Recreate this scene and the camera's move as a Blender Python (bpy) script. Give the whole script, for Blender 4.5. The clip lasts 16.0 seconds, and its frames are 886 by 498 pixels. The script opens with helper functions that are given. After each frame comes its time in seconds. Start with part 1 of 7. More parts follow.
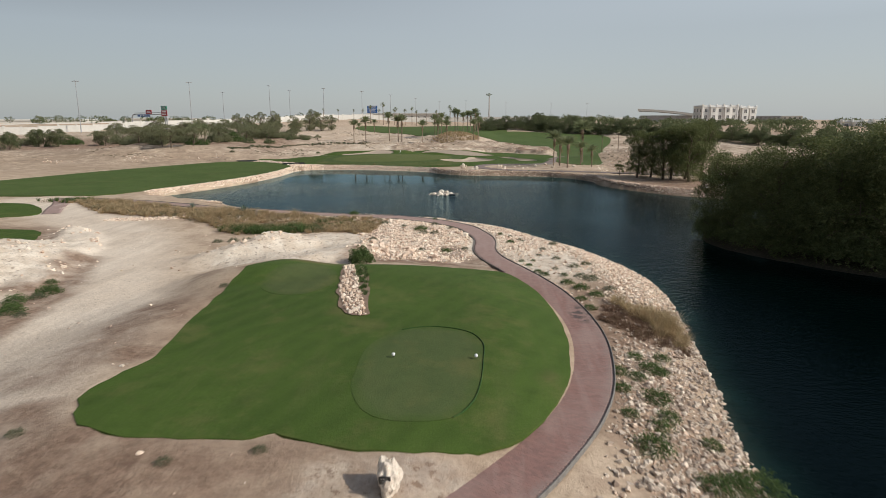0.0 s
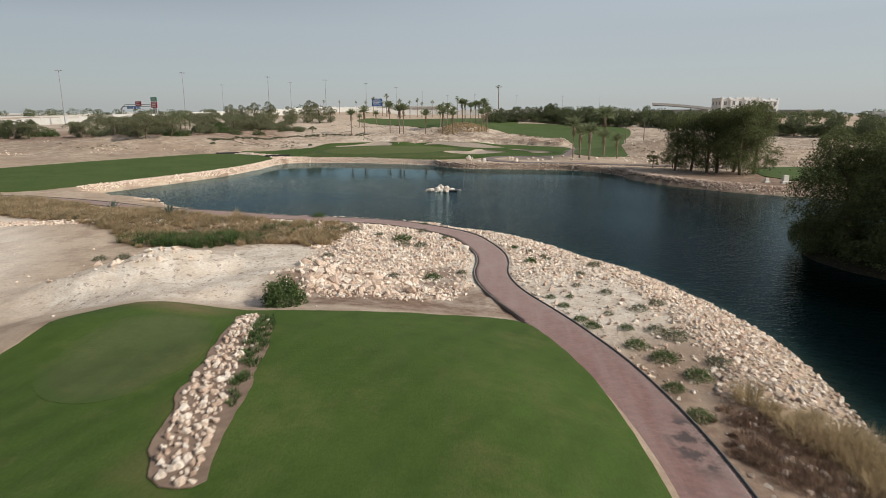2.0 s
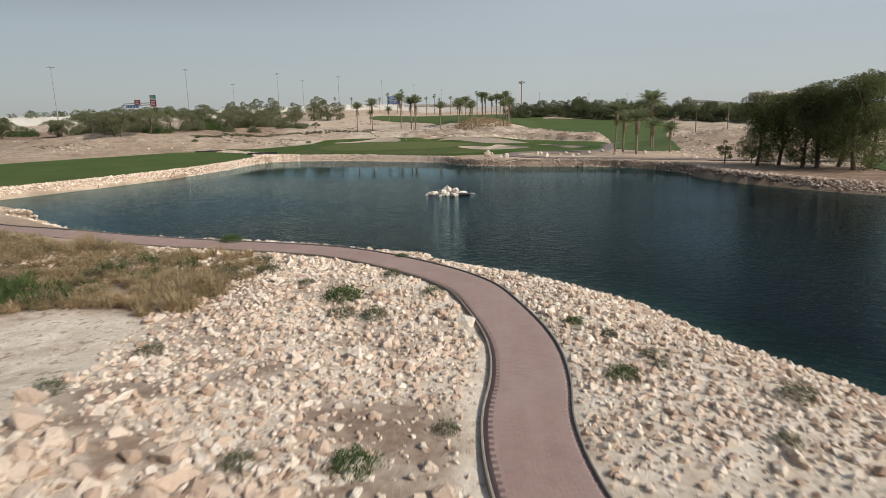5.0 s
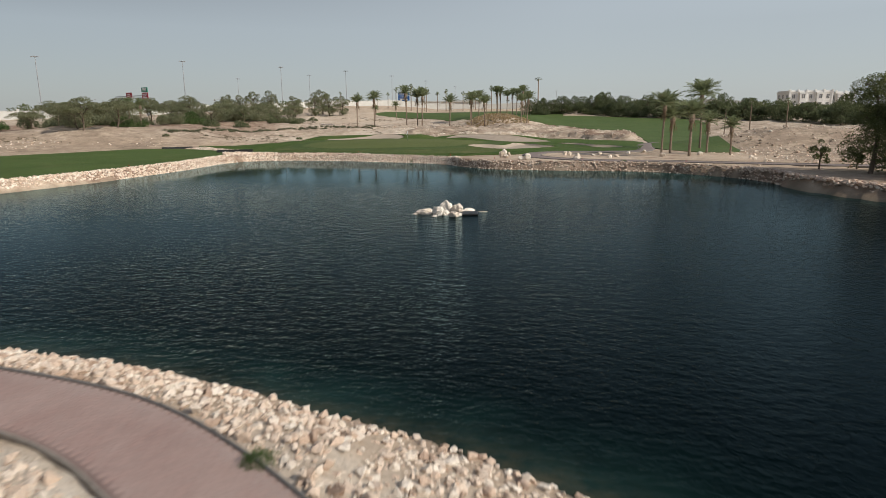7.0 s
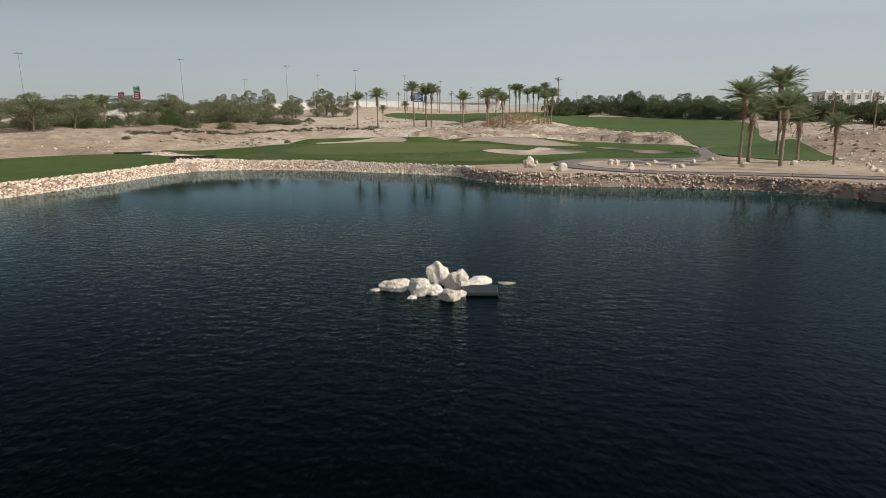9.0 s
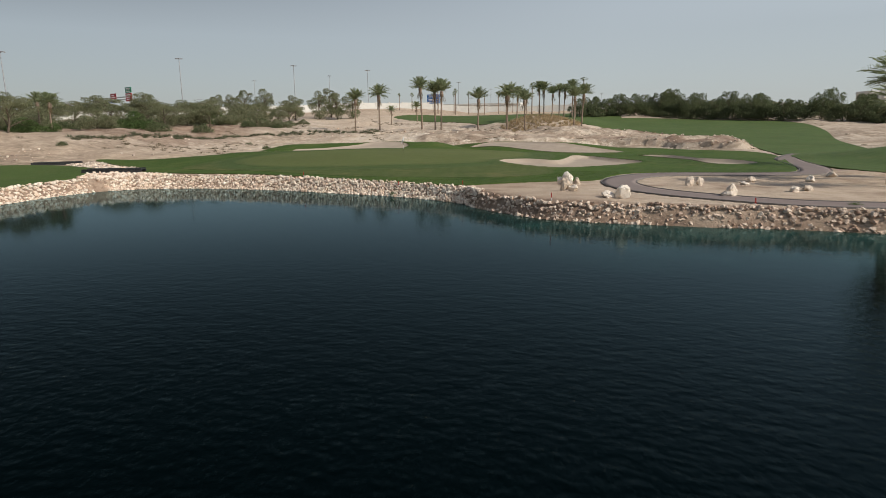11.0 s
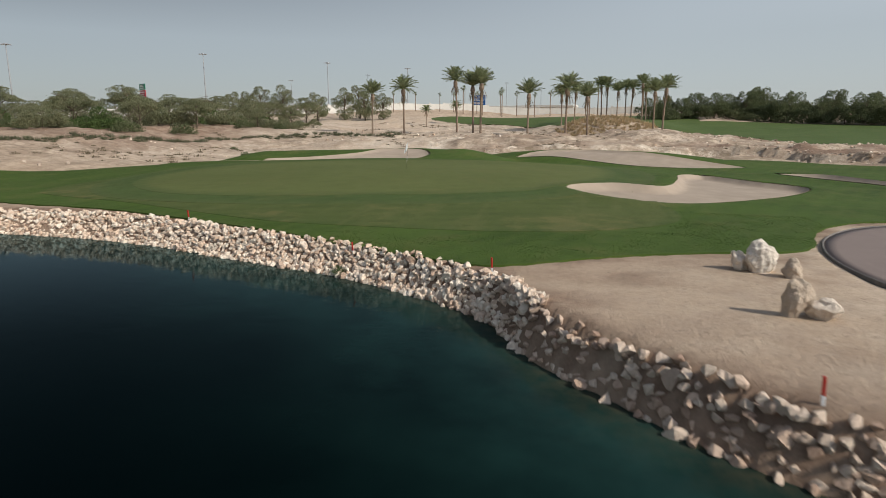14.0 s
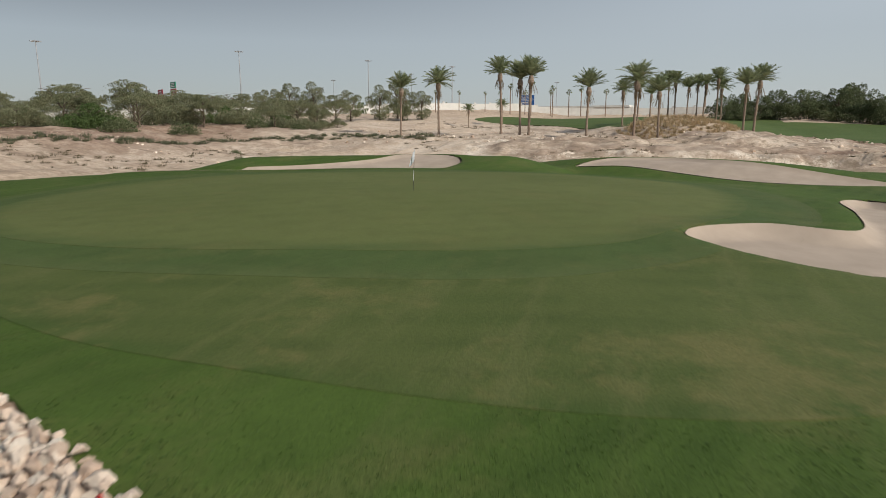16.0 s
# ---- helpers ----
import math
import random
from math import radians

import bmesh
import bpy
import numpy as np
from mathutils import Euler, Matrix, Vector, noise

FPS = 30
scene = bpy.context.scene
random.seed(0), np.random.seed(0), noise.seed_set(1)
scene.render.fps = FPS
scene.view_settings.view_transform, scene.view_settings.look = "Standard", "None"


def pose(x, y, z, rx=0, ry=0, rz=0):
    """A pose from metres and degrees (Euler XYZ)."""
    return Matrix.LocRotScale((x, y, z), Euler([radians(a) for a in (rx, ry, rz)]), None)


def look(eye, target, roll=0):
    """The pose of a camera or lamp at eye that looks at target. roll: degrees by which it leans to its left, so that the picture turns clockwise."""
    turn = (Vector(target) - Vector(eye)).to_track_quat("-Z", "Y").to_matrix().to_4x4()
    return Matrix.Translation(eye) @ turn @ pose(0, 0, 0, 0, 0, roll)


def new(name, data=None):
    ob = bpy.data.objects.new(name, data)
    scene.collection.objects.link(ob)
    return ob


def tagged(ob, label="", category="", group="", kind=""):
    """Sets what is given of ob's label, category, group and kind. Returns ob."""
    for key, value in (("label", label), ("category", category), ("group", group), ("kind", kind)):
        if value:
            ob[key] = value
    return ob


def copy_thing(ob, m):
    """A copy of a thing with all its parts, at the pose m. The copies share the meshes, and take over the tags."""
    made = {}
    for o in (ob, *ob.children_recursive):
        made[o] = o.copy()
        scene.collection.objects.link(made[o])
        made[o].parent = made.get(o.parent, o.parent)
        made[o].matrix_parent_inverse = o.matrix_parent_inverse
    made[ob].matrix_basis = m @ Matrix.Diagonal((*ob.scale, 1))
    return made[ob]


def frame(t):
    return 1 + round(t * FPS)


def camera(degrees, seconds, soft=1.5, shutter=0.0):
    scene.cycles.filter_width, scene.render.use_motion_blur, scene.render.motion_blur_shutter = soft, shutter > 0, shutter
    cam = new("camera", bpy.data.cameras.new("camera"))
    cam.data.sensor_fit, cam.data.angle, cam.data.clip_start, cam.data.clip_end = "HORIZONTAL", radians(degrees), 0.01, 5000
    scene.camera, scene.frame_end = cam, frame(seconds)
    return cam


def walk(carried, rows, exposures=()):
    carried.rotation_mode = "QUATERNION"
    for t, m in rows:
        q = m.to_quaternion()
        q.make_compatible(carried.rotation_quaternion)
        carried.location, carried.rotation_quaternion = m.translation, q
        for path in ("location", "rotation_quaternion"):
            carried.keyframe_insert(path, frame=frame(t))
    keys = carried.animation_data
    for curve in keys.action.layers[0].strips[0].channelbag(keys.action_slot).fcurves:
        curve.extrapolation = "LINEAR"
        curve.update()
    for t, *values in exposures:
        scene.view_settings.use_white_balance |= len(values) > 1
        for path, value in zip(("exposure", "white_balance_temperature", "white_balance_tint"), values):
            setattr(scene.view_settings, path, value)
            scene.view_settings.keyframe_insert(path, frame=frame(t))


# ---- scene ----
cam = camera(72.0, 16.0, 0.5, 0.35)
PATH = [
    (0, (5.371, 3.543, 14.315), (5.233, 5.495, 13.9), -0.1),
    (0.5, (5.441, 9.227, 13.626), (5.296, 11.177, 13.205), 0.0),
    (1, (5.487, 14.829, 12.978), (5.335, 16.777, 12.552), -0.0),
    (1.5, (5.507, 20.126, 12.286), (5.347, 22.073, 11.861), -0.2),
    (2, (5.468, 25.069, 11.677), (5.3, 27.016, 11.251), -0.2),
    (2.5, (5.412, 29.854, 11.138), (5.234, 31.8, 10.712), -0.3),
    (3, (5.385, 34.425, 10.624), (5.191, 36.37, 10.196), -0.4),
    (3.2, (5.328, 36.18, 10.488), (5.129, 38.123, 10.055), -0.4),
    (5.3, (4.756, 54.575, 8.67), (4.507, 56.514, 8.25), -0.7),
    (5.5, (4.549, 56.915, 8.634), (4.299, 58.853, 8.207), -0.3),
    (6, (4.265, 62.537, 8.283), (4.004, 64.473, 7.856), -0.3),
    (6.5, (3.907, 68.435, 7.942), (3.634, 70.37, 7.515), -0.5),
    (7, (3.513, 74.222, 7.547), (3.231, 76.156, 7.124), -0.4),
    (7.5, (2.953, 80.145, 7.244), (2.661, 82.078, 6.823), -0.3),
    (8, (2.309, 86.116, 7.04), (2.003, 88.047, 6.622), -0.4),
    (8.5, (1.697, 92.05, 6.916), (1.379, 93.98, 6.501), -0.3),
    (9, (1.265, 97.999, 6.858), (0.932, 99.927, 6.444), -0.4),
    (11.5, (-1.498, 128.545, 6.316), (-1.917, 130.46, 5.917), -0.4),
    (12, (-2.246, 133.794, 6.219), (-2.685, 135.705, 5.824), -0.2),
    (12.5, (-3.118, 138.991, 6.221), (-3.574, 140.898, 5.826), -0.2),
    (13, (-3.917, 144.074, 6.227), (-4.398, 145.975, 5.831), -0.1),
    (13.5, (-4.76, 148.919, 6.163), (-5.269, 150.813, 5.767), 0.1),
    (14, (-5.657, 153.829, 6.008), (-6.2, 155.714, 5.617), -0.1),
    (14.5, (-6.519, 158.52, 5.947), (-7.098, 160.394, 5.558), -0.3),
    (15, (-7.408, 162.926, 5.893), (-8.024, 164.789, 5.506), -0.3),
    (15.5, (-8.419, 167.326, 5.842), (-9.071, 169.177, 5.455), -0.0),
    (16, (-9.705, 171.633, 5.864), (-10.389, 173.472, 5.478), 0.1),
]
walk(cam, [(t, look(eye, target, roll)) for t, eye, target, roll in PATH])

# ---- light ----
SUN = Vector((0.78, -0.26, 0.57)).normalized()
world = bpy.data.worlds.new("sky")
scene.world = world
world.use_nodes = True
wn = world.node_tree
sky = wn.nodes.new("ShaderNodeTexSky")
sky.sky_type = "NISHITA"
sky.sun_disc = False
sky.sun_elevation = math.asin(SUN.z)
sky.sun_rotation = math.atan2(SUN.x, SUN.y)
sky.air_density, sky.dust_density, sky.ozone_density = 1.0, 1.0, 2.0
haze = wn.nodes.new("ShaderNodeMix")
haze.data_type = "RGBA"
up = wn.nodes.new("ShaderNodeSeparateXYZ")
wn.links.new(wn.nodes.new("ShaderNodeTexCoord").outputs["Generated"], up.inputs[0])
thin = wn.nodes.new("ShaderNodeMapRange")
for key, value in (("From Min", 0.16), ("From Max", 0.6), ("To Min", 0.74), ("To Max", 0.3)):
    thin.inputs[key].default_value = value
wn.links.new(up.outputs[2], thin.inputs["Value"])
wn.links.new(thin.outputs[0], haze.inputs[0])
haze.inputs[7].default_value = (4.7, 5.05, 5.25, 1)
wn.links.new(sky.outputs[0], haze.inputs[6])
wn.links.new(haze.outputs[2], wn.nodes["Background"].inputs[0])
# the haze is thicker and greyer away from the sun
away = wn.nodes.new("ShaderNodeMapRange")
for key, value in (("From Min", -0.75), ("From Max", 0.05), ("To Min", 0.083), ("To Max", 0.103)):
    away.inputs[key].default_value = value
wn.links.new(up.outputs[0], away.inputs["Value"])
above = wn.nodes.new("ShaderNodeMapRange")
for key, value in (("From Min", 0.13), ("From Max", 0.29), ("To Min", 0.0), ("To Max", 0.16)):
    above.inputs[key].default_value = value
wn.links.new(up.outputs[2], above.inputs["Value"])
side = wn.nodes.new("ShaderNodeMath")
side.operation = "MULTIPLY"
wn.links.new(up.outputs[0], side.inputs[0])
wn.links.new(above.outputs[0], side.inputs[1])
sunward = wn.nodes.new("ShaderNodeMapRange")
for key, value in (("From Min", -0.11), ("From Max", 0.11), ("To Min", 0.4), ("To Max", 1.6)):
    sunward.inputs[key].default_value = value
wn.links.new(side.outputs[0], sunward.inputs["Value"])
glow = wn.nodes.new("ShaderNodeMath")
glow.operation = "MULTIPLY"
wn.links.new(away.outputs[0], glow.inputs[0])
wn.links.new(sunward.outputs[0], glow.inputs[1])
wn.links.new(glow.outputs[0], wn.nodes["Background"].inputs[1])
sun_data = bpy.data.lights.new("sun", "SUN")
sun_data.energy, sun_data.angle, sun_data.color = 3.5, radians(1.0), (1.0, 0.93, 0.82)
sun = new("sun", sun_data)
sun.matrix_world = look(SUN * 300, (0, 0, 0))

# ---- materials ----


class Mat:
    """A node material with a few short-hands."""

    def __init__(self, name, rough=0.9, metal=0.0, spec=0.3):
        self.m = bpy.data.materials.new(name)
        self.m.use_nodes = True
        self.t = self.m.node_tree
        self.b = self.t.nodes["Principled BSDF"]
        self.b.inputs["Roughness"].default_value = rough
        self.b.inputs["Metallic"].default_value = metal
        self.b.inputs["Specular IOR Level"].default_value = spec
        self.pos = self.t.nodes.new("ShaderNodeNewGeometry").outputs["Position"]

    def node(self, kind, **inputs):
        n = self.t.nodes.new(kind)
        for key, value in inputs.items():
            self.put(n.inputs[key.replace("_", " ")], value)
        return n

    def put(self, socket, value):
        if isinstance(value, bpy.types.NodeSocket):
            self.t.links.new(value, socket)
        elif isinstance(value, tuple) and len(value) == 3 and socket.type == "RGBA":
            socket.default_value = (*value, 1)
        else:
            socket.default_value = value

    def noise(self, scale, detail=4, rough=0.6, vec=None):
        n = self.node("ShaderNodeTexNoise", Scale=scale, Detail=detail, Roughness=rough)
        self.put(n.inputs["Vector"], vec or self.pos)
        return n.outputs["Fac"]

    def stretch(self, sx, sy, sz, turn=0.0):
        n = self.node("ShaderNodeMapping", Scale=(sx, sy, sz), Rotation=(0, 0, turn))
        self.put(n.inputs["Vector"], self.pos)
        return n.outputs["Vector"]

    def band(self, fac, lo, hi, a=0.0, b=1.0):
        n = self.node("ShaderNodeMapRange", Value=fac, From_Min=lo, From_Max=hi, To_Min=a, To_Max=b)
        return n.outputs["Result"]

    def mix(self, fac, a, b, how="MIX"):
        n = self.t.nodes.new("ShaderNodeMix")
        n.data_type, n.blend_type = "RGBA", how
        self.put(n.inputs[0], fac)
        self.put(n.inputs[6], a)
        self.put(n.inputs[7], b)
        return n.outputs[2]

    def math(self, how, a, b=0.0):
        n = self.t.nodes.new("ShaderNodeMath")
        n.operation = how
        self.put(n.inputs[0], a)
        self.put(n.inputs[1], b)
        return n.outputs[0]

    def attr(self, name):
        n = self.t.nodes.new("ShaderNodeAttribute")
        n.attribute_name = name
        return n.outputs["Fac"]

    def island(self):
        return self.t.nodes.new("ShaderNodeNewGeometry").outputs["Random Per Island"]

    def each(self):
        return self.t.nodes.new("ShaderNodeObjectInfo").outputs["Random"]

    def bump(self, height, strength=0.5, distance=0.05):
        n = self.node("ShaderNodeBump", Strength=strength, Distance=distance, Height=height)
        self.put(self.b.inputs["Normal"], n.outputs["Normal"])

    def color(self, c):
        self.put(self.b.inputs["Base Color"], c)
        return self

    def done(self, c=None):
        if c is not None:
            self.color(c)
        return self.m


def plain(name, c, rough=0.7, metal=0.0, vary=0.25, scale=3.0, bump=0.1):
    m = Mat(name, rough, metal)
    n = m.noise(scale, 5)
    d = tuple(v * (1 - vary) for v in c)
    m.color(m.mix(m.band(n, 0.3, 0.7), d, c))
    if bump:
        m.bump(m.noise(scale * 8, 3), bump, 0.02)
    return m.done()


def sand_material():
    m = Mat("sand_ground", 0.95, spec=0.1)
    big, mid, fine = m.noise(0.05, 5, 0.65), m.noise(0.5, 5, 0.65), m.noise(6, 4, 0.7)
    c = m.mix(m.band(big, 0.38, 0.62), (0.465, 0.35, 0.25), (0.595, 0.47, 0.35))
    c = m.mix(m.band(mid, 0.45, 0.62, 0, 0.7), c, (0.37, 0.27, 0.195))
    c = m.mix(m.band(m.noise(1.7, 6, 0.75), 0.58, 0.68, 0, 0.5), c, (0.29, 0.21, 0.155))
    chalk = m.math("MULTIPLY", m.attr("chalk"), m.band(m.noise(0.35, 6, 0.7), 0.28, 0.48))
    white = m.mix(m.band(m.noise(0.8, 6, 0.7), 0.42, 0.62), (0.68, 0.57, 0.45), (0.83, 0.74, 0.62))
    c = m.mix(chalk, c, white)
    pits = m.math("MULTIPLY", m.attr("chalk"), m.band(m.noise(2.6, 4, 0.65), 0.585, 0.62))
    c = m.mix(m.math("MULTIPLY", pits, 0.7), c, (0.26, 0.19, 0.14))
    scree = m.math("MULTIPLY", m.attr("scree"), m.band(m.noise(0.22, 6, 0.75), 0.46, 0.56))
    c = m.mix(scree, c, (0.33, 0.245, 0.18))
    strata = m.math("MULTIPLY", m.attr("scree"), m.band(m.noise(1.0, 6, 0.75, m.stretch(0.16, 0.62, 1, 0.15)), 0.52, 0.58, 0, 0.9))
    c = m.mix(strata, c, (0.27, 0.205, 0.15))
    litter = m.math("MULTIPLY", m.attr("scree"), m.band(m.noise(0.75, 6, 0.75), 0.53, 0.6, 0, 0.85))
    c = m.mix(litter, c, (0.21, 0.165, 0.11))
    pale = m.mix(m.band(m.noise(1.0, 4, 0.6, m.stretch(0.9, 0.05, 1, -0.35)), 0.42, 0.62), (0.84, 0.73, 0.60), (0.74, 0.63, 0.51))
    c = m.mix(m.attr("track"), c, pale)
    dirt = m.math("MULTIPLY", m.attr("dirt"), m.band(mid, 0.3, 0.55, 0.45, 1.0))
    c = m.mix(dirt, c, m.mix(m.band(m.noise(2.3, 5, 0.7), 0.4, 0.6), (0.20, 0.13, 0.092), (0.31, 0.21, 0.15)))
    # dark lake bed, and tree shade painted onto the lakeside bank
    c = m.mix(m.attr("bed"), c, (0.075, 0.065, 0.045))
    c = m.mix(m.band(fine, 0.45, 0.75, 0, 0.4), c, (0.27, 0.205, 0.15))
    c = m.mix(m.band(m.noise(3.2, 3, 0.6), 0.63, 0.68, 0, 0.45), c, (0.24, 0.18, 0.13))
    m.bump(m.math("ADD", m.noise(1.2, 8, 0.78), m.math("MULTIPLY", fine, 0.5)), 0.7, 0.16)
    return m.done(c)


def grass_material(name, dark, light, stripe=0.0, turn=0.0, dry=0.15, outer=None):
    m = Mat(name, 0.85, spec=0.15)
    big, mid, fine = m.noise(0.12, 4, 0.6), m.noise(0.9, 5, 0.65), m.noise(14, 3, 0.7)
    c = m.mix(m.band(big, 0.35, 0.65), dark, light)
    if outer:
        ragged = m.math("ADD", m.attr("rim"), m.math("MULTIPLY", m.math("SUBTRACT", m.noise(1.1, 4, 0.65), 0.5), 0.7))
        c = m.mix(m.band(ragged, 0.15, 0.95), c, outer)
    c = m.mix(m.math("MULTIPLY", m.band(mid, 0.45, 0.75), 0.5), c, tuple(v * 0.68 for v in dark))
    if stripe:
        w = m.node("ShaderNodeTexWave", Scale=0.22, Distortion=1.2, Detail=2.0)
        m.put(w.inputs["Vector"], m.stretch(1, 1, 0, turn))
        c = m.mix(m.math("MULTIPLY", w.outputs["Fac"], stripe), c, light)
    worn = m.math("MULTIPLY", m.band(m.noise(0.28, 6, 0.7), 0.52, 0.72), dry)
    c = m.mix(worn, c, (0.16, 0.15, 0.055))
    streak = m.band(m.noise(1.0, 4, 0.65, m.stretch(0.9, 0.16, 1, turn)), 0.5, 0.7, 0, 0.45 * dry)
    c = m.mix(streak, c, (0.13, 0.14, 0.05))
    c = m.mix(m.math("MULTIPLY", m.attr("worn"), m.band(mid, 0.3, 0.6, 0.35, 1.0)), c, (0.23, 0.165, 0.085))
    c = m.mix(m.band(fine, 0.3, 0.75, 0.0, 0.5), c, tuple(v * 0.45 for v in dark))
    m.bump(m.math("ADD", fine, m.math("MULTIPLY", mid, 0.5)), 0.5, 0.05)
    return m.done(c)


def water_material():
    m = Mat("lake_water", 0.05, spec=0.5)
    m.b.inputs["IOR"].default_value = 1.063
    shallow = m.math("MULTIPLY", m.attr("shallow"), m.band(m.noise(0.35, 4, 0.6), 0.3, 0.65, 0.45, 1.15))
    c = m.mix(shallow, (0.0001, 0.0017, 0.0018), (0.017, 0.054, 0.047))
    stones = m.math("MULTIPLY", m.attr("edge"), m.band(m.noise(1.9, 4, 0.65), 0.36, 0.60, 0.25, 1.0))
    c = m.mix(stones, c, (0.060, 0.056, 0.036))
    calm = m.math("MULTIPLY", m.band(m.noise(0.02, 2, 0.5), 0.35, 0.65, 0.45, 1.0), m.attr("wind"))
    ripple = m.noise(1.0, 3, 0.6, m.stretch(1.2, 2.1, 1, 0.45))
    chop = m.noise(1.0, 3, 0.6, m.stretch(3.4, 5.4, 1, -0.35))
    h = m.math("MULTIPLY", m.math("ADD", ripple, m.math("MULTIPLY", chop, 0.55)), calm)
    m.bump(h, 1.0, 0.092)
    wave = m.b.inputs["Normal"].links[0].from_socket
    body = m.node("ShaderNodeBsdfDiffuse", Color=c)
    gloss = m.node("ShaderNodeBsdfGlossy", Color=(0.68, 0.92, 1.0), Roughness=0.05, Normal=wave)
    rim = m.node("ShaderNodeFresnel", IOR=1.086, Normal=wave)
    mixed = m.node("ShaderNodeMixShader", Fac=rim.outputs[0])
    m.t.links.new(body.outputs[0], mixed.inputs[1])
    m.t.links.new(gloss.outputs[0], mixed.inputs[2])
    m.t.links.new(mixed.outputs[0], m.t.nodes["Material Output"].inputs["Surface"])
    return m.m


def stone_material(name, light, warm, dark, single=False):
    m = Mat(name, 0.92, spec=0.15)
    r = m.each() if single else m.island()
    c = m.mix(m.band(r, 0.15, 0.75), light, warm)
    c = m.mix(m.band(r, 0.80, 1.0, 0, 0.85), c, dark)
    c = m.mix(m.band(m.noise(0.6, 4, 0.6), 0.5, 0.75, 0, 0.45), c, warm)
    c = m.mix(m.band(m.noise(5, 6, 0.75), 0.48, 0.74, 0, 0.5), c, dark)
    m.bump(m.math("ADD", m.noise(7, 6, 0.75), m.math("MULTIPLY", m.noise(2.2, 3), 0.6)), 1.0, 0.09)
    return m.done(c)


def paver_material(name="red_pavers", grey=0.0, pick=None):
    m = Mat(name, 0.85, spec=0.2)
    r = m.noise(9, 2) if pick is None else m.island() if pick == "island" else m.each()
    brick = m.mix(r, (0.29, 0.165, 0.140), (0.225, 0.136, 0.118))
    if pick is None:
        brick = m.mix(r, (0.265, 0.162, 0.140), (0.222, 0.144, 0.126))
    c = m.mix(m.band(m.noise(0.35, 5, 0.65), 0.42, 0.7, 0, 0.55), brick, (0.35, 0.255, 0.22))
    across = m.attr("across")
    ragged = m.math("ADD", across, m.math("MULTIPLY", m.noise(0.7, 4, 0.6), 0.3))
    c = m.mix(m.band(ragged, 0.92, 1.15, 0, 0.45), c, (0.33, 0.28, 0.25))
    wheel = m.band(m.noise(1.0, 3, 0.6, m.stretch(1.2, 0.12, 1, 0.15)), 0.5, 0.66, 0, 0.3)
    c = m.mix(wheel, c, (0.40, 0.30, 0.26))
    c = m.mix(m.math("MULTIPLY", m.attr("wet"), m.band(m.noise(1.1, 5, 0.7), 0.44, 0.54)), c, (0.10, 0.078, 0.072))
    c = m.mix(m.band(m.noise(0.9, 6, 0.75), 0.62, 0.72, 0, 0.35), c, (0.20, 0.15, 0.13))
    along = m.node("ShaderNodeSeparateXYZ", Vector=m.pos).outputs["Y"]
    dusty = m.math("MULTIPLY", m.band(along, 48, 66, 0, 0.55), m.band(m.noise(0.8, 5, 0.7), 0.3, 0.65, 0.6, 1.0))
    c = m.mix(dusty, c, (0.43, 0.325, 0.285))
    c = m.mix(grey, c, (0.150, 0.135, 0.122))
    m.bump(m.noise(20, 4, 0.7), 0.4, 0.01)
    return m.done(c)


def leaf_material(name, a, b, c=None):
    m = Mat(name, 0.7, spec=0.25)
    r = m.island()
    col = m.mix(r, a, b)
    if c:
        col = m.mix(m.band(r, 0.8, 1.0), col, c)
    col = m.mix(m.band(m.noise(0.6, 3), 0.35, 0.65), m.mix(1.0, col, (0.72, 0.76, 0.7), "MULTIPLY"), col)
    thin = m.node("ShaderNodeBsdfTranslucent", Color=col)
    mixed = m.node("ShaderNodeMixShader", Fac=0.4)
    m.color(col)
    m.t.links.new(m.b.outputs[0], mixed.inputs[1])
    m.t.links.new(thin.outputs[0], mixed.inputs[2])
    m.t.links.new(mixed.outputs[0], m.t.nodes["Material Output"].inputs["Surface"])
    return m.m


def bark_material(name, a, b, rings=0.0):
    m = Mat(name, 0.95, spec=0.1)
    n = m.noise(5, 5, 0.7, m.stretch(1, 1, 3 if rings else 0.3))
    c = m.mix(m.band(n, 0.35, 0.7), a, b)
    m.bump(n, 0.8, 0.05)
    return m.done(c)


SAND = sand_material()
ROUGH_GRASS = grass_material("rough_grass", (0.030, 0.070, 0.018), (0.050, 0.105, 0.026), 0.0, 0.0, 0.35)
LAWN = grass_material("mown_lawn", (0.052, 0.090, 0.016), (0.080, 0.128, 0.024), 0.45, 0.4, 0.6)
TEE = grass_material("tee_turf", (0.078, 0.108, 0.036), (0.096, 0.128, 0.044), 0.2, 0.1, 0.7, (0.066, 0.108, 0.022))
BACK_TURF = grass_material("back_tee_turf", (0.078, 0.104, 0.034), (0.100, 0.126, 0.044), 0.2, 0.1, 0.7, (0.066, 0.108, 0.022))
APRON = grass_material("apron_turf", (0.070, 0.098, 0.025), (0.102, 0.124, 0.037), 0.5, 1.2, 1.6, (0.060, 0.098, 0.022))
PUTTING = grass_material("putting_turf", (0.114, 0.136, 0.042), (0.140, 0.160, 0.053), 0.3, 1.0, 0.5, (0.078, 0.112, 0.034))
COLLAR_TURF = grass_material("collar_turf", (0.062, 0.096, 0.026), (0.084, 0.122, 0.036), 0.3, 0.9, 0.5, (0.094, 0.120, 0.040))
FAIRWAY = grass_material("fairway_turf", (0.066, 0.104, 0.024), (0.096, 0.142, 0.037), 0.45, 0.9, 0.5)
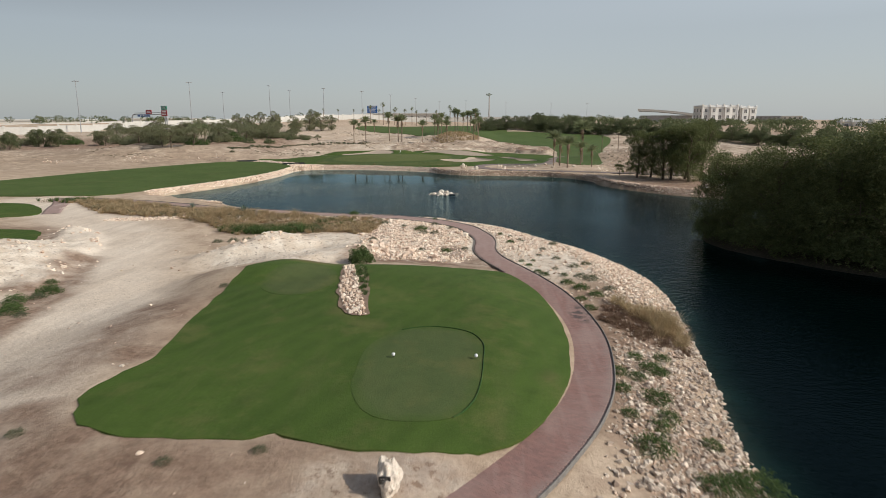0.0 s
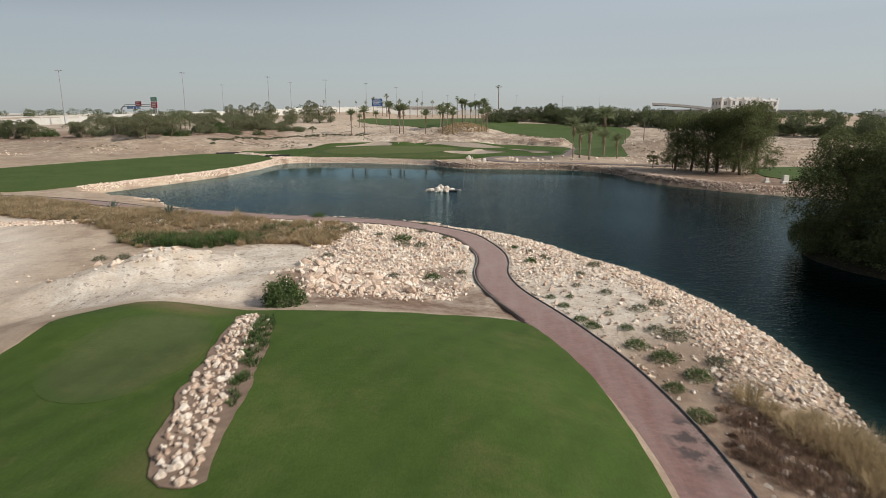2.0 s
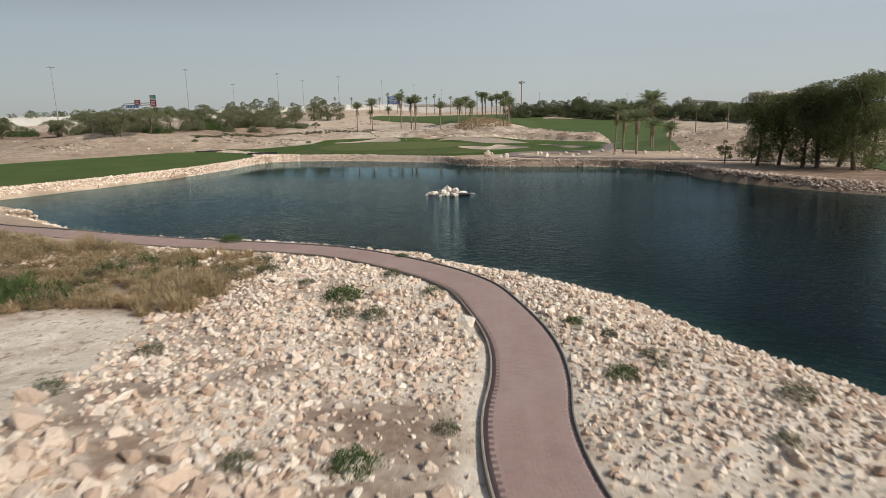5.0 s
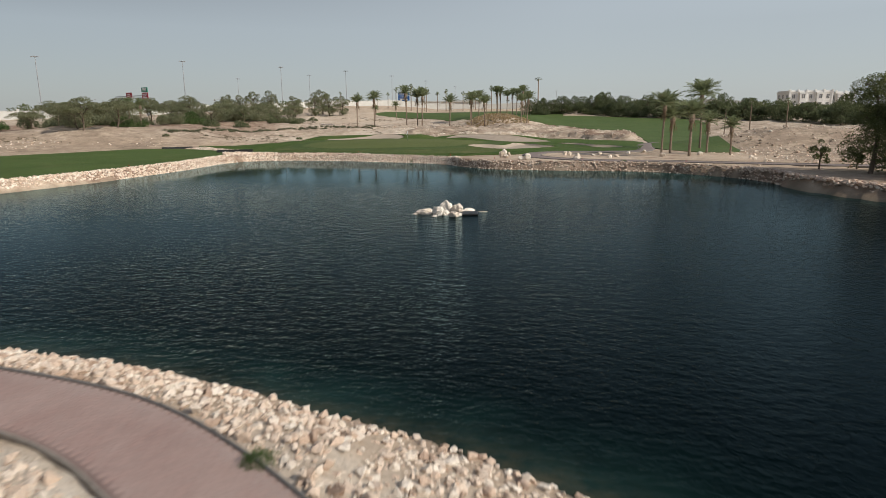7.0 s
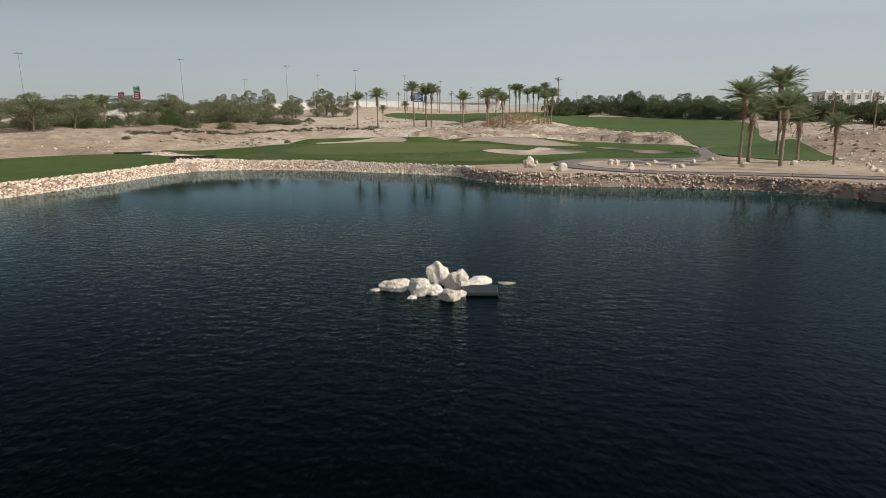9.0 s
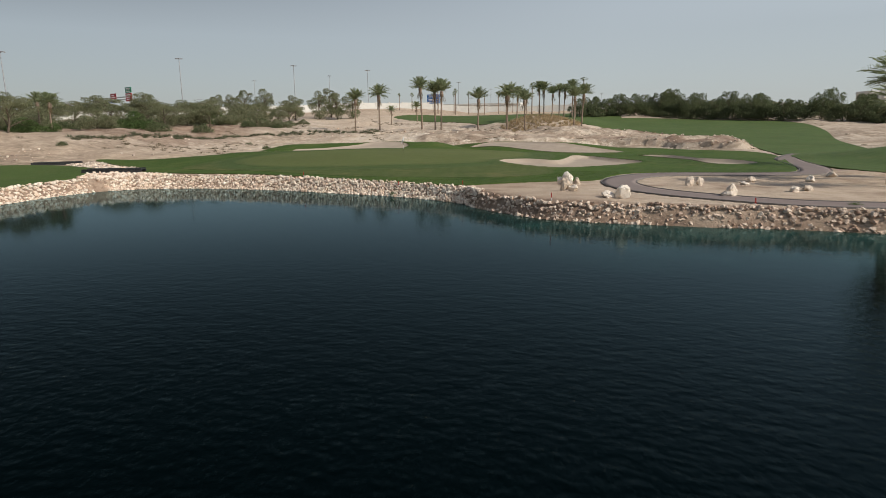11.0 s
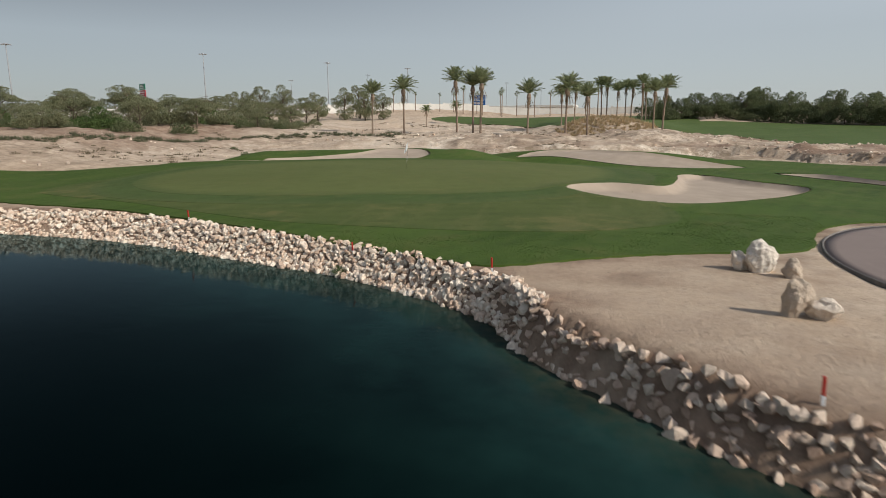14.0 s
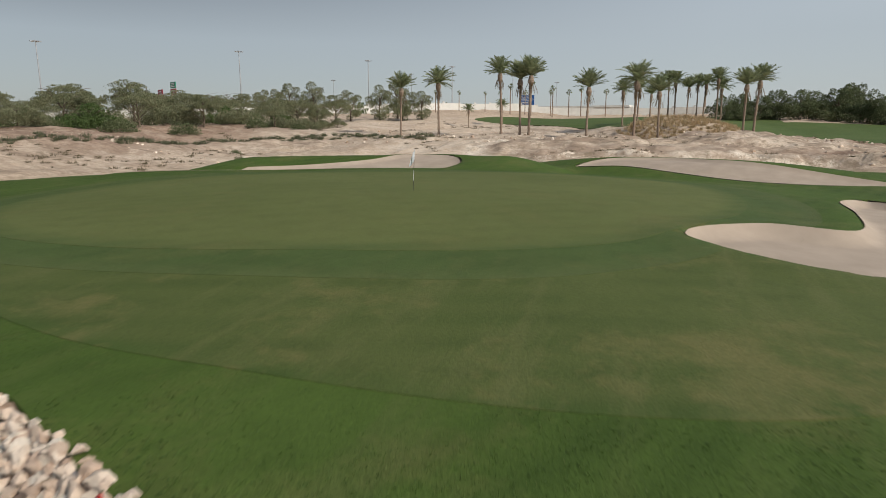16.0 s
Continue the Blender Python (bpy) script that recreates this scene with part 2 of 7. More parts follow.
# fairway turf for the far ones, its colour lightened to paint in distance haze
HAZED_FAIRWAY = grass_material("hazed_fairway_turf", (0.072, 0.112, 0.030), (0.104, 0.150, 0.044), 0.4, 0.9, 0.6)
BUNKER = plain("bunker_sand", (0.415, 0.335, 0.26), 0.95, 0, 0.2, 0.55, 0.3)
WATER = water_material()
STONE = stone_material("limestone_rubble", (0.90, 0.79, 0.66), (0.74, 0.56, 0.425), (0.42, 0.29, 0.215))
STONE_SINGLE = stone_material("limestone_block", (0.90, 0.79, 0.66), (0.74, 0.56, 0.425), (0.42, 0.29, 0.215), True)
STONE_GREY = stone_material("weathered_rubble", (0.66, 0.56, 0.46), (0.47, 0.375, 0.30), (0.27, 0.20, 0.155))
STONE_BROWN = stone_material("brown_limestone", (0.76, 0.62, 0.50), (0.58, 0.42, 0.32), (0.31, 0.205, 0.15))
BOULDER = stone_material("pale_boulder", (0.87, 0.78, 0.67), (0.76, 0.64, 0.52), (0.38, 0.29, 0.21), True)
PAVERS = paver_material()
LAID = paver_material("laid_pavers", 0.0, "island")
LAID_SINGLE = paver_material("single_pavers", 0.0, "each")
PAVERS_GREY = paver_material("grey_red_pavers", 0.6)
SOIL = plain("brown_soil", (0.30, 0.21, 0.15), 0.95, 0, 0.4, 1.8, 0.5)
KERB_DARK = plain("dark_kerb", (0.23, 0.21, 0.19), 0.9, 0, 0.35, 4)
KERB_PALE = plain("pale_kerb", (0.30, 0.26, 0.22), 0.9, 0, 0.3, 4)
ASPHALT_PALE = plain("worn_asphalt", (0.20, 0.175, 0.16), 0.9, 0, 0.3, 1.0)
PALM_LEAF = leaf_material("palm_leaf", (0.21, 0.245, 0.125), (0.31, 0.34, 0.19), (0.38, 0.35, 0.22))
PALM_DEAD = leaf_material("dead_palm_leaf", (0.20, 0.14, 0.08), (0.27, 0.20, 0.12))
ACACIA_LEAF = leaf_material("acacia_leaf", (0.20, 0.212, 0.118), (0.27, 0.275, 0.165), (0.31, 0.28, 0.17))
DARK_LEAF = leaf_material("dark_leaf", (0.105, 0.126, 0.048), (0.195, 0.21, 0.084), (0.25, 0.24, 0.11))
BELT_LEAF = leaf_material("belt_leaf", (0.11, 0.135, 0.066), (0.18, 0.20, 0.10), (0.23, 0.225, 0.125))
SHRUB_LEAF = leaf_material("shrub_leaf", (0.075, 0.120, 0.036), (0.135, 0.190, 0.066))
SAGE_LEAF = leaf_material("sage_leaf", (0.14, 0.15, 0.09), (0.22, 0.22, 0.14))
DRY_GRASS = leaf_material("dry_grass", (0.47, 0.34, 0.20), (0.61, 0.46, 0.29), (0.36, 0.30, 0.16))
DEAD_SCRUB = leaf_material("dead_scrub", (0.17, 0.10, 0.07), (0.27, 0.17, 0.115), (0.33, 0.24, 0.16))
AGAVE_LEAF = leaf_material("agave_leaf", (0.13, 0.18, 0.15), (0.19, 0.24, 0.20))
BARK = bark_material("bark", (0.10, 0.075, 0.055), (0.19, 0.15, 0.115))
PALM_BARK = bark_material("palm_bark", (0.19, 0.14, 0.105), (0.34, 0.26, 0.195), 1.0)
WHITE_WALL = plain("white_render", (0.64, 0.62, 0.57), 0.9, 0, 0.12, 0.4, 0.05)
CREAM_WALL = plain("cream_render", (0.66, 0.62, 0.55), 0.9, 0, 0.12, 0.4, 0.05)
VILLA_WALL = plain("white_villa_stone", (0.80, 0.78, 0.74), 0.9, 0, 0.10, 0.4, 0.05)
GREY_WALL = plain("grey_concrete", (0.38, 0.37, 0.36), 0.9, 0, 0.2, 0.3, 0.05)
DARK_GLASS = plain("dark_window", (0.20, 0.20, 0.20), 0.15, 0, 0.2, 1, 0)
STEEL = plain("galvanised_steel", (0.42, 0.43, 0.44), 0.5, 0.6, 0.15, 2, 0)
SIGN_GREEN = plain("green_sign", (0.02, 0.20, 0.12), 0.5, 0, 0.05, 1, 0)
SIGN_RED = plain("red_sign", (0.33, 0.025, 0.035), 0.5, 0, 0.05, 1, 0)
SIGN_BLUE = plain("blue_sign", (0.03, 0.13, 0.38), 0.5, 0, 0.05, 1, 0)
SIGN_WHITE = plain("white_sign", (0.75, 0.75, 0.75), 0.5, 0, 0.05, 1, 0)
RED_PAINT = plain("red_paint", (0.42, 0.03, 0.02), 0.5, 0, 0.1, 3, 0)
BLACK_PLATE = plain("black_plate", (0.025, 0.022, 0.02), 0.35, 0, 0.2, 3, 0)
DARK_METAL = plain("dark_metal", (0.05, 0.05, 0.05), 0.5, 0.3, 0.3, 3, 0)
WHITE_CLOTH = plain("white_cloth", (0.82, 0.82, 0.82), 0.8, 0, 0.05, 2, 0)

# ---- plan helpers ----
RNG = np.random.default_rng(7)


def smooth(e0, e1, v):
    s = np.clip((v - e0) / (e1 - e0), 0, 1)
    return s * s * (3 - 2 * s)


def rounded(points, closed=True, step=0.6):
    """A smooth line through the corners of a plan outline."""
    p = np.array(points, float)
    n = len(p)
    out = []
    for i in range(n if closed else n - 1):
        a, b, c, d = (p[(i + k) % n] if closed else p[min(max(i + k, 0), n - 1)] for k in (-1, 0, 1, 2))
        m = max(2, int(np.linalg.norm(c - b) / step))
        s = np.linspace(0, 1, m, endpoint=False)[:, None]
        out.append(0.5 * (2 * b + (c - a) * s + (2 * a - 5 * b + 4 * c - d) * s**2 + (3 * b - a - 3 * c + d) * s**3))
    if not closed:
        out.append(p[-1:])
    return np.concatenate(out)


def to_line(x, y, line, closed):
    """Distance from points to a line of the plan, and the sign: positive inside a closed one."""
    pts = np.stack([np.ravel(x), np.ravel(y)], -1).astype(float)
    a = line
    b = np.roll(line, -1, 0) if closed else line[1:]
    a = a if closed else line[:-1]
    best = np.full(len(pts), 1e9)
    odd = np.zeros(len(pts), bool)
    for s in range(0, len(pts), 20000):
        q = pts[s : s + 20000]
        bb, od = best[s : s + 20000], odd[s : s + 20000]
        for p0, p1 in zip(a, b):
            e = p1 - p0
            w = q - p0
            k = np.clip((w @ e) / max(e @ e, 1e-9), 0, 1)
            dx, dy = w[:, 0] - k * e[0], w[:, 1] - k * e[1]
            np.minimum(bb, dx * dx + dy * dy, out=bb)
            if closed:
                cross = ((p0[1] > q[:, 1]) != (p1[1] > q[:, 1])) & (q[:, 0] < e[0] * (q[:, 1] - p0[1]) / (e[1] if e[1] else 1e-9) + p0[0])
                od ^= cross
    d = np.sqrt(best)
    if closed:
        d = np.where(odd, d, -d)
    return d.reshape(np.shape(x))


def inside(x, y, line, reach=6.0):
    """to_line, quick: far outside the outline's box it only says -reach."""
    x, y = np.asarray(x, float), np.asarray(y, float)
    out = np.full(x.shape, -reach)
    lo, hi = line.min(0) - reach, line.max(0) + reach
    near = (x > lo[0]) & (x < hi[0]) & (y > lo[1]) & (y < hi[1])
    if near.any():
        out[near] = to_line(x[near], y[near], line, True)
    return out


def lattice(ix, iy, seed):
    v = np.sin(ix * 127.1 + iy * 311.7 + seed * 74.7) * 43758.5453
    return v - np.floor(v)


def vnoise(x, y, scale, seed=0, octaves=3):
    """Value noise, -1 to 1."""
    total, amp, f = 0.0, 1.0, 1.0 / scale
    norm = 0.0
    for o in range(octaves):
        u, v = x * f, y * f
        i, j = np.floor(u), np.floor(v)
        s, t = u - i, v - j
        s, t = s * s * (3 - 2 * s), t * t * (3 - 2 * t)
        a, b = lattice(i, j, seed + o), lattice(i + 1, j, seed + o)
        c, d = lattice(i, j + 1, seed + o), lattice(i + 1, j + 1, seed + o)
        total = total + amp * ((a * (1 - s) + b * s) * (1 - t) + (c * (1 - s) + d * s) * t)
        norm += amp
        amp, f = amp * 0.5, f * 2.1
    return total / norm * 2 - 1


def dome(x, y, cx, cy, rx, ry, h, flat=0.0, turn=0.0):
    """A smooth hump; flat: the part of its radius that is level."""
    c, s = math.cos(turn), math.sin(turn)
    u, v = (x - cx) * c + (y - cy) * s, -(x - cx) * s + (y - cy) * c
    r = np.sqrt((u / rx) ** 2 + (v / ry) ** 2)
    return h * (1 - smooth(flat, 1.0, r))


# ---- mesh helpers ----


def tri_mesh(name, verts, faces, material, attrs=None, smooth_shade=False):
    """A mesh from arrays of corners and triangles or quads."""
    me = bpy.data.meshes.new(name)
    verts, faces = np.asarray(verts, np.float32), np.asarray(faces, np.int32)
    k = faces.shape[1]
    me.vertices.add(len(verts))
    me.vertices.foreach_set("co", verts.ravel())
    me.loops.add(faces.size)
    me.loops.foreach_set("vertex_index", faces.ravel())
    me.polygons.add(len(faces))
    me.polygons.foreach_set("loop_start", np.arange(0, faces.size, k, dtype=np.int32))
    me.polygons.foreach_set("use_smooth", np.full(len(faces), smooth_shade))
    for key, values in (attrs or {}).items():
        me.attributes.new(key, "FLOAT", "POINT").data.foreach_set("value", np.asarray(values, np.float32))
    if material:
        me.materials.append(material)
    me.update(calc_edges=True)
    me.validate()
    return me


def bm_mesh(name, bm, material, smooth_shade=False):
    me = bpy.data.meshes.new(name)
    if smooth_shade:
        for f in bm.faces:
            f.smooth = True
    bm.to_mesh(me)
    bm.free()
    if material:
        me.materials.append(material)
    return me


def part(name, data, material=None, parent=None, label="", place=None):
    """One mesh object under a thing or a part; data: a mesh or a bmesh."""
    if isinstance(data, bmesh.types.BMesh):
        data = bm_mesh(name, data, material)
    ob = new(name, data)
    ob.parent = parent
    if place is not None:
        ob.matrix_basis = place
    if label:
        ob["label"] = label
    return ob


def thing(name, label, category, group="", kind="", place=None):
    ob = new(name)
    if place is not None:
        ob.matrix_basis = place
    return tagged(ob, label, category, group, kind)


def box(bm, x0, y0, z0, x1, y1, z1, bevel=0.0):
    made = bmesh.ops.create_cube(bm, size=1)["verts"]
    for v in made:
        v.co = Vector((x0 + (v.co.x + 0.5) * (x1 - x0), y0 + (v.co.y + 0.5) * (y1 - y0), z0 + (v.co.z + 0.5) * (z1 - z0)))
    if bevel:
        edges = list({e for v in made for e in v.link_edges})
        bmesh.ops.bevel(bm, geom=edges, offset=bevel, segments=1, affect="EDGES")
    return bm


def tube(points, radii, sides=8):
    """Corners and quads of a tapered tube along points."""
    p, r = np.array(points, float), np.array(radii, float)
    d = np.gradient(p, axis=0)
    d /= np.linalg.norm(d, axis=1)[:, None] + 1e-9
    ref = np.array([0.37, 0.91, 0.13])
    u = np.cross(d, ref)
    u /= np.linalg.norm(u, axis=1)[:, None] + 1e-9
    v = np.cross(d, u)
    a = np.linspace(0, 2 * np.pi, sides, endpoint=False)
    ring = u[:, None] * np.cos(a)[None, :, None] + v[:, None] * np.sin(a)[None, :, None]
    verts = (p[:, None] + ring * r[:, None, None]).reshape(-1, 3)
    i, j = np.meshgrid(np.arange(len(p) - 1), np.arange(sides), indexing="ij")
    a0, b0 = i * sides + j, i * sides + (j + 1) % sides
    faces = np.stack([a0, b0, b0 + sides, a0 + sides], -1).reshape(-1, 4)
    return verts, faces


def join(pieces):
    """Joins (corners, faces) pieces of one face size."""
    off, vs, fs = 0, [], []
    for v, f in pieces:
        vs.append(v)
        fs.append(np.asarray(f) + off)
        off += len(v)
    return np.concatenate(vs), np.concatenate(fs)


def turns(n, rng):
    """n random rotation matrices."""
    q = rng.normal(size=(n, 4))
    q /= np.linalg.norm(q, axis=1)[:, None]
    w, x, y, z = q.T
    return np.stack([1 - 2 * (y * y + z * z), 2 * (x * y - z * w), 2 * (x * z + y * w), 2 * (x * y + z * w), 1 - 2 * (x * x + z * z),
                     2 * (y * z - x * w), 2 * (x * z - y * w), 2 * (y * z + x * w), 1 - 2 * (x * x + y * y)], -1).reshape(n, 3, 3)


def rock_shape(seed, corners=14, squash=0.75):
    """An angular block: the hull of a few corners of a broken lump."""
    rng = np.random.default_rng(seed)
    p = rng.normal(size=(corners, 3))
    p /= np.linalg.norm(p, axis=1)[:, None]
    p = np.sign(p) * np.abs(p) ** 0.75 * rng.uniform(0.8, 1.08, (corners, 1))
    p *= np.array([rng.uniform(0.9, 1.25), rng.uniform(0.75, 1.0), squash])
    bm = bmesh.new()
    for q in p:
        bm.verts.new(q)
    out = bmesh.ops.convex_hull(bm, input=bm.verts[:])
    bmesh.ops.delete(bm, geom=[q for q in out["geom_interior"] if isinstance(q, bmesh.types.BMVert)], context="VERTS")
    bmesh.ops.triangulate(bm, faces=bm.faces[:])
    bm.verts.index_update()
    v = np.array([w.co for w in bm.verts])
    f = np.array([[w.index for w in g.verts] for g in bm.faces])
    bm.free()
    return v, f


ROCKS = [rock_shape(40 + k, 22) for k in range(6)]
ROCKS_LOW = [rock_shape(60 + k, 14) for k in range(10)]


def scatter(places, sizes, shapes, rng):
    """Many stones in one set of arrays."""
    n = len(places)
    rot = turns(n, rng)
    kind = rng.integers(0, len(shapes), n)
    vs, fs, off = [], [], 0
    for k, (v, f) in enumerate(shapes):
        mine = np.where(kind == k)[0]
        if not len(mine):
            continue
        w = np.einsum("nij,vj->nvi", rot[mine], v) * sizes[mine][:, None, None] * np.array([1, 1, 0.85]) + places[mine][:, None, :]
        vs.append(w.reshape(-1, 3))
        fs.append((f[None] + (np.arange(len(mine)) * len(v))[:, None, None]).reshape(-1, 3) + off)
        off += len(mine) * len(v)
    return np.concatenate(vs), np.concatenate(fs)

# ---- plan of the place ----
SHORE = rounded([(15.4, 0), (15.8, 18), (16.3, 27), (17, 31.5), (17.6, 35.4), (18.3, 40), (19.5, 48), (20, 53), (19.7, 58.5), (18.7, 63.6),
                 (16.6, 69.2), (12.6, 75.5), (10.6, 79.5), (8.4, 82.3), (5.5, 85), (2.2, 86.9), (-1.6, 88.2), (-6.5, 89.8), (-11.3, 90.9), (-18, 91.7),
                 (-23, 93), (-29, 95.8), (-36, 100), (-45, 105), (-55, 110.5), (-57, 113), (-55, 120), (-51.5, 131), (-48.5, 145), (-47.5, 160),
                 (-48.2, 172), (-46.5, 177)] + [(-43, 179.3), (-36, 180), (-30, 179.4), (-23.5, 177.6), (-16.2, 175.5), (-10.7, 172.4),
                 (-8, 169.8), (-5.6, 167.2), (-2.8, 164.6), (1.5, 163), (7, 162), (14, 161.5), (21, 159.5), (27, 154), (29.5, 149), (30.5, 142),
                 (34, 133), (40, 124.5), (46, 119), (53, 115), (60, 106), (57, 97), (46, 90), (36, 84), (32, 78), (33, 72), (38.5, 64), (45, 58), (52, 50)]
                + [(60, 35), (62, 10), (60, -40), (20, -40)], True, 1.5)
TEE_LAWN = rounded([(-10.8, 24.9), (-11.6, 26.8), (-10.7, 30.1), (-11.3, 34.4), (-12.2, 41), (-12.8, 46.2), (-12.6, 49.8), (-10.6, 52.0), (-6.5, 52.6),
                    (-3, 52.8), (1, 53.7), (5.2, 55.0), (7.1, 54.6), (8.3, 51.8), (9.4, 47.6), (10.0, 42.4), (10.15, 37), (9.6, 31.8), (8.8, 28.8), (7.8, 26.4), (6.8, 24.7), (5.9, 23.9),
                    (4.3, 23.3), (2.3, 22.9), (0.3, 22.8), (-1.4, 23.2), (-2.3, 23.7), (-3.3, 23.2), (-5.6, 23.0), (-8.3, 23.3), (-10, 24.1)])
TEE_BOX = rounded([(-0.5, 29.4), (-0.5, 32.5), (0.6, 34.8), (2.4, 35.7), (4.4, 35.1), (5.3, 33.4), (5.35, 31), (5.25, 28.7), (4.95, 26.8), (4.2, 25.4), (2.9, 24.9), (1.6, 24.9),
                   (0.6, 25.6), (-0.25, 27.4)], True, 0.4)
BACK_TEE = rounded([(-10.4, 45.9), (-9.6, 48.6), (-7.2, 49.7), (-5.8, 47.6), (-5.3, 44.4), (-6.4, 41.8), (-8.3, 41.5), (-10, 43.1)], True, 0.4)
ROCK_STRIP = rounded([(-6.0, 50.8), (-4.6, 50.9), (-3.3, 47.3), (-2.5, 43), (-1.6, 38.6), (-1.6, 37.5), (-2.9, 37.8), (-4.3, 41.6), (-5.3, 47.2)], True, 0.4)
PATH_LINE = rounded([(2.2, 17.2), (5.75, 21.4), (7.6, 24.3), (9.25, 27.7), (10.5, 31.8), (11.3, 37.6), (11.2, 43), (10.35, 48.6), (9.1, 53), (7.8, 56.6), (6.3, 60.2), (5.5, 63), (5.2, 65.6),
                     (5.3, 68), (5.2, 70.2), (4.8, 72.4), (3.95, 75.2), (2.95, 77.8), (1.4, 79.9), (-0.7, 81.8), (-2.9, 83.4), (-5, 84.6), (-7.4, 85.4), (-11.8, 86.2), (-16, 86.8), (-24, 88), (-33, 91),
                     (-43, 96), (-56, 100.5), (-68, 101.5)], False, 0.5)
LEFT_FAIRWAY = rounded([(-56.5, 123), (-52.8, 132), (-50.2, 145), (-49.4, 160), (-50, 172.5), (-52.5, 180), (-60, 190), (-72, 193), (-82, 186), (-92, 165), (-101, 135),
                        (-104, 115), (-90, 106), (-70, 106), (-61, 109.5)], True, 1.5)
SMALL_LAWN_A = rounded([(-90, 92), (-72, 96), (-65, 93.5), (-58.5, 86), (-61, 82), (-75, 80), (-90, 80)], True, 1.0)
SMALL_LAWN_B = rounded([(-70, 73), (-52, 73), (-48.2, 72), (-46.5, 70), (-43.5, 64), (-43.5, 60), (-60, 58), (-72, 62)], True, 1.0)
GREEN_LAWN = rounded([(-48.3, 185), (-42, 183.2), (-33.8, 182.0), (-24, 179.4), (-17.2, 177.2), (-11.6, 174.7), (-9.8, 174.1), (-7.4, 175.7), (-5, 177.3), (-1.7, 178.8), (0.6, 179.4), (2.0, 181), (3.2, 185), (5, 187.8),
                      (8, 189.6), (14.5, 190.2), (21, 191.2), (23.6, 197), (26, 207), (28.4, 218), (29.6, 228), (27.5, 236), (20.5, 240), (14, 245.5), (6, 247), (-3, 245.8), (-10, 244.6), (-19, 243.4), (-31, 237), (-44, 230),
                      (-52.5, 225), (-57, 212), (-62, 205), (-69.5, 202), (-63, 197), (-54.5, 190.8)], True, 1.0)
PUTTING_GREEN = rounded([(-42, 193), (-43.6, 200), (-38.5, 209), (-28, 215), (-18, 219.5), (-10, 219.5), (-6.5, 213), (-6.2, 204), (-9.4, 196), (-14, 191.2), (-22, 188.2),
                         (-29, 186.8), (-36, 188)], True, 0.8)
APRON_AREA = rounded([(-46, 188.2), (-47.5, 196), (-44, 207), (-36, 214.5), (-26, 219.5), (-16, 223), (-7, 222.5), (-3.5, 214), (-3.8, 203), (-5, 196), (-2.6, 190),
                      (-3.0, 185.6), (-6.4, 182.6), (-11, 181.0), (-17, 180.5), (-23.5, 180.8), (-34, 184)], True, 0.8)
COLLAR = rounded([(-45, 192.5), (-46.4, 201), (-41, 211), (-29, 217.5), (-18, 222), (-8, 222), (-3.4, 214.5), (-3.2, 203), (-7.0, 194.8), (-12.6, 188.6), (-21, 185.6),
                  (-29.5, 184.4), (-38.5, 186.2)], True, 0.8)
BUNKERS = [rounded(b, True, 0.5) for b in (
    [(-51.5, 209.5), (-46, 213.5), (-38, 217), (-33, 218.8), (-29.2, 222.5), (-28.4, 227), (-31, 230.5), (-35, 229.5), (-37.4, 224.5), (-44, 217)],
    [(-19, 235.6), (-15.5, 239.3), (-10.6, 240.2), (-5.6, 237.6), (0.9, 234.8), (8.2, 231.2), (3, 229), (-3, 229.6), (-9, 232), (-14, 234.4)],
    [(-9.2, 196), (-6.3, 199.2), (-2.6, 200), (-1.2, 206), (-0.5, 212.5), (1.8, 216), (5.1, 211.5), (8.4, 207), (6, 200.5), (1.1, 194.6), (-2.3, 192.4), (-6, 193)],
    [(9.3, 222.5), (13.5, 221.8), (16.6, 213), (19.9, 210), (21.8, 204.6), (18.5, 201.2), (15.8, 203), (14.6, 210), (11, 217.5)],
)]
BACK_LIP = rounded([(-48, 222), (-43, 226), (-35, 230.5), (-28, 231.5), (-25, 230)], False, 1.0)
TURNING_PATH = rounded([(60, 152), (44, 157), (30, 161.5), (22, 164), (14.5, 164.9), (10.5, 166.9), (6.5, 170.1), (4.2, 173.6), (3.4, 178), (4.4, 182.6), (7, 186), (11, 187.4),
                        (16.5, 187.6), (22.2, 189.5), (24.8, 195), (26.2, 203), (28, 214), (34, 226)], False, 0.6)
RIGHT_FAIRWAY = rounded([(29, 193), (27.6, 203), (29.8, 217), (31.2, 230), (32.4, 243), (33.5, 254), (32, 264), (27, 276), (20, 290), (10, 305), (-2, 325), (22, 356), (58, 348), (68, 332), (64, 302),
                         (55, 270), (51, 249), (47, 229), (42.5, 212), (41, 198), (39.5, 188), (34, 186)], True, 2.0)
BACK_LAWN = rounded([(52.5, 139), (53, 131), (57, 124), (66, 118), (90, 122), (92, 150), (76, 156), (66, 156), (57, 152)], True, 1.5)
SPUR_LINE = rounded([(-66, 101), (-62.5, 96), (-59.5, 90.5), (-56.5, 85.5)], False, 0.6)
WILD = rounded([(-66, 97), (-60, 96.5), (-52, 88.5), (-41, 83), (-30, 77.5), (-25, 72), (-20, 72), (-14, 73.3), (-9.5, 73), (-7, 75), (-7, 79.5), (-11, 83.6), (-18, 84.4), (-25, 85.2), (-33, 88), (-43, 93.5), (-55, 98.5)])
RUBBLE = rounded([(-4.6, 57.0), (-1.5, 57.4), (2.0, 58.4), (3.8, 61.5), (3.6, 66), (3.4, 72), (1.6, 77), (-2.2, 80.6), (-6, 83), (-11.5, 84.2), (-12, 80), (-10, 75), (-8, 68), (-6.5, 62)])
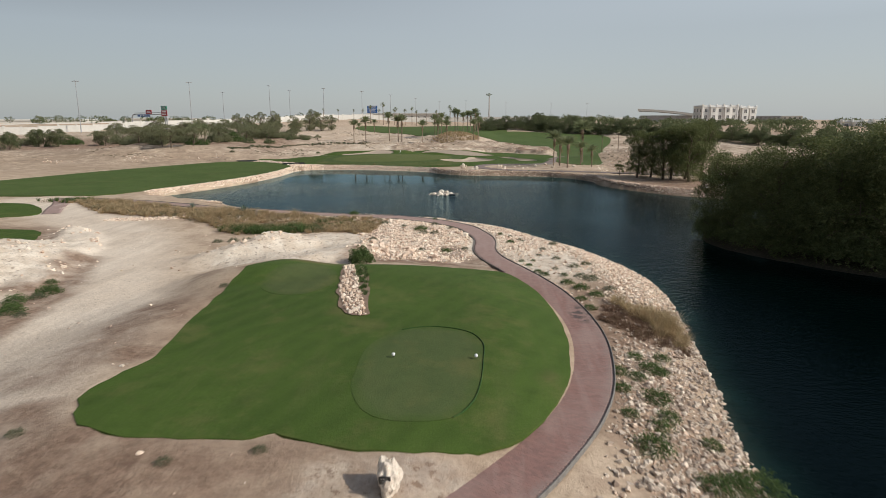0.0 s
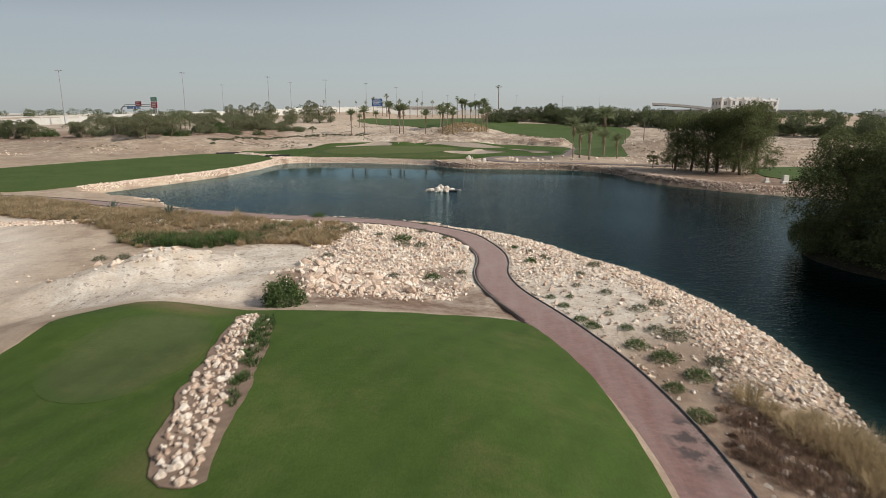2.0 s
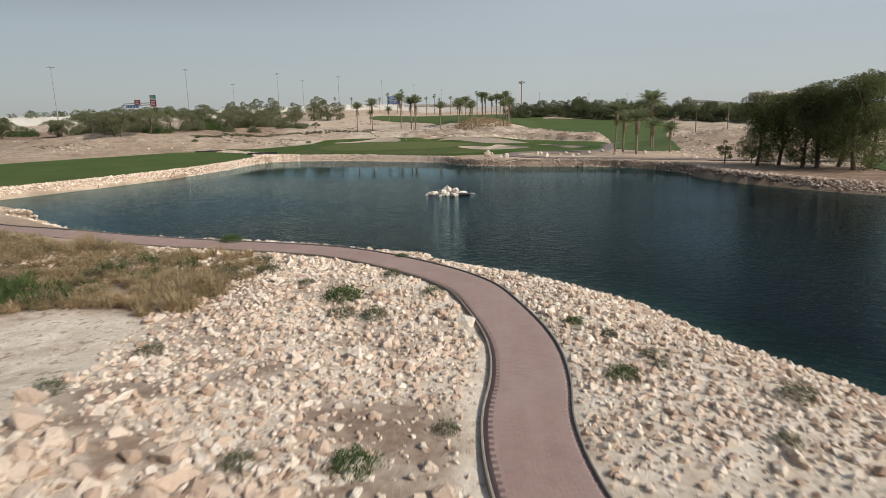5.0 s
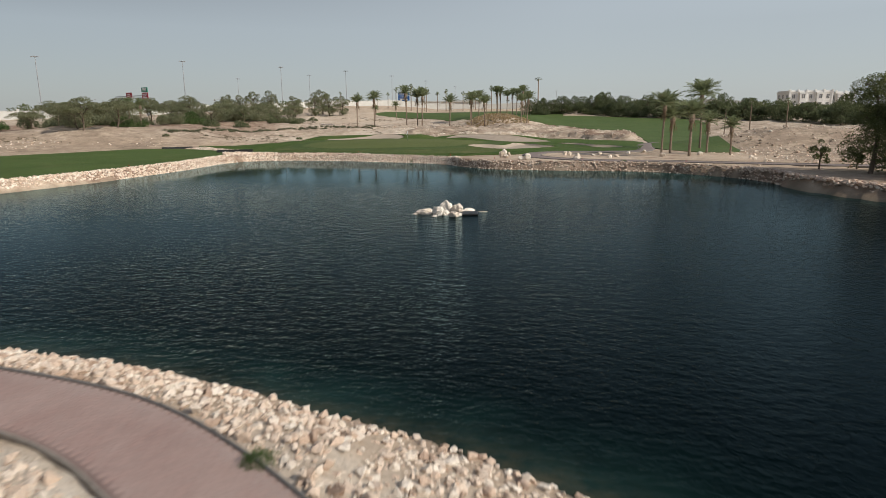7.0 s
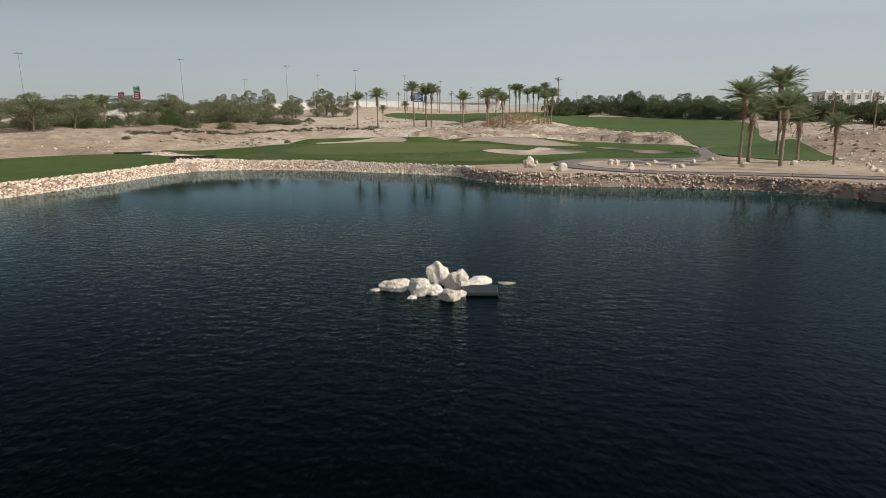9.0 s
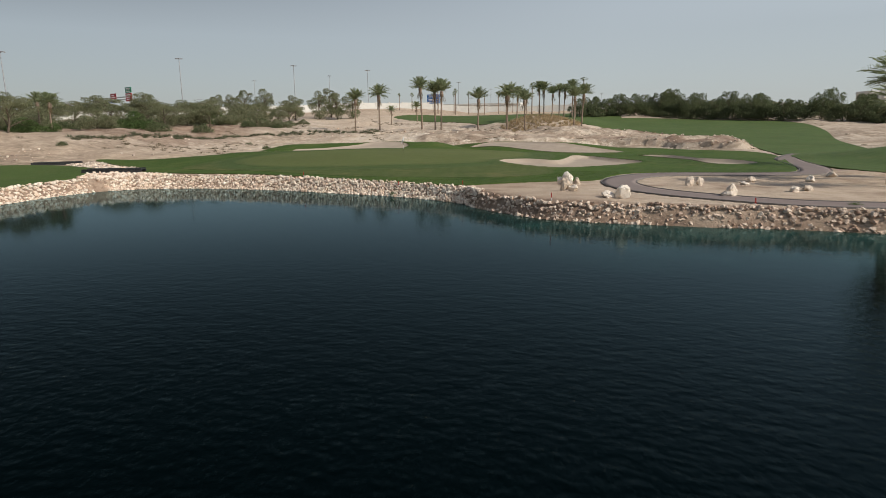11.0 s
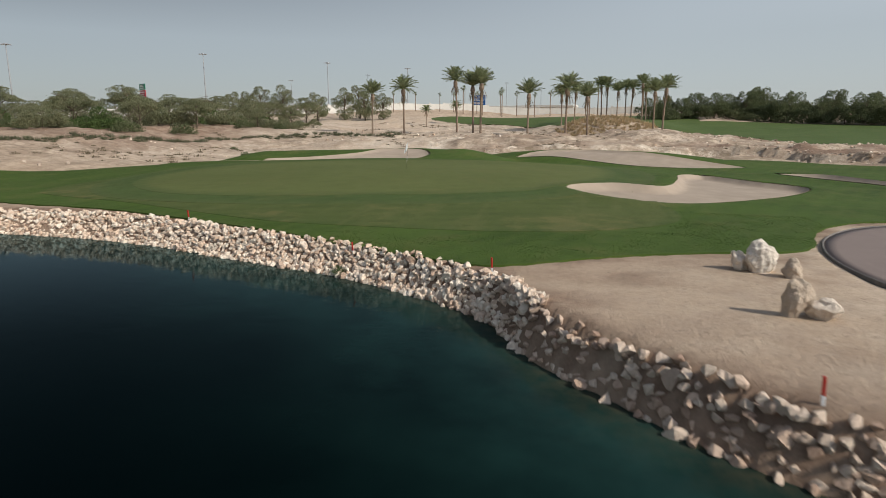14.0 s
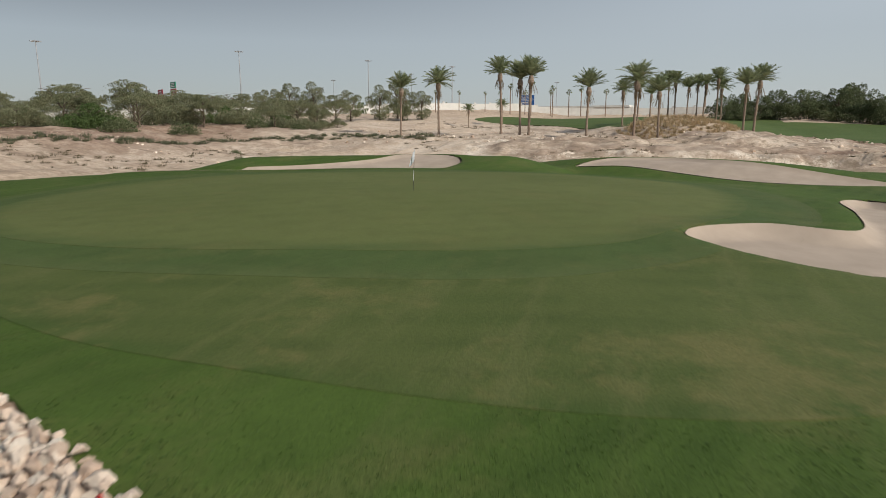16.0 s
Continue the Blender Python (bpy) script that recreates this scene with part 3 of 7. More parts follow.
OUTCROP = rounded([(-46, 75.5), (-37.5, 68), (-33, 58), (-30.8, 50), (-30.4, 44.5), (-33, 39), (-37, 43), (-41, 53), (-42, 63), (-44.6, 70)])
INLET = [rounded(p) for p in ([(-56, 181.4), (-51.5, 177.6), (-46, 177.2), (-42, 180.4), (-46, 183.2), (-50, 183.4), (-55, 182.8)], [(-69, 195.6), (-62, 190.6), (-56, 187.2), (-51, 186.6), (-53, 189.4), (-60, 194), (-67, 198.6)])]
LEDGE = rounded([(-33, 246.5), (-20, 247.2), (-10, 249), (4, 251.5), (13, 250.5), (20, 244.5), (27.5, 240), (31, 243), (31.5, 254), (28, 264), (20, 274), (10, 282), (-4, 272), (-18, 264), (-34, 257)], True, 1.5)
HILL_FAIRWAY = rounded([(-42, 345), (-20, 320), (0, 322), (16, 345), (10, 400), (-30, 410), (-70, 405), (-72, 370)], True, 3.0)

WALL_FOOT = lambda x: np.interp(x, (-9.5, -7.5, -5, -2, 0.5, 4), (0.42, -0.25, 0.0, 0.15, 0.25, 0.7))
bank_width = lambda x, y: np.where(y < 100, np.where(x > 0, 4.6, 3.4), 1.05 - 0.3 * smooth(-9.5, -7.0, x) - 0.14 * smooth(0, 8, x)) + smooth(30, 50, x) * 2.5


def level(x, y):
    """The height of the ground, before its roughness."""
    x, y = np.asarray(x, float), np.asarray(y, float)
    z = 1.25 + 0 * x
    z = z + dome(x, y, -3.5, 35, 20, 27, 1.75, 0.45)
    z = z - dome(x, y, 12, 38, 7, 22, 0.35)
    z = z + dome(x, y, -4, 62, 9, 9, 0.5)
    z = z + dome(x, y, -12.2, 59.8, 10, 7.2, 0.95, 0.45, 0.15) + dome(x, y, -14.2, 61.9, 5.0, 3.2, 0.75, 0.15, 0.4) + dome(x, y, -18.5, 59.6, 7.5, 3.2, 0.65, 0.2, 0.5)
    z = z + dome(x, y, -13.4, 50, 8, 7, 0.95, 0.3)
    z = z + dome(x, y, -44, 54, 14, 13, 1.6, 0.3)
    z = z + dome(x, y, -30, 84, 16, 9, 0.6)
    z = z + dome(x, y, -26, 208, 36, 32, 1.35, 0.2) + dome(x, y, -52, 209, 16, 14, 0.5)
    z = z + np.where(y > 200, 1.55 * smooth(-9.0, 0.3, on_path(x, y, BACK_LIP, 0.0)), 0)
    z = z + dome(x, y, -9, 239.5, 24, 10, 1.4, 0.25, -0.15)
    z = z + smooth(225, 430, y) * 8.0
    z = z + dome(x, y, -45, 268, 40, 30, 1.9, 0.3) + dome(x, y, 0, 272, 22, 22, 0.8, 0.3) + dome(x, y, -9, 301, 15, 14, 2.4, 0.25) + dome(x, y, -28.5, 253.2, 5.0, 2.6, 0.9, 0.2)
    z = z + smooth(180, 235, y) * (smooth(-50, -95, x) * 2.4)
    z = z + dome(x, y, -95, 262, 42, 26, 2.2, 0.2)
    z = z + dome(x, y, 70, 205, 40, 35, 1.6, 0.2)
    z = z + dome(x, y, -10, 370, 60, 60, 1.5, 0.2)
    z = z - smooth(60, 160, x) * smooth(230, 420, y) * 3.0
    z = z + smooth(380, 480, y) * smooth(-210, -110, x) * 3.0
    z = z + dome(x, y, -104, 222, 46, 36, 2.2, 0.25) + dome(x, y, -30, 268, 50, 22, 0.8, 0.4)
    z = z + dome(x, y, -8, 322, 26, 34, 1.9, 0.3) + dome(x, y, 58, 214, 32, 24, 2.0, 0.2)
    for b, deep in zip(BUNKERS, (0.14, 0.2, 0.42, 0.36)):
        d = inside(x, y, b, 3.0)
        z = z - smooth(-0.1, 0.8, d) * deep + smooth(-2.4, -0.3, d) * (1 - smooth(-0.2, 0.4, d)) * 0.14
    d = shore_side(x, y)
    far = y > 145
    d = d - np.where(far, WALL_FOOT(x), 0.0)
    return np.where(d > 0, z * smooth(np.where(far, -0.08, -0.35 + 0.27 * smooth(77, 83, y)), 1.0, d / bank_width(x, y)), np.maximum(-3.0, d * np.where(far, 1.2, 0.45))) + np.where(d > 0, 0, np.where(far, 0.016, 0.12 - 0.104 * smooth(82, 87, y)) * z)


def shore_side(x, y):
    """Metres inland from the shore; negative in the lake."""
    x, y = np.asarray(x, float), np.asarray(y, float)
    out = np.full(x.shape, 12.0)
    near = (x > -72) & (x < 78) & (y > -55) & (y < 195)
    if near.any():
        out[near] = -to_line(x[near], y[near], SHORE, True)
    return out


def on_path(x, y, line, half):
    x, y = np.asarray(x, float), np.asarray(y, float)
    out = np.full(x.shape, -9.0)
    lo, hi = line.min(0) - 6, line.max(0) + 6
    near = (x > lo[0]) & (x < hi[0]) & (y > lo[1]) & (y < hi[1])
    if near.any():
        out[near] = half - to_line(x[near], y[near], line, False)
    return out


TURF = [TEE_LAWN, LEFT_FAIRWAY, SMALL_LAWN_A, SMALL_LAWN_B, GREEN_LAWN, RIGHT_FAIRWAY, HILL_FAIRWAY, BACK_LAWN]


PATH_LEFT = PATH_LINE[PATH_LINE[:, 1] < 58]
heading = np.gradient(PATH_LEFT, axis=0)
PATH_LEFT = PATH_LEFT + np.stack([-heading[:, 1], heading[:, 0]], -1) / np.linalg.norm(heading, axis=1)[:, None] * 0.5


def ground_level(x, y):
    """The height of the bare ground as built, with its roughness."""
    x, y = np.asarray(x, float), np.asarray(y, float)
    z = level(x, y)
    cover = np.maximum(np.maximum(on_path(x, y, PATH_LINE, 1.25), on_path(x, y, PATH_LEFT, 1.4)), on_path(x, y, TURNING_PATH, 1.5))
    for t in TURF:
        cover = np.maximum(cover, inside(x, y, t, 6.0))
    wild = 1 - smooth(-2.5, -0.3, cover)
    dune = wild * smooth(150, 175, np.where(y < 120, 0, y)) * smooth(176, 240, y + 0.35 * np.abs(x + 20))
    z = z + wild * (0.06 * vnoise(x, y, 1.6, 3) + 0.13 * vnoise(x, y, 6.0, 5))
    z = z + dune * (0.75 * vnoise(x, y, 14, 8, 4) + 0.5 * np.abs(vnoise(x, y, 5, 9, 4)) + 0.25 * np.floor(3 * np.abs(vnoise(x, y, 9, 10, 3))))
    chalk = dome(x, y, -17, 60.4, 9.5, 4.2, 1.1, 0.3, 0.45) 
    broken = np.abs(vnoise(x, y, 3.0, 12, 4)) * 0.9
    z = z + wild * chalk * (0.55 * broken + 0.45 * np.floor(broken * 5 + 0.5) / 5)
    crag = smooth(-0.6, 1.6, inside(x, y, OUTCROP, 4.0) + 1.5 * vnoise(x, y, 2.6, 98, 3))
    z = z + wild * crag * (0.28 + 0.5 * np.floor(np.abs(vnoise(x, y, 4.5, 99, 4)) * 4 + 0.5) / 4 + 0.16 * vnoise(x, y, 1.1, 100, 3))
    shelf = inside(x, y, LEDGE, 4.0) + 1.6 * vnoise(x, y, 4.0, 91, 3)
    z = z + wild * smooth(-0.2, 0.7, shelf) * (1.25 + 0.5 * vnoise(x, y, 2.4, 92, 3)) * smooth(-30, -18, x) + wild * smooth(2.5, 4.0, shelf) * 0.1
    slab = dome(x, y, -11, 59, 9, 6.5, 1.0, 0.6)
    z = z + wild * slab * (0.22 * vnoise(x, y, 1.3, 14, 4) - 0.12 * (vnoise(x, y, 0.9, 15, 2) > 0.45))
    z = z - 0.18 * smooth(0.05, 0.5, cover)
    return z


def at_ground(x, y):
    return float(ground_level(np.array([x]), np.array([y]))[0])


def steps(parts):
    """Grid lines: (from, to, spacing) after one another."""
    out = []
    for a, b, s in parts:
        out.append(np.linspace(a, b, max(1, round((b - a) / s)), endpoint=False))
    return np.concatenate([*out, [parts[-1][1]]])


def build_ground():
    xs = steps([(-4000, -1500, 500), (-1500, -500, 100), (-500, -200, 20), (-200, -110, 4), (-110, -62, 1.6), (-62, -46, 0.8), (-46, -28, 0.4), (-28, -24, 0.7), (-24, -3, 0.4), (-3, 24, 0.7), (24, 60, 1.5), (60, 140, 3),
                (140, 300, 10), (300, 1000, 70), (1000, 4000, 500)])
    ys = steps([(-1500, -100, 200), (-100, 0, 10), (0, 16, 2), (16, 40, 0.7), (40, 74, 0.4), (74, 104, 0.7), (104, 158, 2.0), (158, 184, 0.45), (184, 196, 0.8), (196, 238, 0.9), (238, 262, 0.5), (262, 330, 1.6), (330, 450, 5),
                (450, 800, 25), (800, 4600, 400)])
    x, y = np.meshgrid(xs, ys)
    z = ground_level(x, y)
    n, m = len(xs), len(ys)
    i, j = np.meshgrid(np.arange(n - 1), np.arange(m - 1))
    a = (j * n + i).ravel()
    faces = np.stack([a, a + 1, a + n + 1, a + n], -1)
    v = np.stack([x.ravel(), y.ravel(), z.ravel()], -1)
    fx, fy = x.ravel(), y.ravel()
    d = shore_side(fx, fy)
    track = rounded([(-70, 100), (-54, 86), (-42, 76), (-32, 62), (-25, 48), (-19, 34), (-17, 15), (-18, -10)], False, 2)
    on_track = smooth(-1.5, 4.5, on_path(fx, fy, track, 6.5)) * (0.7 + 0.3 * vnoise(fx, fy, 5, 21))
    chalk = np.clip(dome(fx, fy, -13, 60, 12, 8.5, 1.8, 0.3, 0.2) + dome(fx, fy, -2, 70, 18, 18, 1.5, 0.5) + dome(fx, fy, 11, 67, 10, 17, 1.3, 0.5), 0, 1)
    chalk = np.maximum(chalk, smooth(-0.9, 0.5, inside(fx, fy, OUTCROP, 4.0) + 1.6 * vnoise(fx, fy, 2.6, 98, 3)))
    chalk = np.maximum(chalk, smooth(200, 225, fy) * smooth(420, 330, fy) * (0.42 + 0.3 * vnoise(fx, fy, 9, 46)))
    cut = inside(fx, fy, LEDGE, 4.0) + 1.6 * vnoise(fx, fy, 4.0, 91, 3)
    chalk = np.maximum(chalk, smooth(-1.4, -0.4, cut) * smooth(2.2, 1.0, cut) * np.where(fx < 9, 1.0, 0.35))
    chalk = np.maximum(chalk, dome(fx, fy, 2.6, 20.4, 4.0, 2.6, 1.3, 0.75))
    chalk = np.maximum(chalk, dome(fx, fy, 9, 172, 24, 15, 0.15, 0.5))
    dirt = np.clip(dome(fx, fy, -9, 20, 12, 6, 1.0, 0.3) + dome(fx, fy, -14.5, 32, 4, 6, 0.8, 0.2) + dome(fx, fy, 13.5, 46, 3.5, 10, 0.9, 0.2) + dome(fx, fy, 13.2, 30, 4, 14, 0.8, 0.4) + dome(fx, fy, 44, 70, 22, 26, 1.3, 0.7) + dome(fx, fy, 1, 56.5, 9, 2.2, 1.0, 0.2), 0, 1)
    dirt = np.maximum(dirt, dome(fx, fy, 50, 132, 22, 16, 1.2, 0.5))
    dirt = np.maximum(dirt, smooth(-64, -84, fx) * smooth(212, 228, fy) * smooth(310, 270, fy) * 0.95)
    dirt = np.maximum(dirt, (fy > 140) * smooth(-0.5, 0.1, d) * np.where(fx < -9, smooth(3.0, 1.8, d), smooth(1.3, 0.6, d)))
    dirt = np.maximum(dirt, dome(fx, fy, -1.0, 56.6, 8, 2.6, 1.8, 0.5) + dome(fx, fy, 4.6, 57.4, 4.2, 2.6, 1.6, 0.5))
    dirt = np.maximum(dirt, smooth(0.6, 1.6, cut) * smooth(7.0, 4.0, inside(fx, fy, LEDGE, 8.0)) * (0.25 + 0.7 * smooth(2, 10, fx)))
    dirt = np.maximum(dirt, smooth(-1.0, 0.8, inside(fx, fy, WILD, 4.0)) * 0.85)
    brown = dome(fx, fy, -15.0, 37, 4.5, 9, 1.1, 0.3, 0.1) + dome(fx, fy, -17, 29, 6, 3, 0.9, 0.3) + dome(fx, fy, -30, 45, 5, 6, 1.2, 0.3, -0.6) + dome(fx, fy, 0, 21.8, 9, 2.6, 0.9, 0.4) + dome(fx, fy, -12, 22.5, 9, 3.4, 1.0, 0.4)
    dirt = np.clip(np.maximum(dirt, brown * (0.75 + 0.6 * vnoise(fx, fy, 2.5, 95))), 0, 1)
    verge = rounded([(-32.5, 57), (-29.2, 49.5), (-27.6, 44.5), (-26.4, 39.5), (-25.6, 35)], False, 1)
    dirt = np.maximum(dirt, smooth(-1.2, 0.6, on_path(fx, fy, verge, 1.5) + vnoise(fx, fy, 2.0, 101)) * 0.95)
    dirt = np.maximum(dirt, smooth(-3.4, -1.2, inside(fx, fy, SMALL_LAWN_B, 5.0)) * (0.75 + 0.3 * vnoise(fx, fy, 2.0, 102)))
    dirt = np.maximum(dirt, smooth(-1.6, -0.2, inside(fx, fy, TEE_LAWN, 4.0)) * np.where((fx < 3) & (fy < 50), 0.75, 0.3) * (0.6 + 0.9 * vnoise(fx, fy, 1.5, 103)))
    dirt = np.maximum(dirt, dome(fx, fy, -12.1, 31.0, 2.0, 1.5, 1.4, 0.4) + dome(fx, fy, -13.5, 25.2, 3.0, 1.4, 1.0, 0.3))
    dirt = np.maximum(dirt, dome(fx, fy, 13.8, 42.5, 3.2, 6.0, 1.5, 0.6))
    bare = (fy > 158) & (fy < 194) & (fx > -9) & (fx < 30)
    dirt = np.maximum(dirt, bare * (smooth(-1.5, -0.2, inside(fx, fy, GREEN_LAWN, 4.0)) * (0.5 + 0.8 * vnoise(fx, fy, 1.2, 104)) + smooth(2.8, 1.2, d) * (0.45 + 0.7 * vnoise(fx, fy, 1.5, 105)) + 0.7 * smooth(0.15, 0.6, vnoise(fx, fy, 2.8, 106, 4))))
    for p in INLET:
        dirt = np.maximum(dirt, smooth(-0.5, 0.5, inside(fx, fy, p, 3.0)))
    scree = smooth(180, 225, fy) * smooth(420, 330, fy) * (0.45 + 0.7 * vnoise(fx, fy, 22, 31))
    scree = np.maximum(scree, smooth(-58, -75, fx) * smooth(138, 165, fy) * (fy < 232) * (0.5 + 0.6 * vnoise(fx, fy, 16, 33)))
    scree = np.maximum(scree, smooth(36, 44, fx) * smooth(148, 168, fy) * smooth(340, 300, fy) * (0.7 + 0.5 * vnoise(fx, fy, 13, 34)))
    soil = smooth(-0.5, 1.0, inside(fx, fy, RUBBLE, 4.0)) * smooth(-0.15, 0.35, vnoise(fx, fy, 2.6, 43)) * (0.9 - 0.3 * smooth(66, 74, fy))
    soil = np.maximum(soil, dome(fx, fy, 3.4, 59.2, 4.5, 3.4, 1.2, 0.4) + dome(fx, fy, -6.3, 58.5, 2.2, 3.5, 0.9, 0.3))
    soil = np.maximum(soil, dome(fx, fy, 13.4, 28, 3.4, 10, 1.0, 0.5) * (0.7 + 0.5 * vnoise(fx, fy, 1.8, 44)))
    soil = np.maximum(soil, (dome(fx, fy, -6.5, 174.2, 4.5, 2.2, 1.2, 0.2, 0.6) + dome(fx, fy, -1.5, 177.6, 5.0, 1.6, 1.0, 0.2, 0.3)) * (0.6 + 0.6 * vnoise(fx, fy, 1.6, 45)))
    dirt = np.clip(np.maximum(dirt, soil), 0, 1)
    # bed: the lake floor, plus painted shade on the bank below the lakeside trees
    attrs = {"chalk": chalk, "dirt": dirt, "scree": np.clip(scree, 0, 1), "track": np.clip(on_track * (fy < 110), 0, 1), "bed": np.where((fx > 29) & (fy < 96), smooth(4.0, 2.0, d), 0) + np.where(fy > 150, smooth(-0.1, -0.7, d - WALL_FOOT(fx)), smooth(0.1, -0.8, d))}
    return part("ground", tri_mesh("ground", v, faces, SAND, attrs, True))


ground = tagged(build_ground(), "pale desert sand with chalky rock, dirt, tyre tracks and painted tree shade", "ground", kind="structure")


def build_water():
    xs, ys = steps([(-66, -48, 1.5), (-48, 30, 0.5), (30, 72, 1.5)]), steps([(-60, 16, 2.0), (16, 92, 0.6), (92, 152, 1.5), (152, 184, 0.4), (184, 190, 1.5)])
    x, y = np.meshgrid(xs, ys)
    n, m = len(xs), len(ys)
    i, j = np.meshgrid(np.arange(n - 1), np.arange(m - 1))
    a = (j * n + i).ravel()
    fx, fy = x.ravel(), y.ravel()
    d = shore_side(fx, fy)
    keep = d[a] < 4
    faces = np.stack([a, a + 1, a + n + 1, a + n], -1)[keep]
    reach = np.where(fy > 150, 2.0 + (2.6 + 2.2 * smooth(-10, 4, fx)) * smooth(-30, -18, fx), np.where(fy < 66, 1.4, 2.0))
    shallow = np.clip(np.exp(-(np.abs(np.minimum(d, 0)) / reach) ** 1.7) * np.where(fy > 150, 1.15, 1.0) * (0.85 + 0.5 * vnoise(fx, fy, 3.0, 97)) * np.where(fy > 150, 0.5 + 0.5 * smooth(-10, -1, fx), 0.55), 0, 1.1)
    rim = np.clip(np.exp(np.minimum(d - np.where(fy > 150, WALL_FOOT(fx), 0.0), 0) / np.where(fy > 150, 0.55, 0.4)), 0, 1) * np.where(fx > 30, 0.0, 0.9)
    wind = (0.12 + 0.88 * smooth(153, 128, fy)) * (0.4 + 0.6 * smooth(-32, 2, fx))
    return part("water", tri_mesh("water", np.stack([fx, fy, 0 * fx], -1), faces, WATER, {"shallow": shallow, "edge": rim, "wind": wind}, True))


water = tagged(build_water(), "dark teal lake water with small wind ripples", "water", kind="structure")


def sheet(name, line, material, lift, step=1.0, skirt=0.25, holes=(), fray=0.0, height=level, rim=0.0):
    """Turf or sand laid over the ground inside an outline, with a cut edge."""
    from mathutils.geometry import delaunay_2d_cdt
    edge = line.copy()
    if fray:
        c = np.roll(edge, -1, 0) - np.roll(edge, 1, 0)
        nrm = np.stack([-c[:, 1], c[:, 0]], -1) / (np.linalg.norm(c, axis=1)[:, None] + 1e-9)
        edge = edge + nrm * (fray * np.where((edge[:, 0] > 6) & (edge[:, 1] < 60), 0.25, 1.0) * vnoise(edge[:, 0], edge[:, 1], 0.9, 17))[:, None]
    lo, hi = edge.min(0), edge.max(0)
    gx, gy = np.meshgrid(np.arange(lo[0], hi[0], step), np.arange(lo[1], hi[1], step))
    gx = gx + (np.arange(gx.shape[0]) % 2)[:, None] * step * 0.5
    gx, gy = gx.ravel(), gy.ravel()
    ok = to_line(gx, gy, edge, True) > step * 0.45
    pts = np.concatenate([edge, np.stack([gx[ok], gy[ok]], -1)])
    for hole in holes:
        pts = np.concatenate([pts, hole[to_line(hole[:, 0], hole[:, 1], edge, True) > 0.1]])
    n = len(edge)
    out = delaunay_2d_cdt([Vector(p) for p in pts], [(k, (k + 1) % n) for k in range(n)], [], 1, 1e-4)
    v2 = np.array([tuple(p) for p in out[0]])
    f = np.array([t for t in out[2] if len(t) == 3])
    mid = v2[f].mean(1)
    for hole in holes:
        f, mid = (q[inside(mid[:, 0], mid[:, 1], hole, 2.0) < 0.1] for q in (f, mid))
    z = height(v2[:, 0], v2[:, 1]) + lift
    v = np.column_stack([v2, z])
    orig = out[3]
    ring = [k for k, o in enumerate(orig) if any(q < n for q in o)]
    first = {}
    for k in ring:
        for q in orig[k]:
            if q < n:
                first[q] = k
    order = [first[q] for q in range(n) if q in first]
    base = len(v)
    top, low = v[order].copy(), v[order].copy()
    low[:, 2] -= skirt
    v = np.concatenate([v, top, low])
    k = np.arange(len(order))
    nx = (k + 1) % len(order)
    o, base = base + k, base + len(order)
    f = np.concatenate([f, np.stack([o[k], o[nx], base + nx], -1), np.stack([o[k], base + nx, base + k], -1)])
    # triangles face up
    a, b, c = v[f[:, 0]], v[f[:, 1]], v[f[:, 2]]
    nz = np.cross(b - a, c - a)[:, 2]
    f[nz < -1e-6] = f[nz < -1e-6][:, ::-1]
    used, f = np.unique(f, return_inverse=True)
    v, f = v[used], f.reshape(-1, 3)
    extra = {"worn": worn_turf(v[:, 0], v[:, 1])} if name == "tee_lawn" else {"rim": 1 - smooth(0.0, rim, inside(v[:, 0], v[:, 1], line, 6.0))} if rim else None
    return part(name, tri_mesh(name, v, f, material, extra, True))


def worn_turf(x, y):
    """Where the tee lawn is scorched brown."""
    return np.clip(dome(x, y, -9.4, 51.2, 3.4, 1.8, 1.2, 0.2) + dome(x, y, 8.6, 29.6, 0.7, 2.0, 0.6) + dome(x, y, -4.0, 41.5, 1.4, 1.0, 0.35) + dome(x, y, -3.1, 38.4, 1.6, 1.8, 0.5), 0, 1)


tagged(sheet("tee_lawn", TEE_LAWN, LAWN, 0.035, 0.8, 0.12, fray=0.3), "bright green mown lawn round the tee boxes", "lawn", kind="structure")
tagged(sheet("tee_box", TEE_BOX, TEE, 0.05, 0.4, 0.012, rim=0.8), "closely mown rounded teeing ground with worn turf", "tee", kind="structure")
tagged(sheet("tee_box", BACK_TEE, BACK_TURF, 0.05, 0.4, 0.012, rim=0.8), "closely mown rounded teeing ground, browner at its edge", "tee", kind="structure")
tagged(sheet("fairway", LEFT_FAIRWAY, FAIRWAY, 0.07, 2.0, 0.3, fray=0.2), "green mown fairway along the lake", "fairway", kind="structure")
tagged(sheet("lawn", SMALL_LAWN_A, LAWN, 0.06, 2.0, 0.3, fray=0.2), "small green lawn beside the sand track", "lawn", kind="structure")
tagged(sheet("lawn", SMALL_LAWN_B, LAWN, 0.06, 2.0, 0.3, fray=0.2), "small green lawn with a brown rim", "lawn", kind="structure")
tagged(sheet("green_surround", GREEN_LAWN, LAWN, 0.06, 0.8, 0.3, BUNKERS, 0.12), "deep green rough lawn round the putting green", "lawn", kind="structure")
tagged(sheet("apron", APRON_AREA, APRON, 0.075, 0.6, 0.014, BUNKERS, rim=0.9), "striped apron turf with dry patches", "lawn", kind="structure")
tagged(sheet("green_collar", COLLAR, COLLAR_TURF, 0.085, 0.6, 0.012, BUNKERS, rim=1.6), "darker mown collar round the putting green", "lawn", kind="structure")
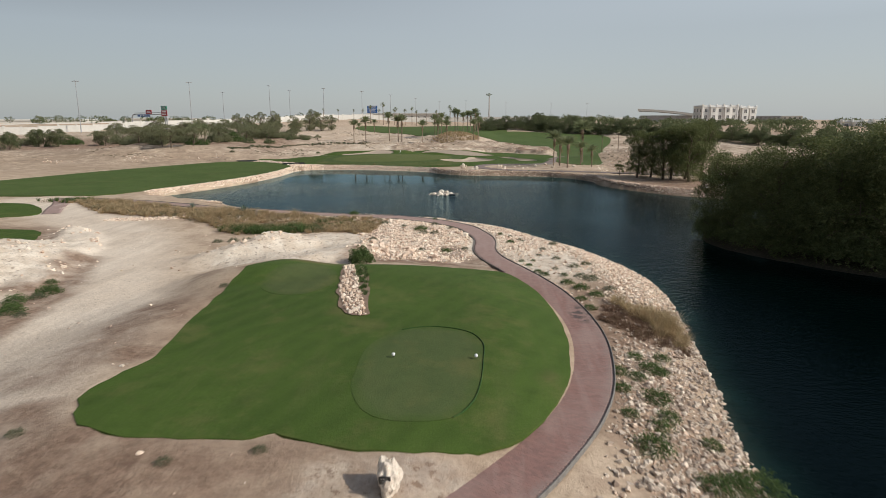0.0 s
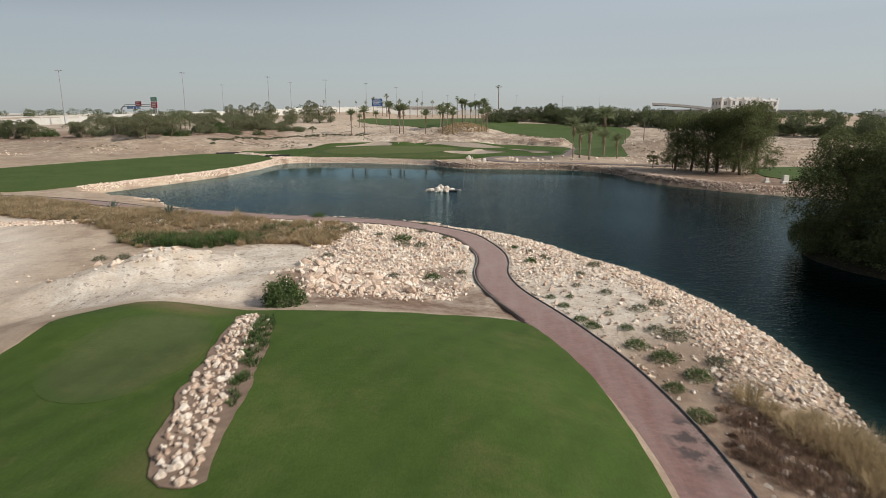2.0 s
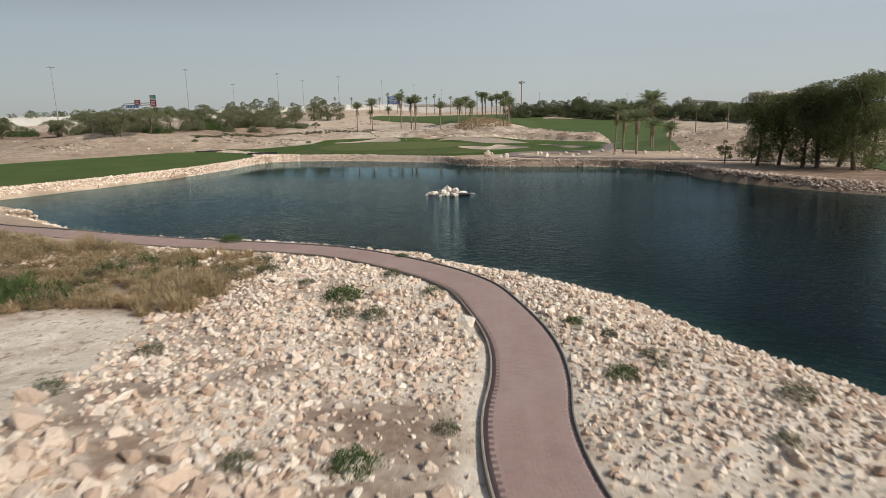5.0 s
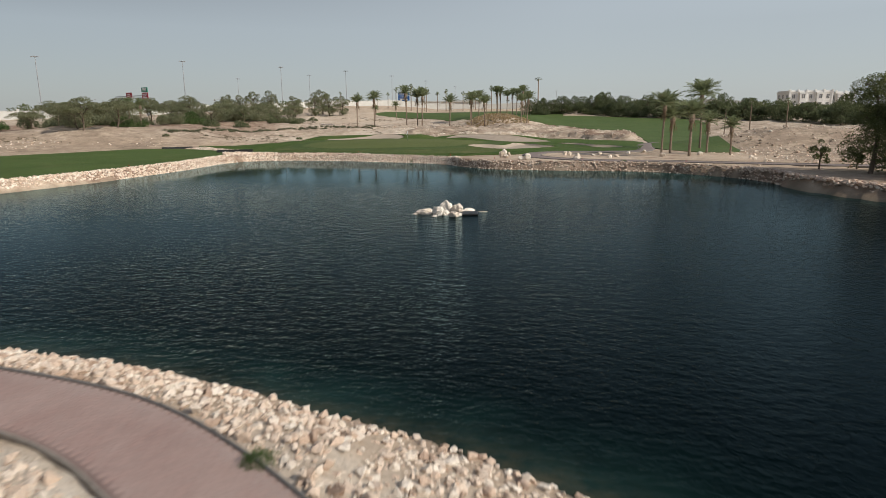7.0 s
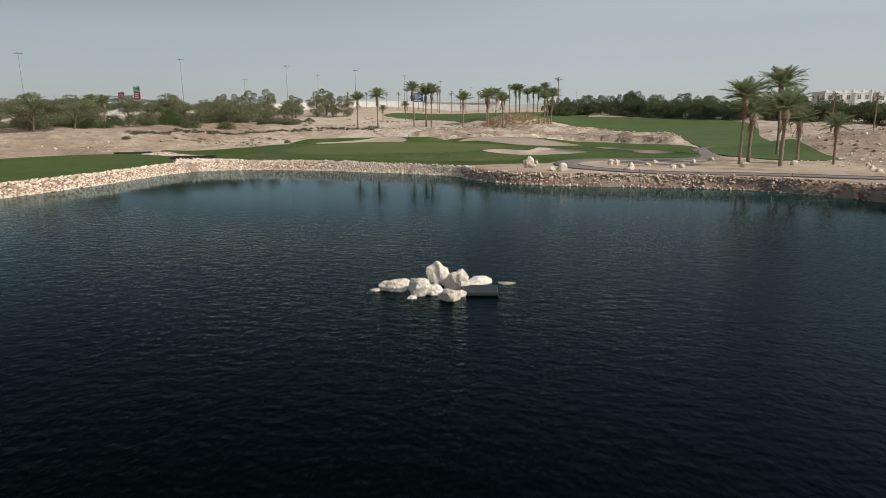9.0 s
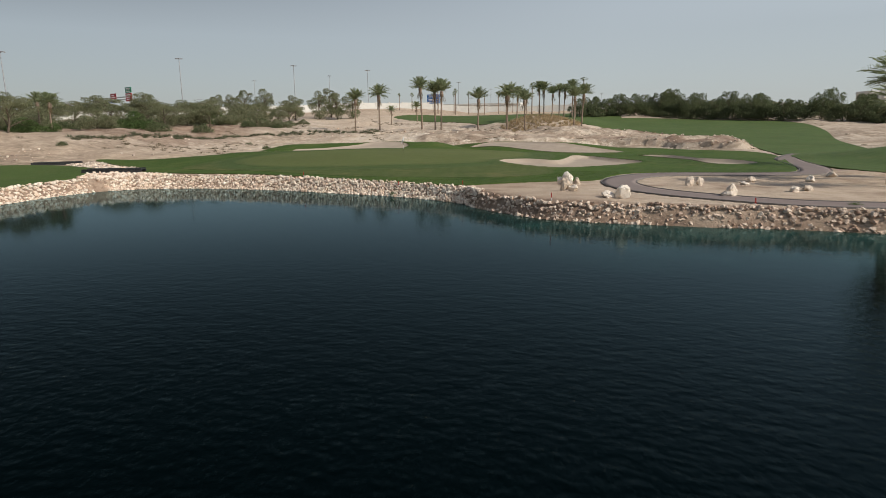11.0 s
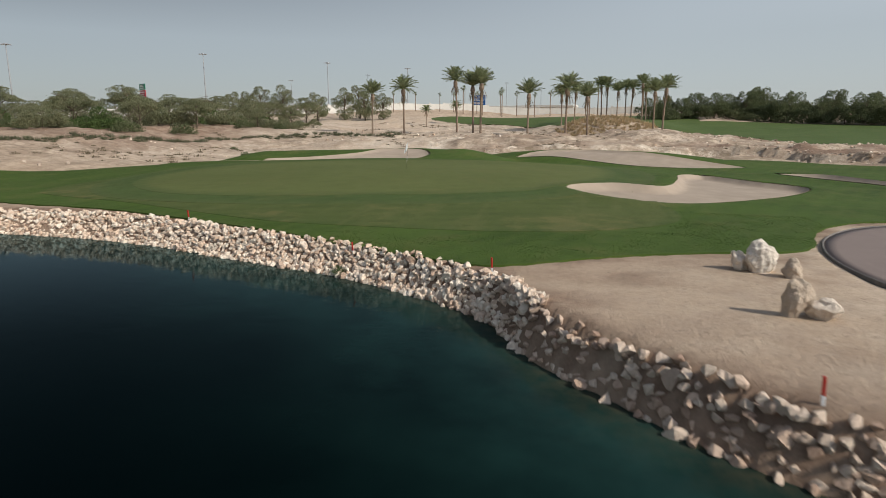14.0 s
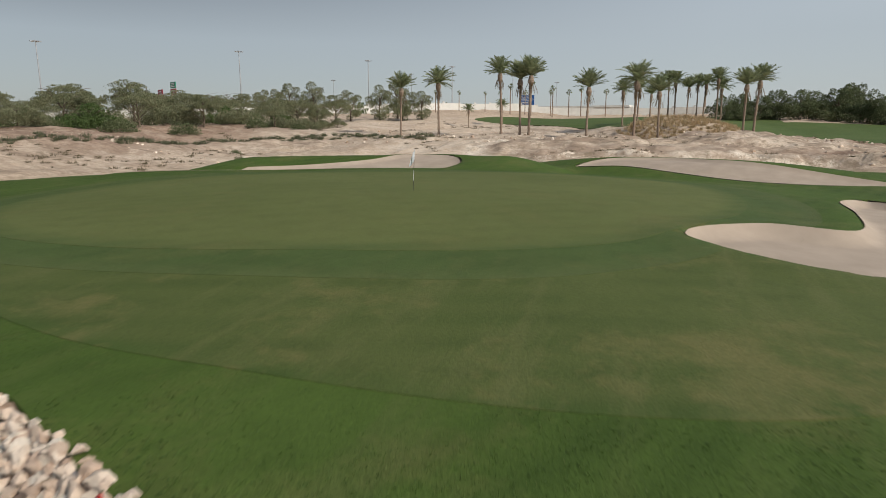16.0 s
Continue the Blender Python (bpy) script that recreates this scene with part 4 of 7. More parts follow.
tagged(sheet("putting_green", PUTTING_GREEN, PUTTING, 0.096, 0.6, 0.012, rim=1.8), "smooth olive putting green", "putting green", kind="structure")
tagged(sheet("fairway", RIGHT_FAIRWAY, HAZED_FAIRWAY, 0.07, 2.5, 0.3), "green fairway running away past the palms", "fairway", kind="structure")
tagged(sheet("lawn", BACK_LAWN, FAIRWAY, 0.06, 2.0, 0.3, fray=0.2), "green lawn behind the shade trees", "lawn", kind="structure")
tagged(sheet("fairway", HILL_FAIRWAY, HAZED_FAIRWAY, 0.08, 4.0, 0.4), "green fairway on the hill by the boundary wall", "fairway", kind="structure")


def bunker_sheet(line):
    c = line.mean(0)
    shrunk = c + (line - c) * 0.985
    ob = sheet("bunker", shrunk, BUNKER, 0.13, 0.4, 0.02)
    return tagged(ob, "raked pale sand bunker with a grass lip", "bunker", group="bunkers round the green", kind="structure")


for b in BUNKERS:
    bunker_sheet(b)


def ribbon(name, line, lo, hi, lift, material, tall=0.0, wide=None):
    """A strip beside a centre line, from lo to hi metres to its right; tall: a kerb's height; wide: more width on the left."""
    d = np.gradient(line, axis=0)
    nrm = np.stack([d[:, 1], -d[:, 0]], -1) / (np.linalg.norm(d, axis=1)[:, None] + 1e-9)
    z = level(line[:, 0], line[:, 1])
    k = np.ones(9) / 9
    z = np.convolve(np.pad(z, 4, mode="edge"), k, "valid")
    if tall:
        offs = [(lo, -0.15), (lo, tall - 0.02), (lo + 0.02, tall), (hi - 0.02, tall), (hi, tall - 0.02), (hi, -0.15)]
    else:
        offs = [(lo, -0.2)] + [(lo + (hi - lo) * s, 0.0) for s in np.linspace(0, 1, 7)] + [(hi, -0.2)]
    more = 0.0 * z if wide is None else wide(line[:, 1])
    rows = [np.column_stack([line + nrm * (o - more * np.clip(0.5 - o / 2.4, 0, 1))[:, None], z + lift + e]) for o, e in offs]
    v = np.stack(rows, 1).reshape(-1, 3)
    w = len(offs)
    i, j = np.meshgrid(np.arange(len(line) - 1), np.arange(w - 1), indexing="ij")
    a = (i * w + j).ravel()
    f = np.stack([a, a + 1, a + w + 1, a + w], -1)[:, ::-1]
    across = np.tile(np.linspace(0, 1, w), len(line))
    wet = np.clip(dome(v[:, 0], v[:, 1], 11.9, 43.2, 1.1, 2.6, 1.4, 0.3), 0, 1)
    return part(name, tri_mesh(name, v, f, material, {"across": across, "wet": wet}, not tall))


WIDER = lambda y: 0.62 * smooth(60, 46, y)
cart_path = tagged(ribbon("cart_path", PATH_LINE, -1.05, 1.2, 0.03, PAVERS, 0.0, WIDER), "winding red brick paver cart path with worn pale wheel tracks", "path", kind="structure")
tagged(ribbon("kerb", PATH_LINE, 1.2, 1.27, 0.04, KERB_DARK, 0.06), "dark raised kerb along the cart path", "kerb", kind="structure")
tagged(ribbon("kerb", PATH_LINE[PATH_LINE[:, 1] > 56], -1.13, -1.05, 0.05, KERB_PALE, 0.03), "low pale concrete edging along the cart path", "kerb", kind="structure")
tagged(ribbon("cart_path", TURNING_PATH, -1.45, 1.45, 0.05, PAVERS_GREY), "grey-brown cart path looping beside the green", "path", kind="structure")
tagged(ribbon("cart_path", SPUR_LINE, -1.2, 1.2, 0.04, PAVERS), "worn red paved spur of the cart path beside a small lawn", "path", kind="structure")
tagged(ribbon("kerb", TURNING_PATH, 1.45, 1.52, 0.05, KERB_DARK, 0.05), "dark low kerb along the looping cart path", "kerb", kind="structure")
tagged(ribbon("kerb", TURNING_PATH, -1.52, -1.45, 0.05, KERB_DARK, 0.05), "dark low kerb along the looping cart path", "kerb", kind="structure")

edge = TEE_BOX[(TEE_BOX[:, 0] > 4.0) | ((TEE_BOX[:, 1] > 34.9) & (TEE_BOX[:, 0] > 0.5))]
edge = edge[np.argsort(np.arctan2(edge[:, 1] - 31.5, edge[:, 0] - 2.4))]
tagged(ribbon("tee_fringe", edge, -0.02, 0.04, 0.07, ROUGH_GRASS, 0.025), "dark uncut grass edge of the tee", "grass", kind="structure")

# ---- stones ----


def bank_places(rng, spacing, box_, keep, size_lo, size_hi, lift=0.0):
    """Jittered places over a box of the plan where keep(x, y) beats chance."""
    x0, y0, x1, y1 = box_
    gx, gy = np.meshgrid(np.arange(x0, x1, spacing), np.arange(y0, y1, spacing))
    x = gx.ravel() + rng.uniform(-0.5, 0.5, gx.size) * spacing
    y = gy.ravel() + rng.uniform(-0.5, 0.5, gx.size) * spacing
    ok = keep(x, y) > rng.uniform(0, 1, x.size)
    x, y = x[ok], y[ok]
    s = size_lo + (size_hi - size_lo) * rng.uniform(0, 1, x.size) ** 2.2
    z = ground_level(x, y) + s * rng.uniform(-0.1, 0.35, x.size) + lift
    return np.stack([x, y, z], -1), s


NORTHWARD = PATH_LINE[PATH_LINE[:, 1] < 79.5]


def near_rubble(x, y):
    """How thickly the near bank is strewn."""
    d = shore_side(x, y)
    path = on_path(x, y, PATH_LINE, 1.42)
    lawn = inside(x, y, TEE_LAWN, 4.0)
    side = to_line(x, y, PATH_LINE, False)
    ok = (path < 0) & (lawn < -0.3) & (d > -0.4 + 0.45 * smooth(77, 83, y))
    right = (x > np.interp(y, NORTHWARD[:, 1], NORTHWARD[:, 0])) | (y > 80)
    water_edge = smooth(6.2, 4.0, d)
    sandy = smooth(65.5, 61, y) * smooth(16, 20, y)
    bank = np.where(right, np.maximum(water_edge, (1 - sandy) * 0.97) * 0.97, 0.0)
    bank = np.where(right & (y > 38) & (y < 47) & (d > 1.5), bank * 0.25, bank)
    bank = np.where(right & (y < 40), np.maximum(bank, smooth(1.6, 3.2, side) * 0.55), bank)
    bank = np.where(right & (y > 47) & (y < 66), np.maximum(bank, 0.16), bank)
    core = inside(x, y, RUBBLE, 4.0)
    inner = smooth(-1.0, 0.8, core) * 0.97 * (1 - smooth(-0.05, 0.4, vnoise(x, y, 2.6, 43)) * (0.75 - 0.45 * smooth(66, 74, y)))
    inner = np.where(right, 0, inner)
    thin = np.where((y > 82) & (x < -12), np.where(d < 2.2, 1.0, smooth(-24, -14, x)), 1.0)
    return np.where(ok, np.maximum(bank * thin, inner), 0)


def build_bank():
    """The strewn rubble of the near bank: single stones where the camera passes, the rest joined."""
    bank = thing("rubble_bank", "bank of pale angular limestone rubble between path and lake", "rubble", kind="structure")
    rng = np.random.default_rng(11)
    p1, s1 = bank_places(rng, 0.2, (-45, 18, 22, 101), near_rubble, 0.05, 0.2)
    p2, s2 = bank_places(rng, 0.8, (-14, 55, 6, 84), lambda x, y: near_rubble(x, y) * (inside(x, y, RUBBLE, 2.0) > 0) * (0.2 + 0.7 * (y < 64)), 0.20, 0.42)
    p3, s3 = bank_places(rng, 0.62, (-8, 56, 3, 66), lambda x, y: np.clip(dome(x, y, -3.6, 60.2, 4.6, 3.6, 1.0, 0.3) + dome(x, y, -6.2, 64, 1.6, 3.5, 0.8), 0, 1) * (inside(x, y, TEE_LAWN, 2.0) < -0.6) * 0.8, 0.24, 0.52)
    p4, s4 = bank_places(rng, 0.42, (9, 18, 19, 42), lambda x, y: near_rubble(x, y) * 0.7, 0.11, 0.24)
    p, s = np.concatenate([p1, p2, p3, p4]), np.concatenate([s1, s2, s3, s4])
    single = np.where((p[:, 0] > -2.5) & (p[:, 0] < 8.5) & (p[:, 1] > 70) & (p[:, 1] < 76) & (s > 0.15))[0][:280]
    rest = np.ones(len(p), bool)
    rest[single] = False
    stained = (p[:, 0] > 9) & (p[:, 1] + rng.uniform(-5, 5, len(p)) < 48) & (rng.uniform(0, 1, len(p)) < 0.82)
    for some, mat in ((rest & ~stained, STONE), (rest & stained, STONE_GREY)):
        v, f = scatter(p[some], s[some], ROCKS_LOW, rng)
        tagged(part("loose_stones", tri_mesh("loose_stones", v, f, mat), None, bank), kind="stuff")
    meshes = [tri_mesh("stone", rv, rf, STONE_SINGLE) for rv, rf in ROCKS]
    for k in single:
        e = Euler(rng.uniform(0, 6.28, 3))
        part("stone", meshes[int(rng.integers(0, 6))], None, bank, "", Matrix.LocRotScale(Vector(p[k]), e, Vector((s[k], s[k], s[k] * 0.85))))
    return bank


build_bank()


def along_shore(lo, hi):
    """The stretch of shore from one plan point to another."""
    a = int(np.argmin(((SHORE - lo) ** 2).sum(1)))
    b = int(np.argmin(((SHORE - hi) ** 2).sum(1)))
    return SHORE[a : b + 1]


def shore_wall(name, label, lo, hi, rows, rise, depth, size, seed, singles=None, spread=0.0, material=STONE, face=1.0):
    """A dry-laid wall of rough blocks stepping up from the water."""
    line = along_shore(lo, hi)
    rng = np.random.default_rng(seed)
    seg = np.linalg.norm(np.diff(line, axis=0), axis=1)
    run = np.concatenate([[0], np.cumsum(seg)])
    wall = thing(name, label, "stone wall", kind="structure")
    ps, ss = [], []
    for r in range(rows):
        n = int(run[-1] / (size * 1.2))
        u = (np.arange(n) + rng.uniform(-0.4, 0.4, n)) * run[-1] / n
        x, y = np.interp(u, run, line[:, 0]), np.interp(u, run, line[:, 1])
        gx, gy = np.interp(u + 0.5, run, line[:, 0]) - x, np.interp(u + 0.5, run, line[:, 1]) - y
        length = np.hypot(gx, gy) + 1e-9
        k = (r + 0.2) / rows
        off = WALL_FOOT(x) + depth * k + rng.uniform(-0.12, 0.12, n) - spread * rng.uniform(0, 1, n)
        # the lake lies to one side of the line as it runs
        nx, ny = gy / length, -gx / length
        x, y = x - nx * off * SIDE, y - ny * off * SIDE
        s = size * rng.uniform(0.6, 1.1, n) * np.where(rng.uniform(0, 1, n) < 0.08, 1.5, 1.0)
        z = np.maximum(np.maximum(level(x, y), 0.0) + rng.uniform(-0.06, 0.08, n), 0.0)
        ok = rng.uniform(0, 1, n) < (1.0 if r >= rows - 2 else face)
        ps.append(np.stack([x, y, z], -1)[ok])
        ss.append(s[ok])
    p, s = np.concatenate(ps), np.concatenate(ss)
    single = np.zeros(len(p), bool)
    if singles:
        x0, y0, x1, y1 = singles
        idx = np.where((p[:, 0] > x0) & (p[:, 0] < x1) & (p[:, 1] > y0) & (p[:, 1] < y1))[0][:295]
        single[idx] = True
    v, f = scatter(p[~single], s[~single], ROCKS_LOW, rng)
    tagged(part("wall_stones", tri_mesh("wall_stones", v, f, material), None, wall), kind="stuff")
    meshes = [tri_mesh("stone", rv, rf, STONE_SINGLE) for rv, rf in ROCKS]
    for k in np.where(single)[0]:
        e = Euler(rng.uniform(0, 6.28, 3))
        part("stone", meshes[int(rng.integers(0, 6))], None, wall, "", Matrix.LocRotScale(Vector(p[k]), e, Vector((s[k], s[k], s[k] * 0.85))))
    return wall


area2 = float(np.sum(SHORE[:, 0] * np.roll(SHORE[:, 1], -1) - np.roll(SHORE[:, 0], -1) * SHORE[:, 1]))
SIDE = 1.0 if area2 < 0 else -1.0
shore_wall("stone_wall", "dry-laid wall of pale limestone blocks below the putting green", (-46.5, 177), (-8, 169.8), 13, 1.25, 0.95, 0.172, 21, (-20, 172, -9, 180), 0.03)
shore_wall("stone_edge", "low stone edge of brown and pale blocks below the sand", (-8, 169.8), (27, 154), 6, 1.1, 0.68, 0.18, 22, None, 0.05, STONE_BROWN, 0.62)
shore_wall("stone_edge", "stone edging along the lake below the fairway", (-57, 113), (-47.5, 176), 8, 1.15, 1.2, 0.19, 23, None, 0.1)
shore_wall("stone_edge", "brown stone edging of the far bank under the trees", (27, 154), (60, 106), 9, 0.95, 1.8, 0.2, 24, None, 0.3, STONE_BROWN)


def boulder(name, label, x, y, w, h, seed, place_z=None, category="boulder", group=""):
    """A single weathered rock, built with rounded knobs and hollows."""
    bm = bmesh.new()
    bmesh.ops.create_icosphere(bm, subdivisions=4, radius=1)
    rng = np.random.default_rng(seed)
    v = np.array([q.co for q in bm.verts])
    for _ in range(10):
        n = rng.normal(size=3)
        n /= np.linalg.norm(n)
        v = v - np.maximum(v @ n - rng.uniform(0.55, 0.9), 0)[:, None] * n * 0.9
    off = rng.uniform(0, 50, 3)
    for k, q in enumerate(bm.verts):
        d = noise.fractal(Vector(v[k] * 1.6 + off), 1.0, 2.1, 4)
        q.co = Vector(v[k] * (1 + 0.26 * d)) * 0.5
        q.co = Vector((q.co.x * w * rng.uniform(0.999, 1.001), q.co.y * w * 0.8, q.co.z * h * 1.15 + h * 0.42))
    z = at_ground(x, y) if place_z is None else place_z
    ob = part(name, bm_mesh(name, bm, BOULDER), None, None, "", pose(x, y, z - 0.06, 0, 0, rng.uniform(0, 360)))
    return tagged(ob, label, category, group)


sets = "boulders set out beside the green"
for k, (x, y, w, h) in enumerate(((-1.6, 176.0, 0.8, 0.75), (-1.0, 175.6, 1.05, 1.2), (-0.2, 174.9, 0.75, 0.65), (-1.2, 170.6, 0.75, 1.15), (-0.5, 170.6, 1.0, 0.65),
                                  (1.9, 166.8, 1.2, 0.55), (2.7, 166.6, 1.15, 1.05), (8.8, 175.6, 0.8, 0.85), (9.5, 175.6, 0.6, 0.8), (10.2, 168.6, 1.2, 0.6))):
    boulder("boulder", "pale weathered limestone boulder lying on the bare sand", x, y, w, h, 100 + k, None, "boulder", sets)
for k, (x, y, w, h) in enumerate(((10.3, 168.7, 0.8, 0.95), (13.4, 177.6, 0.9, 0.4), (14.8, 181.0, 0.9, 0.55), (15.4, 171.8, 0.8, 0.6), (16.5, 172.7, 1.0, 0.45), (19.4, 180.6, 0.9, 0.65),
                                  (22.6, 184.6, 1.2, 0.55), (23.6, 174, 0.9, 0.8), (29.6, 176, 0.9, 0.7), (35.5, 170.5, 0.8, 0.6), (39, 163, 0.8, 0.6))):
    boulder("boulder", "pale limestone boulder beside the looping cart path", x, y, w, h, 130 + k, None, "boulder", sets)

isle = "rocks of the islet in the lake"
for k, (x, y, w, h) in enumerate(((-4.9, 121.7, 1.25, 0.72), (-3.7, 121.2, 1.2, 0.95), (-3.2, 123.0, 1.25, 1.2), (-2.4, 122.3, 1.1, 1.05), (-2.4, 120.6, 0.95, 0.68), (-1.5, 123.2, 1.25, 0.5), (-0.5, 123.4, 1.3, 0.25),
                                  (-3.1, 121.4, 0.85, 0.6), (-4.3, 122.3, 0.8, 0.5), (-2.0, 121.2, 0.6, 0.4), (-5.6, 121.5, 0.6, 0.3), (-3.9, 120.6, 0.5, 0.35))):
    boulder("islet_rock", "cream boulder standing in the lake water", x, y, w, h, 160 + k, -0.12, "rock", isle)


def build_raft():
    bm = bmesh.new()
    box(bm, -0.75, -0.5, 0.0, 0.75, 0.5, 0.16, 0.03)
    ob = part("pump_float", bm, DARK_METAL, None, "", pose(-1.35, 121.7, 0.02, 3, 0, 8))
    return tagged(ob, "dark flat pump float beside the islet rocks", "float")


build_raft()


def plaque_stone():
    stone = boulder("plaque_boulder", "cream standing boulder with a dark hole plaque", 2.4, 20.8, 1.05, 1.25, 181, None, "boulder")
    stone.matrix_basis = pose(2.4, 20.8, at_ground(2.4, 20.8) - 0.05, 0, 0, 90)
    bm = bmesh.new()
    box(bm, -0.19, -0.03, -0.14, 0.19, 0.03, 0.14, 0.008)
    plate = part("plaque", bm, BLACK_PLATE, stone, "black engraved plaque", pose(-0.46, 0.04, 0.78, 12, 0, -90))
    for k in range(4):
        bm = bmesh.new()
        box(bm, -0.13 + 0.02 * k, -0.004, -0.006, 0.13 - 0.03 * (k % 2), 0.0, 0.006)
        part("text_bar", bm, GREY_WALL, plate, "", pose(0, -0.0305, 0.075 - 0.05 * k))
    return stone


plaque_stone()


def strip_stones():
    bed = sheet("rock_strip_bed", ROCK_STRIP, SOIL, 0.085, 0.5, 0.02, fray=0.25)
    tagged(bed, "narrow bed of bare earth in the tee lawn", "bed", kind="structure")
    rng = np.random.default_rng(31)
    keep = lambda x, y: (inside(x, y, ROCK_STRIP, 2.0) > 0.12) * np.where(x + 0.27 * (y - 44) < -3.35, 0.97, 0.06)
    p, s = bank_places(rng, 0.22, (-6.5, 37, -1.5, 51.5), keep, 0.07, 0.18)
    p[:, 2] = level(p[:, 0], p[:, 1]) + 0.09 + s * 0.12
    row = thing("rock_strip", "strip of rough pale stones set across the tee lawn", "rocks", kind="structure")
    meshes = [tri_mesh("stone", rv, rf, STONE_SINGLE) for rv, rf in ROCKS]
    for q, w in zip(p, s):
        e = Euler(rng.uniform(0, 6.28, 3))
        part("stone", meshes[int(rng.integers(0, 6))], None, row, "", Matrix.LocRotScale(Vector(q), e, Vector((w, w, w * 0.85))))


strip_stones()


def desert_stones():
    """Loose stones, broken rock and scree over the sand."""
    rng = np.random.default_rng(37)
    sets_ = []
    free = lambda x, y: (inside(x, y, GREEN_LAWN, 3.0) < -0.5) & (inside(x, y, LEFT_FAIRWAY, 3.0) < -0.5) & (inside(x, y, RIGHT_FAIRWAY, 3.0) < -0.5) & (inside(x, y, TEE_LAWN, 3.0) < -0.5)
    far = lambda x, y: free(x, y) * smooth(0.1, 0.6, vnoise(x, y, 9, 51)) * 0.5
    sets_.append(bank_places(rng, 1.1, (-150, 196, 60, 330), far, 0.07, 0.34))
    ledge = lambda x, y: free(x, y) * smooth(-1.5, 0.5, inside(x, y, LEDGE, 4.0)) * np.where(inside(x, y, LEDGE, 8.0) < 2, 0.75, 0.05) * (0.15 + 0.85 * (x > 7))
    sets_.append(bank_places(rng, 0.7, (-36, 236, 36, 290), ledge, 0.08, 0.34))
    right = lambda x, y: free(x, y) * smooth(30, 38, x) * smooth(150, 168, y) * (on_path(x, y, TURNING_PATH, 1.6) < 0) * 0.35
    sets_.append(bank_places(rng, 0.9, (30, 150, 100, 235), right, 0.1, 0.4))
    near = lambda x, y: (inside(x, y, TEE_LAWN, 3.0) < -0.5) * ((shore_side(x, y) > 4) & (x < 4)) * (0.035 + 0.5 * smooth(0.35, 0.7, vnoise(x, y, 6, 53)) * (dome(x, y, -13, 60, 13, 9, 1) + dome(x, y, -40, 50, 18, 18, 1)))
    sets_.append(bank_places(rng, 0.6, (-55, 14, 3, 74), near, 0.04, 0.16))
    rock = lambda x, y: (inside(x, y, OUTCROP, 3.0) > -0.5) * (inside(x, y, SMALL_LAWN_B, 3.0) < -0.6) * smooth(-0.1, 0.5, vnoise(x, y, 2.2, 107)) * 0.6
    sets_.append(bank_places(rng, 0.45, (-47, 38, -29, 77), rock, 0.05, 0.3, -0.03))
    inlet = lambda x, y: np.maximum(inside(x, y, INLET[0], 2.0), inside(x, y, INLET[1], 2.0)) > 0
    sets_.append(bank_places(rng, 0.26, (-71, 175, -40, 200), lambda x, y: inlet(x, y) * (inside(x, y, LEFT_FAIRWAY, 2.0) < -0.1) * 0.9, 0.1, 0.3))
    crop = lambda x, y: np.clip(dome(x, y, -104, 195, 11, 7, 1.0, 0.2) + dome(x, y, -82, 203, 8, 4, 0.8) + dome(x, y, -128, 188, 12, 6, 0.7) + dome(x, y, -68, 232, 8, 3, 0.5), 0, 1) * 0.6
    sets_.append(bank_places(rng, 0.8, (-142, 180, -58, 238), crop, 0.08, 0.34))
    ridge = lambda x, y: np.clip(dome(x, y, -17, 60.6, 8.5, 2.4, 0.8, 0.3, 0.45) + dome(x, y, -7.2, 62, 1.6, 4.5, 0.6, 0.3), 0, 1) * (inside(x, y, TEE_LAWN, 3.0) < -0.4) * 0.5
    sets_.append(bank_places(rng, 0.4, (-27, 52, -4, 68), ridge, 0.05, 0.34, -0.03))
    p, s = np.concatenate([q for q, _ in sets_]), np.concatenate([q for _, q in sets_])
    dusty = (p[:, 1] > 190) & (rng.uniform(0, 1, len(p)) < 0.7)
    for some, mat, label in ((~dusty, STONE, "loose pale stones and broken rock strewn over the sand"), (dusty, STONE_GREY, "dusty grey-brown stones strewn over the sand slopes")):
        v, f = scatter(p[some], s[some], ROCKS_LOW, rng)
        tagged(part("desert_stones", tri_mesh("desert_stones", v, f, mat)), label, "stones", kind="stuff")


desert_stones()

# ---- plants ----


def leaf_cards(centres, normals_jitter, size, rng, slim=0.5):
    """Small leaves as folded quads at the given places."""
    n = len(centres)
    r = turns(n, rng)
    s = size * rng.uniform(0.6, 1.3, n)[:, None]
    a, b = r[:, :, 0] * s, r[:, :, 1] * s * slim
    v = np.stack([centres - a, centres + b, centres + a, centres - b], 1).reshape(-1, 3)
    f = np.arange(n * 4).reshape(n, 4)
    return v, f


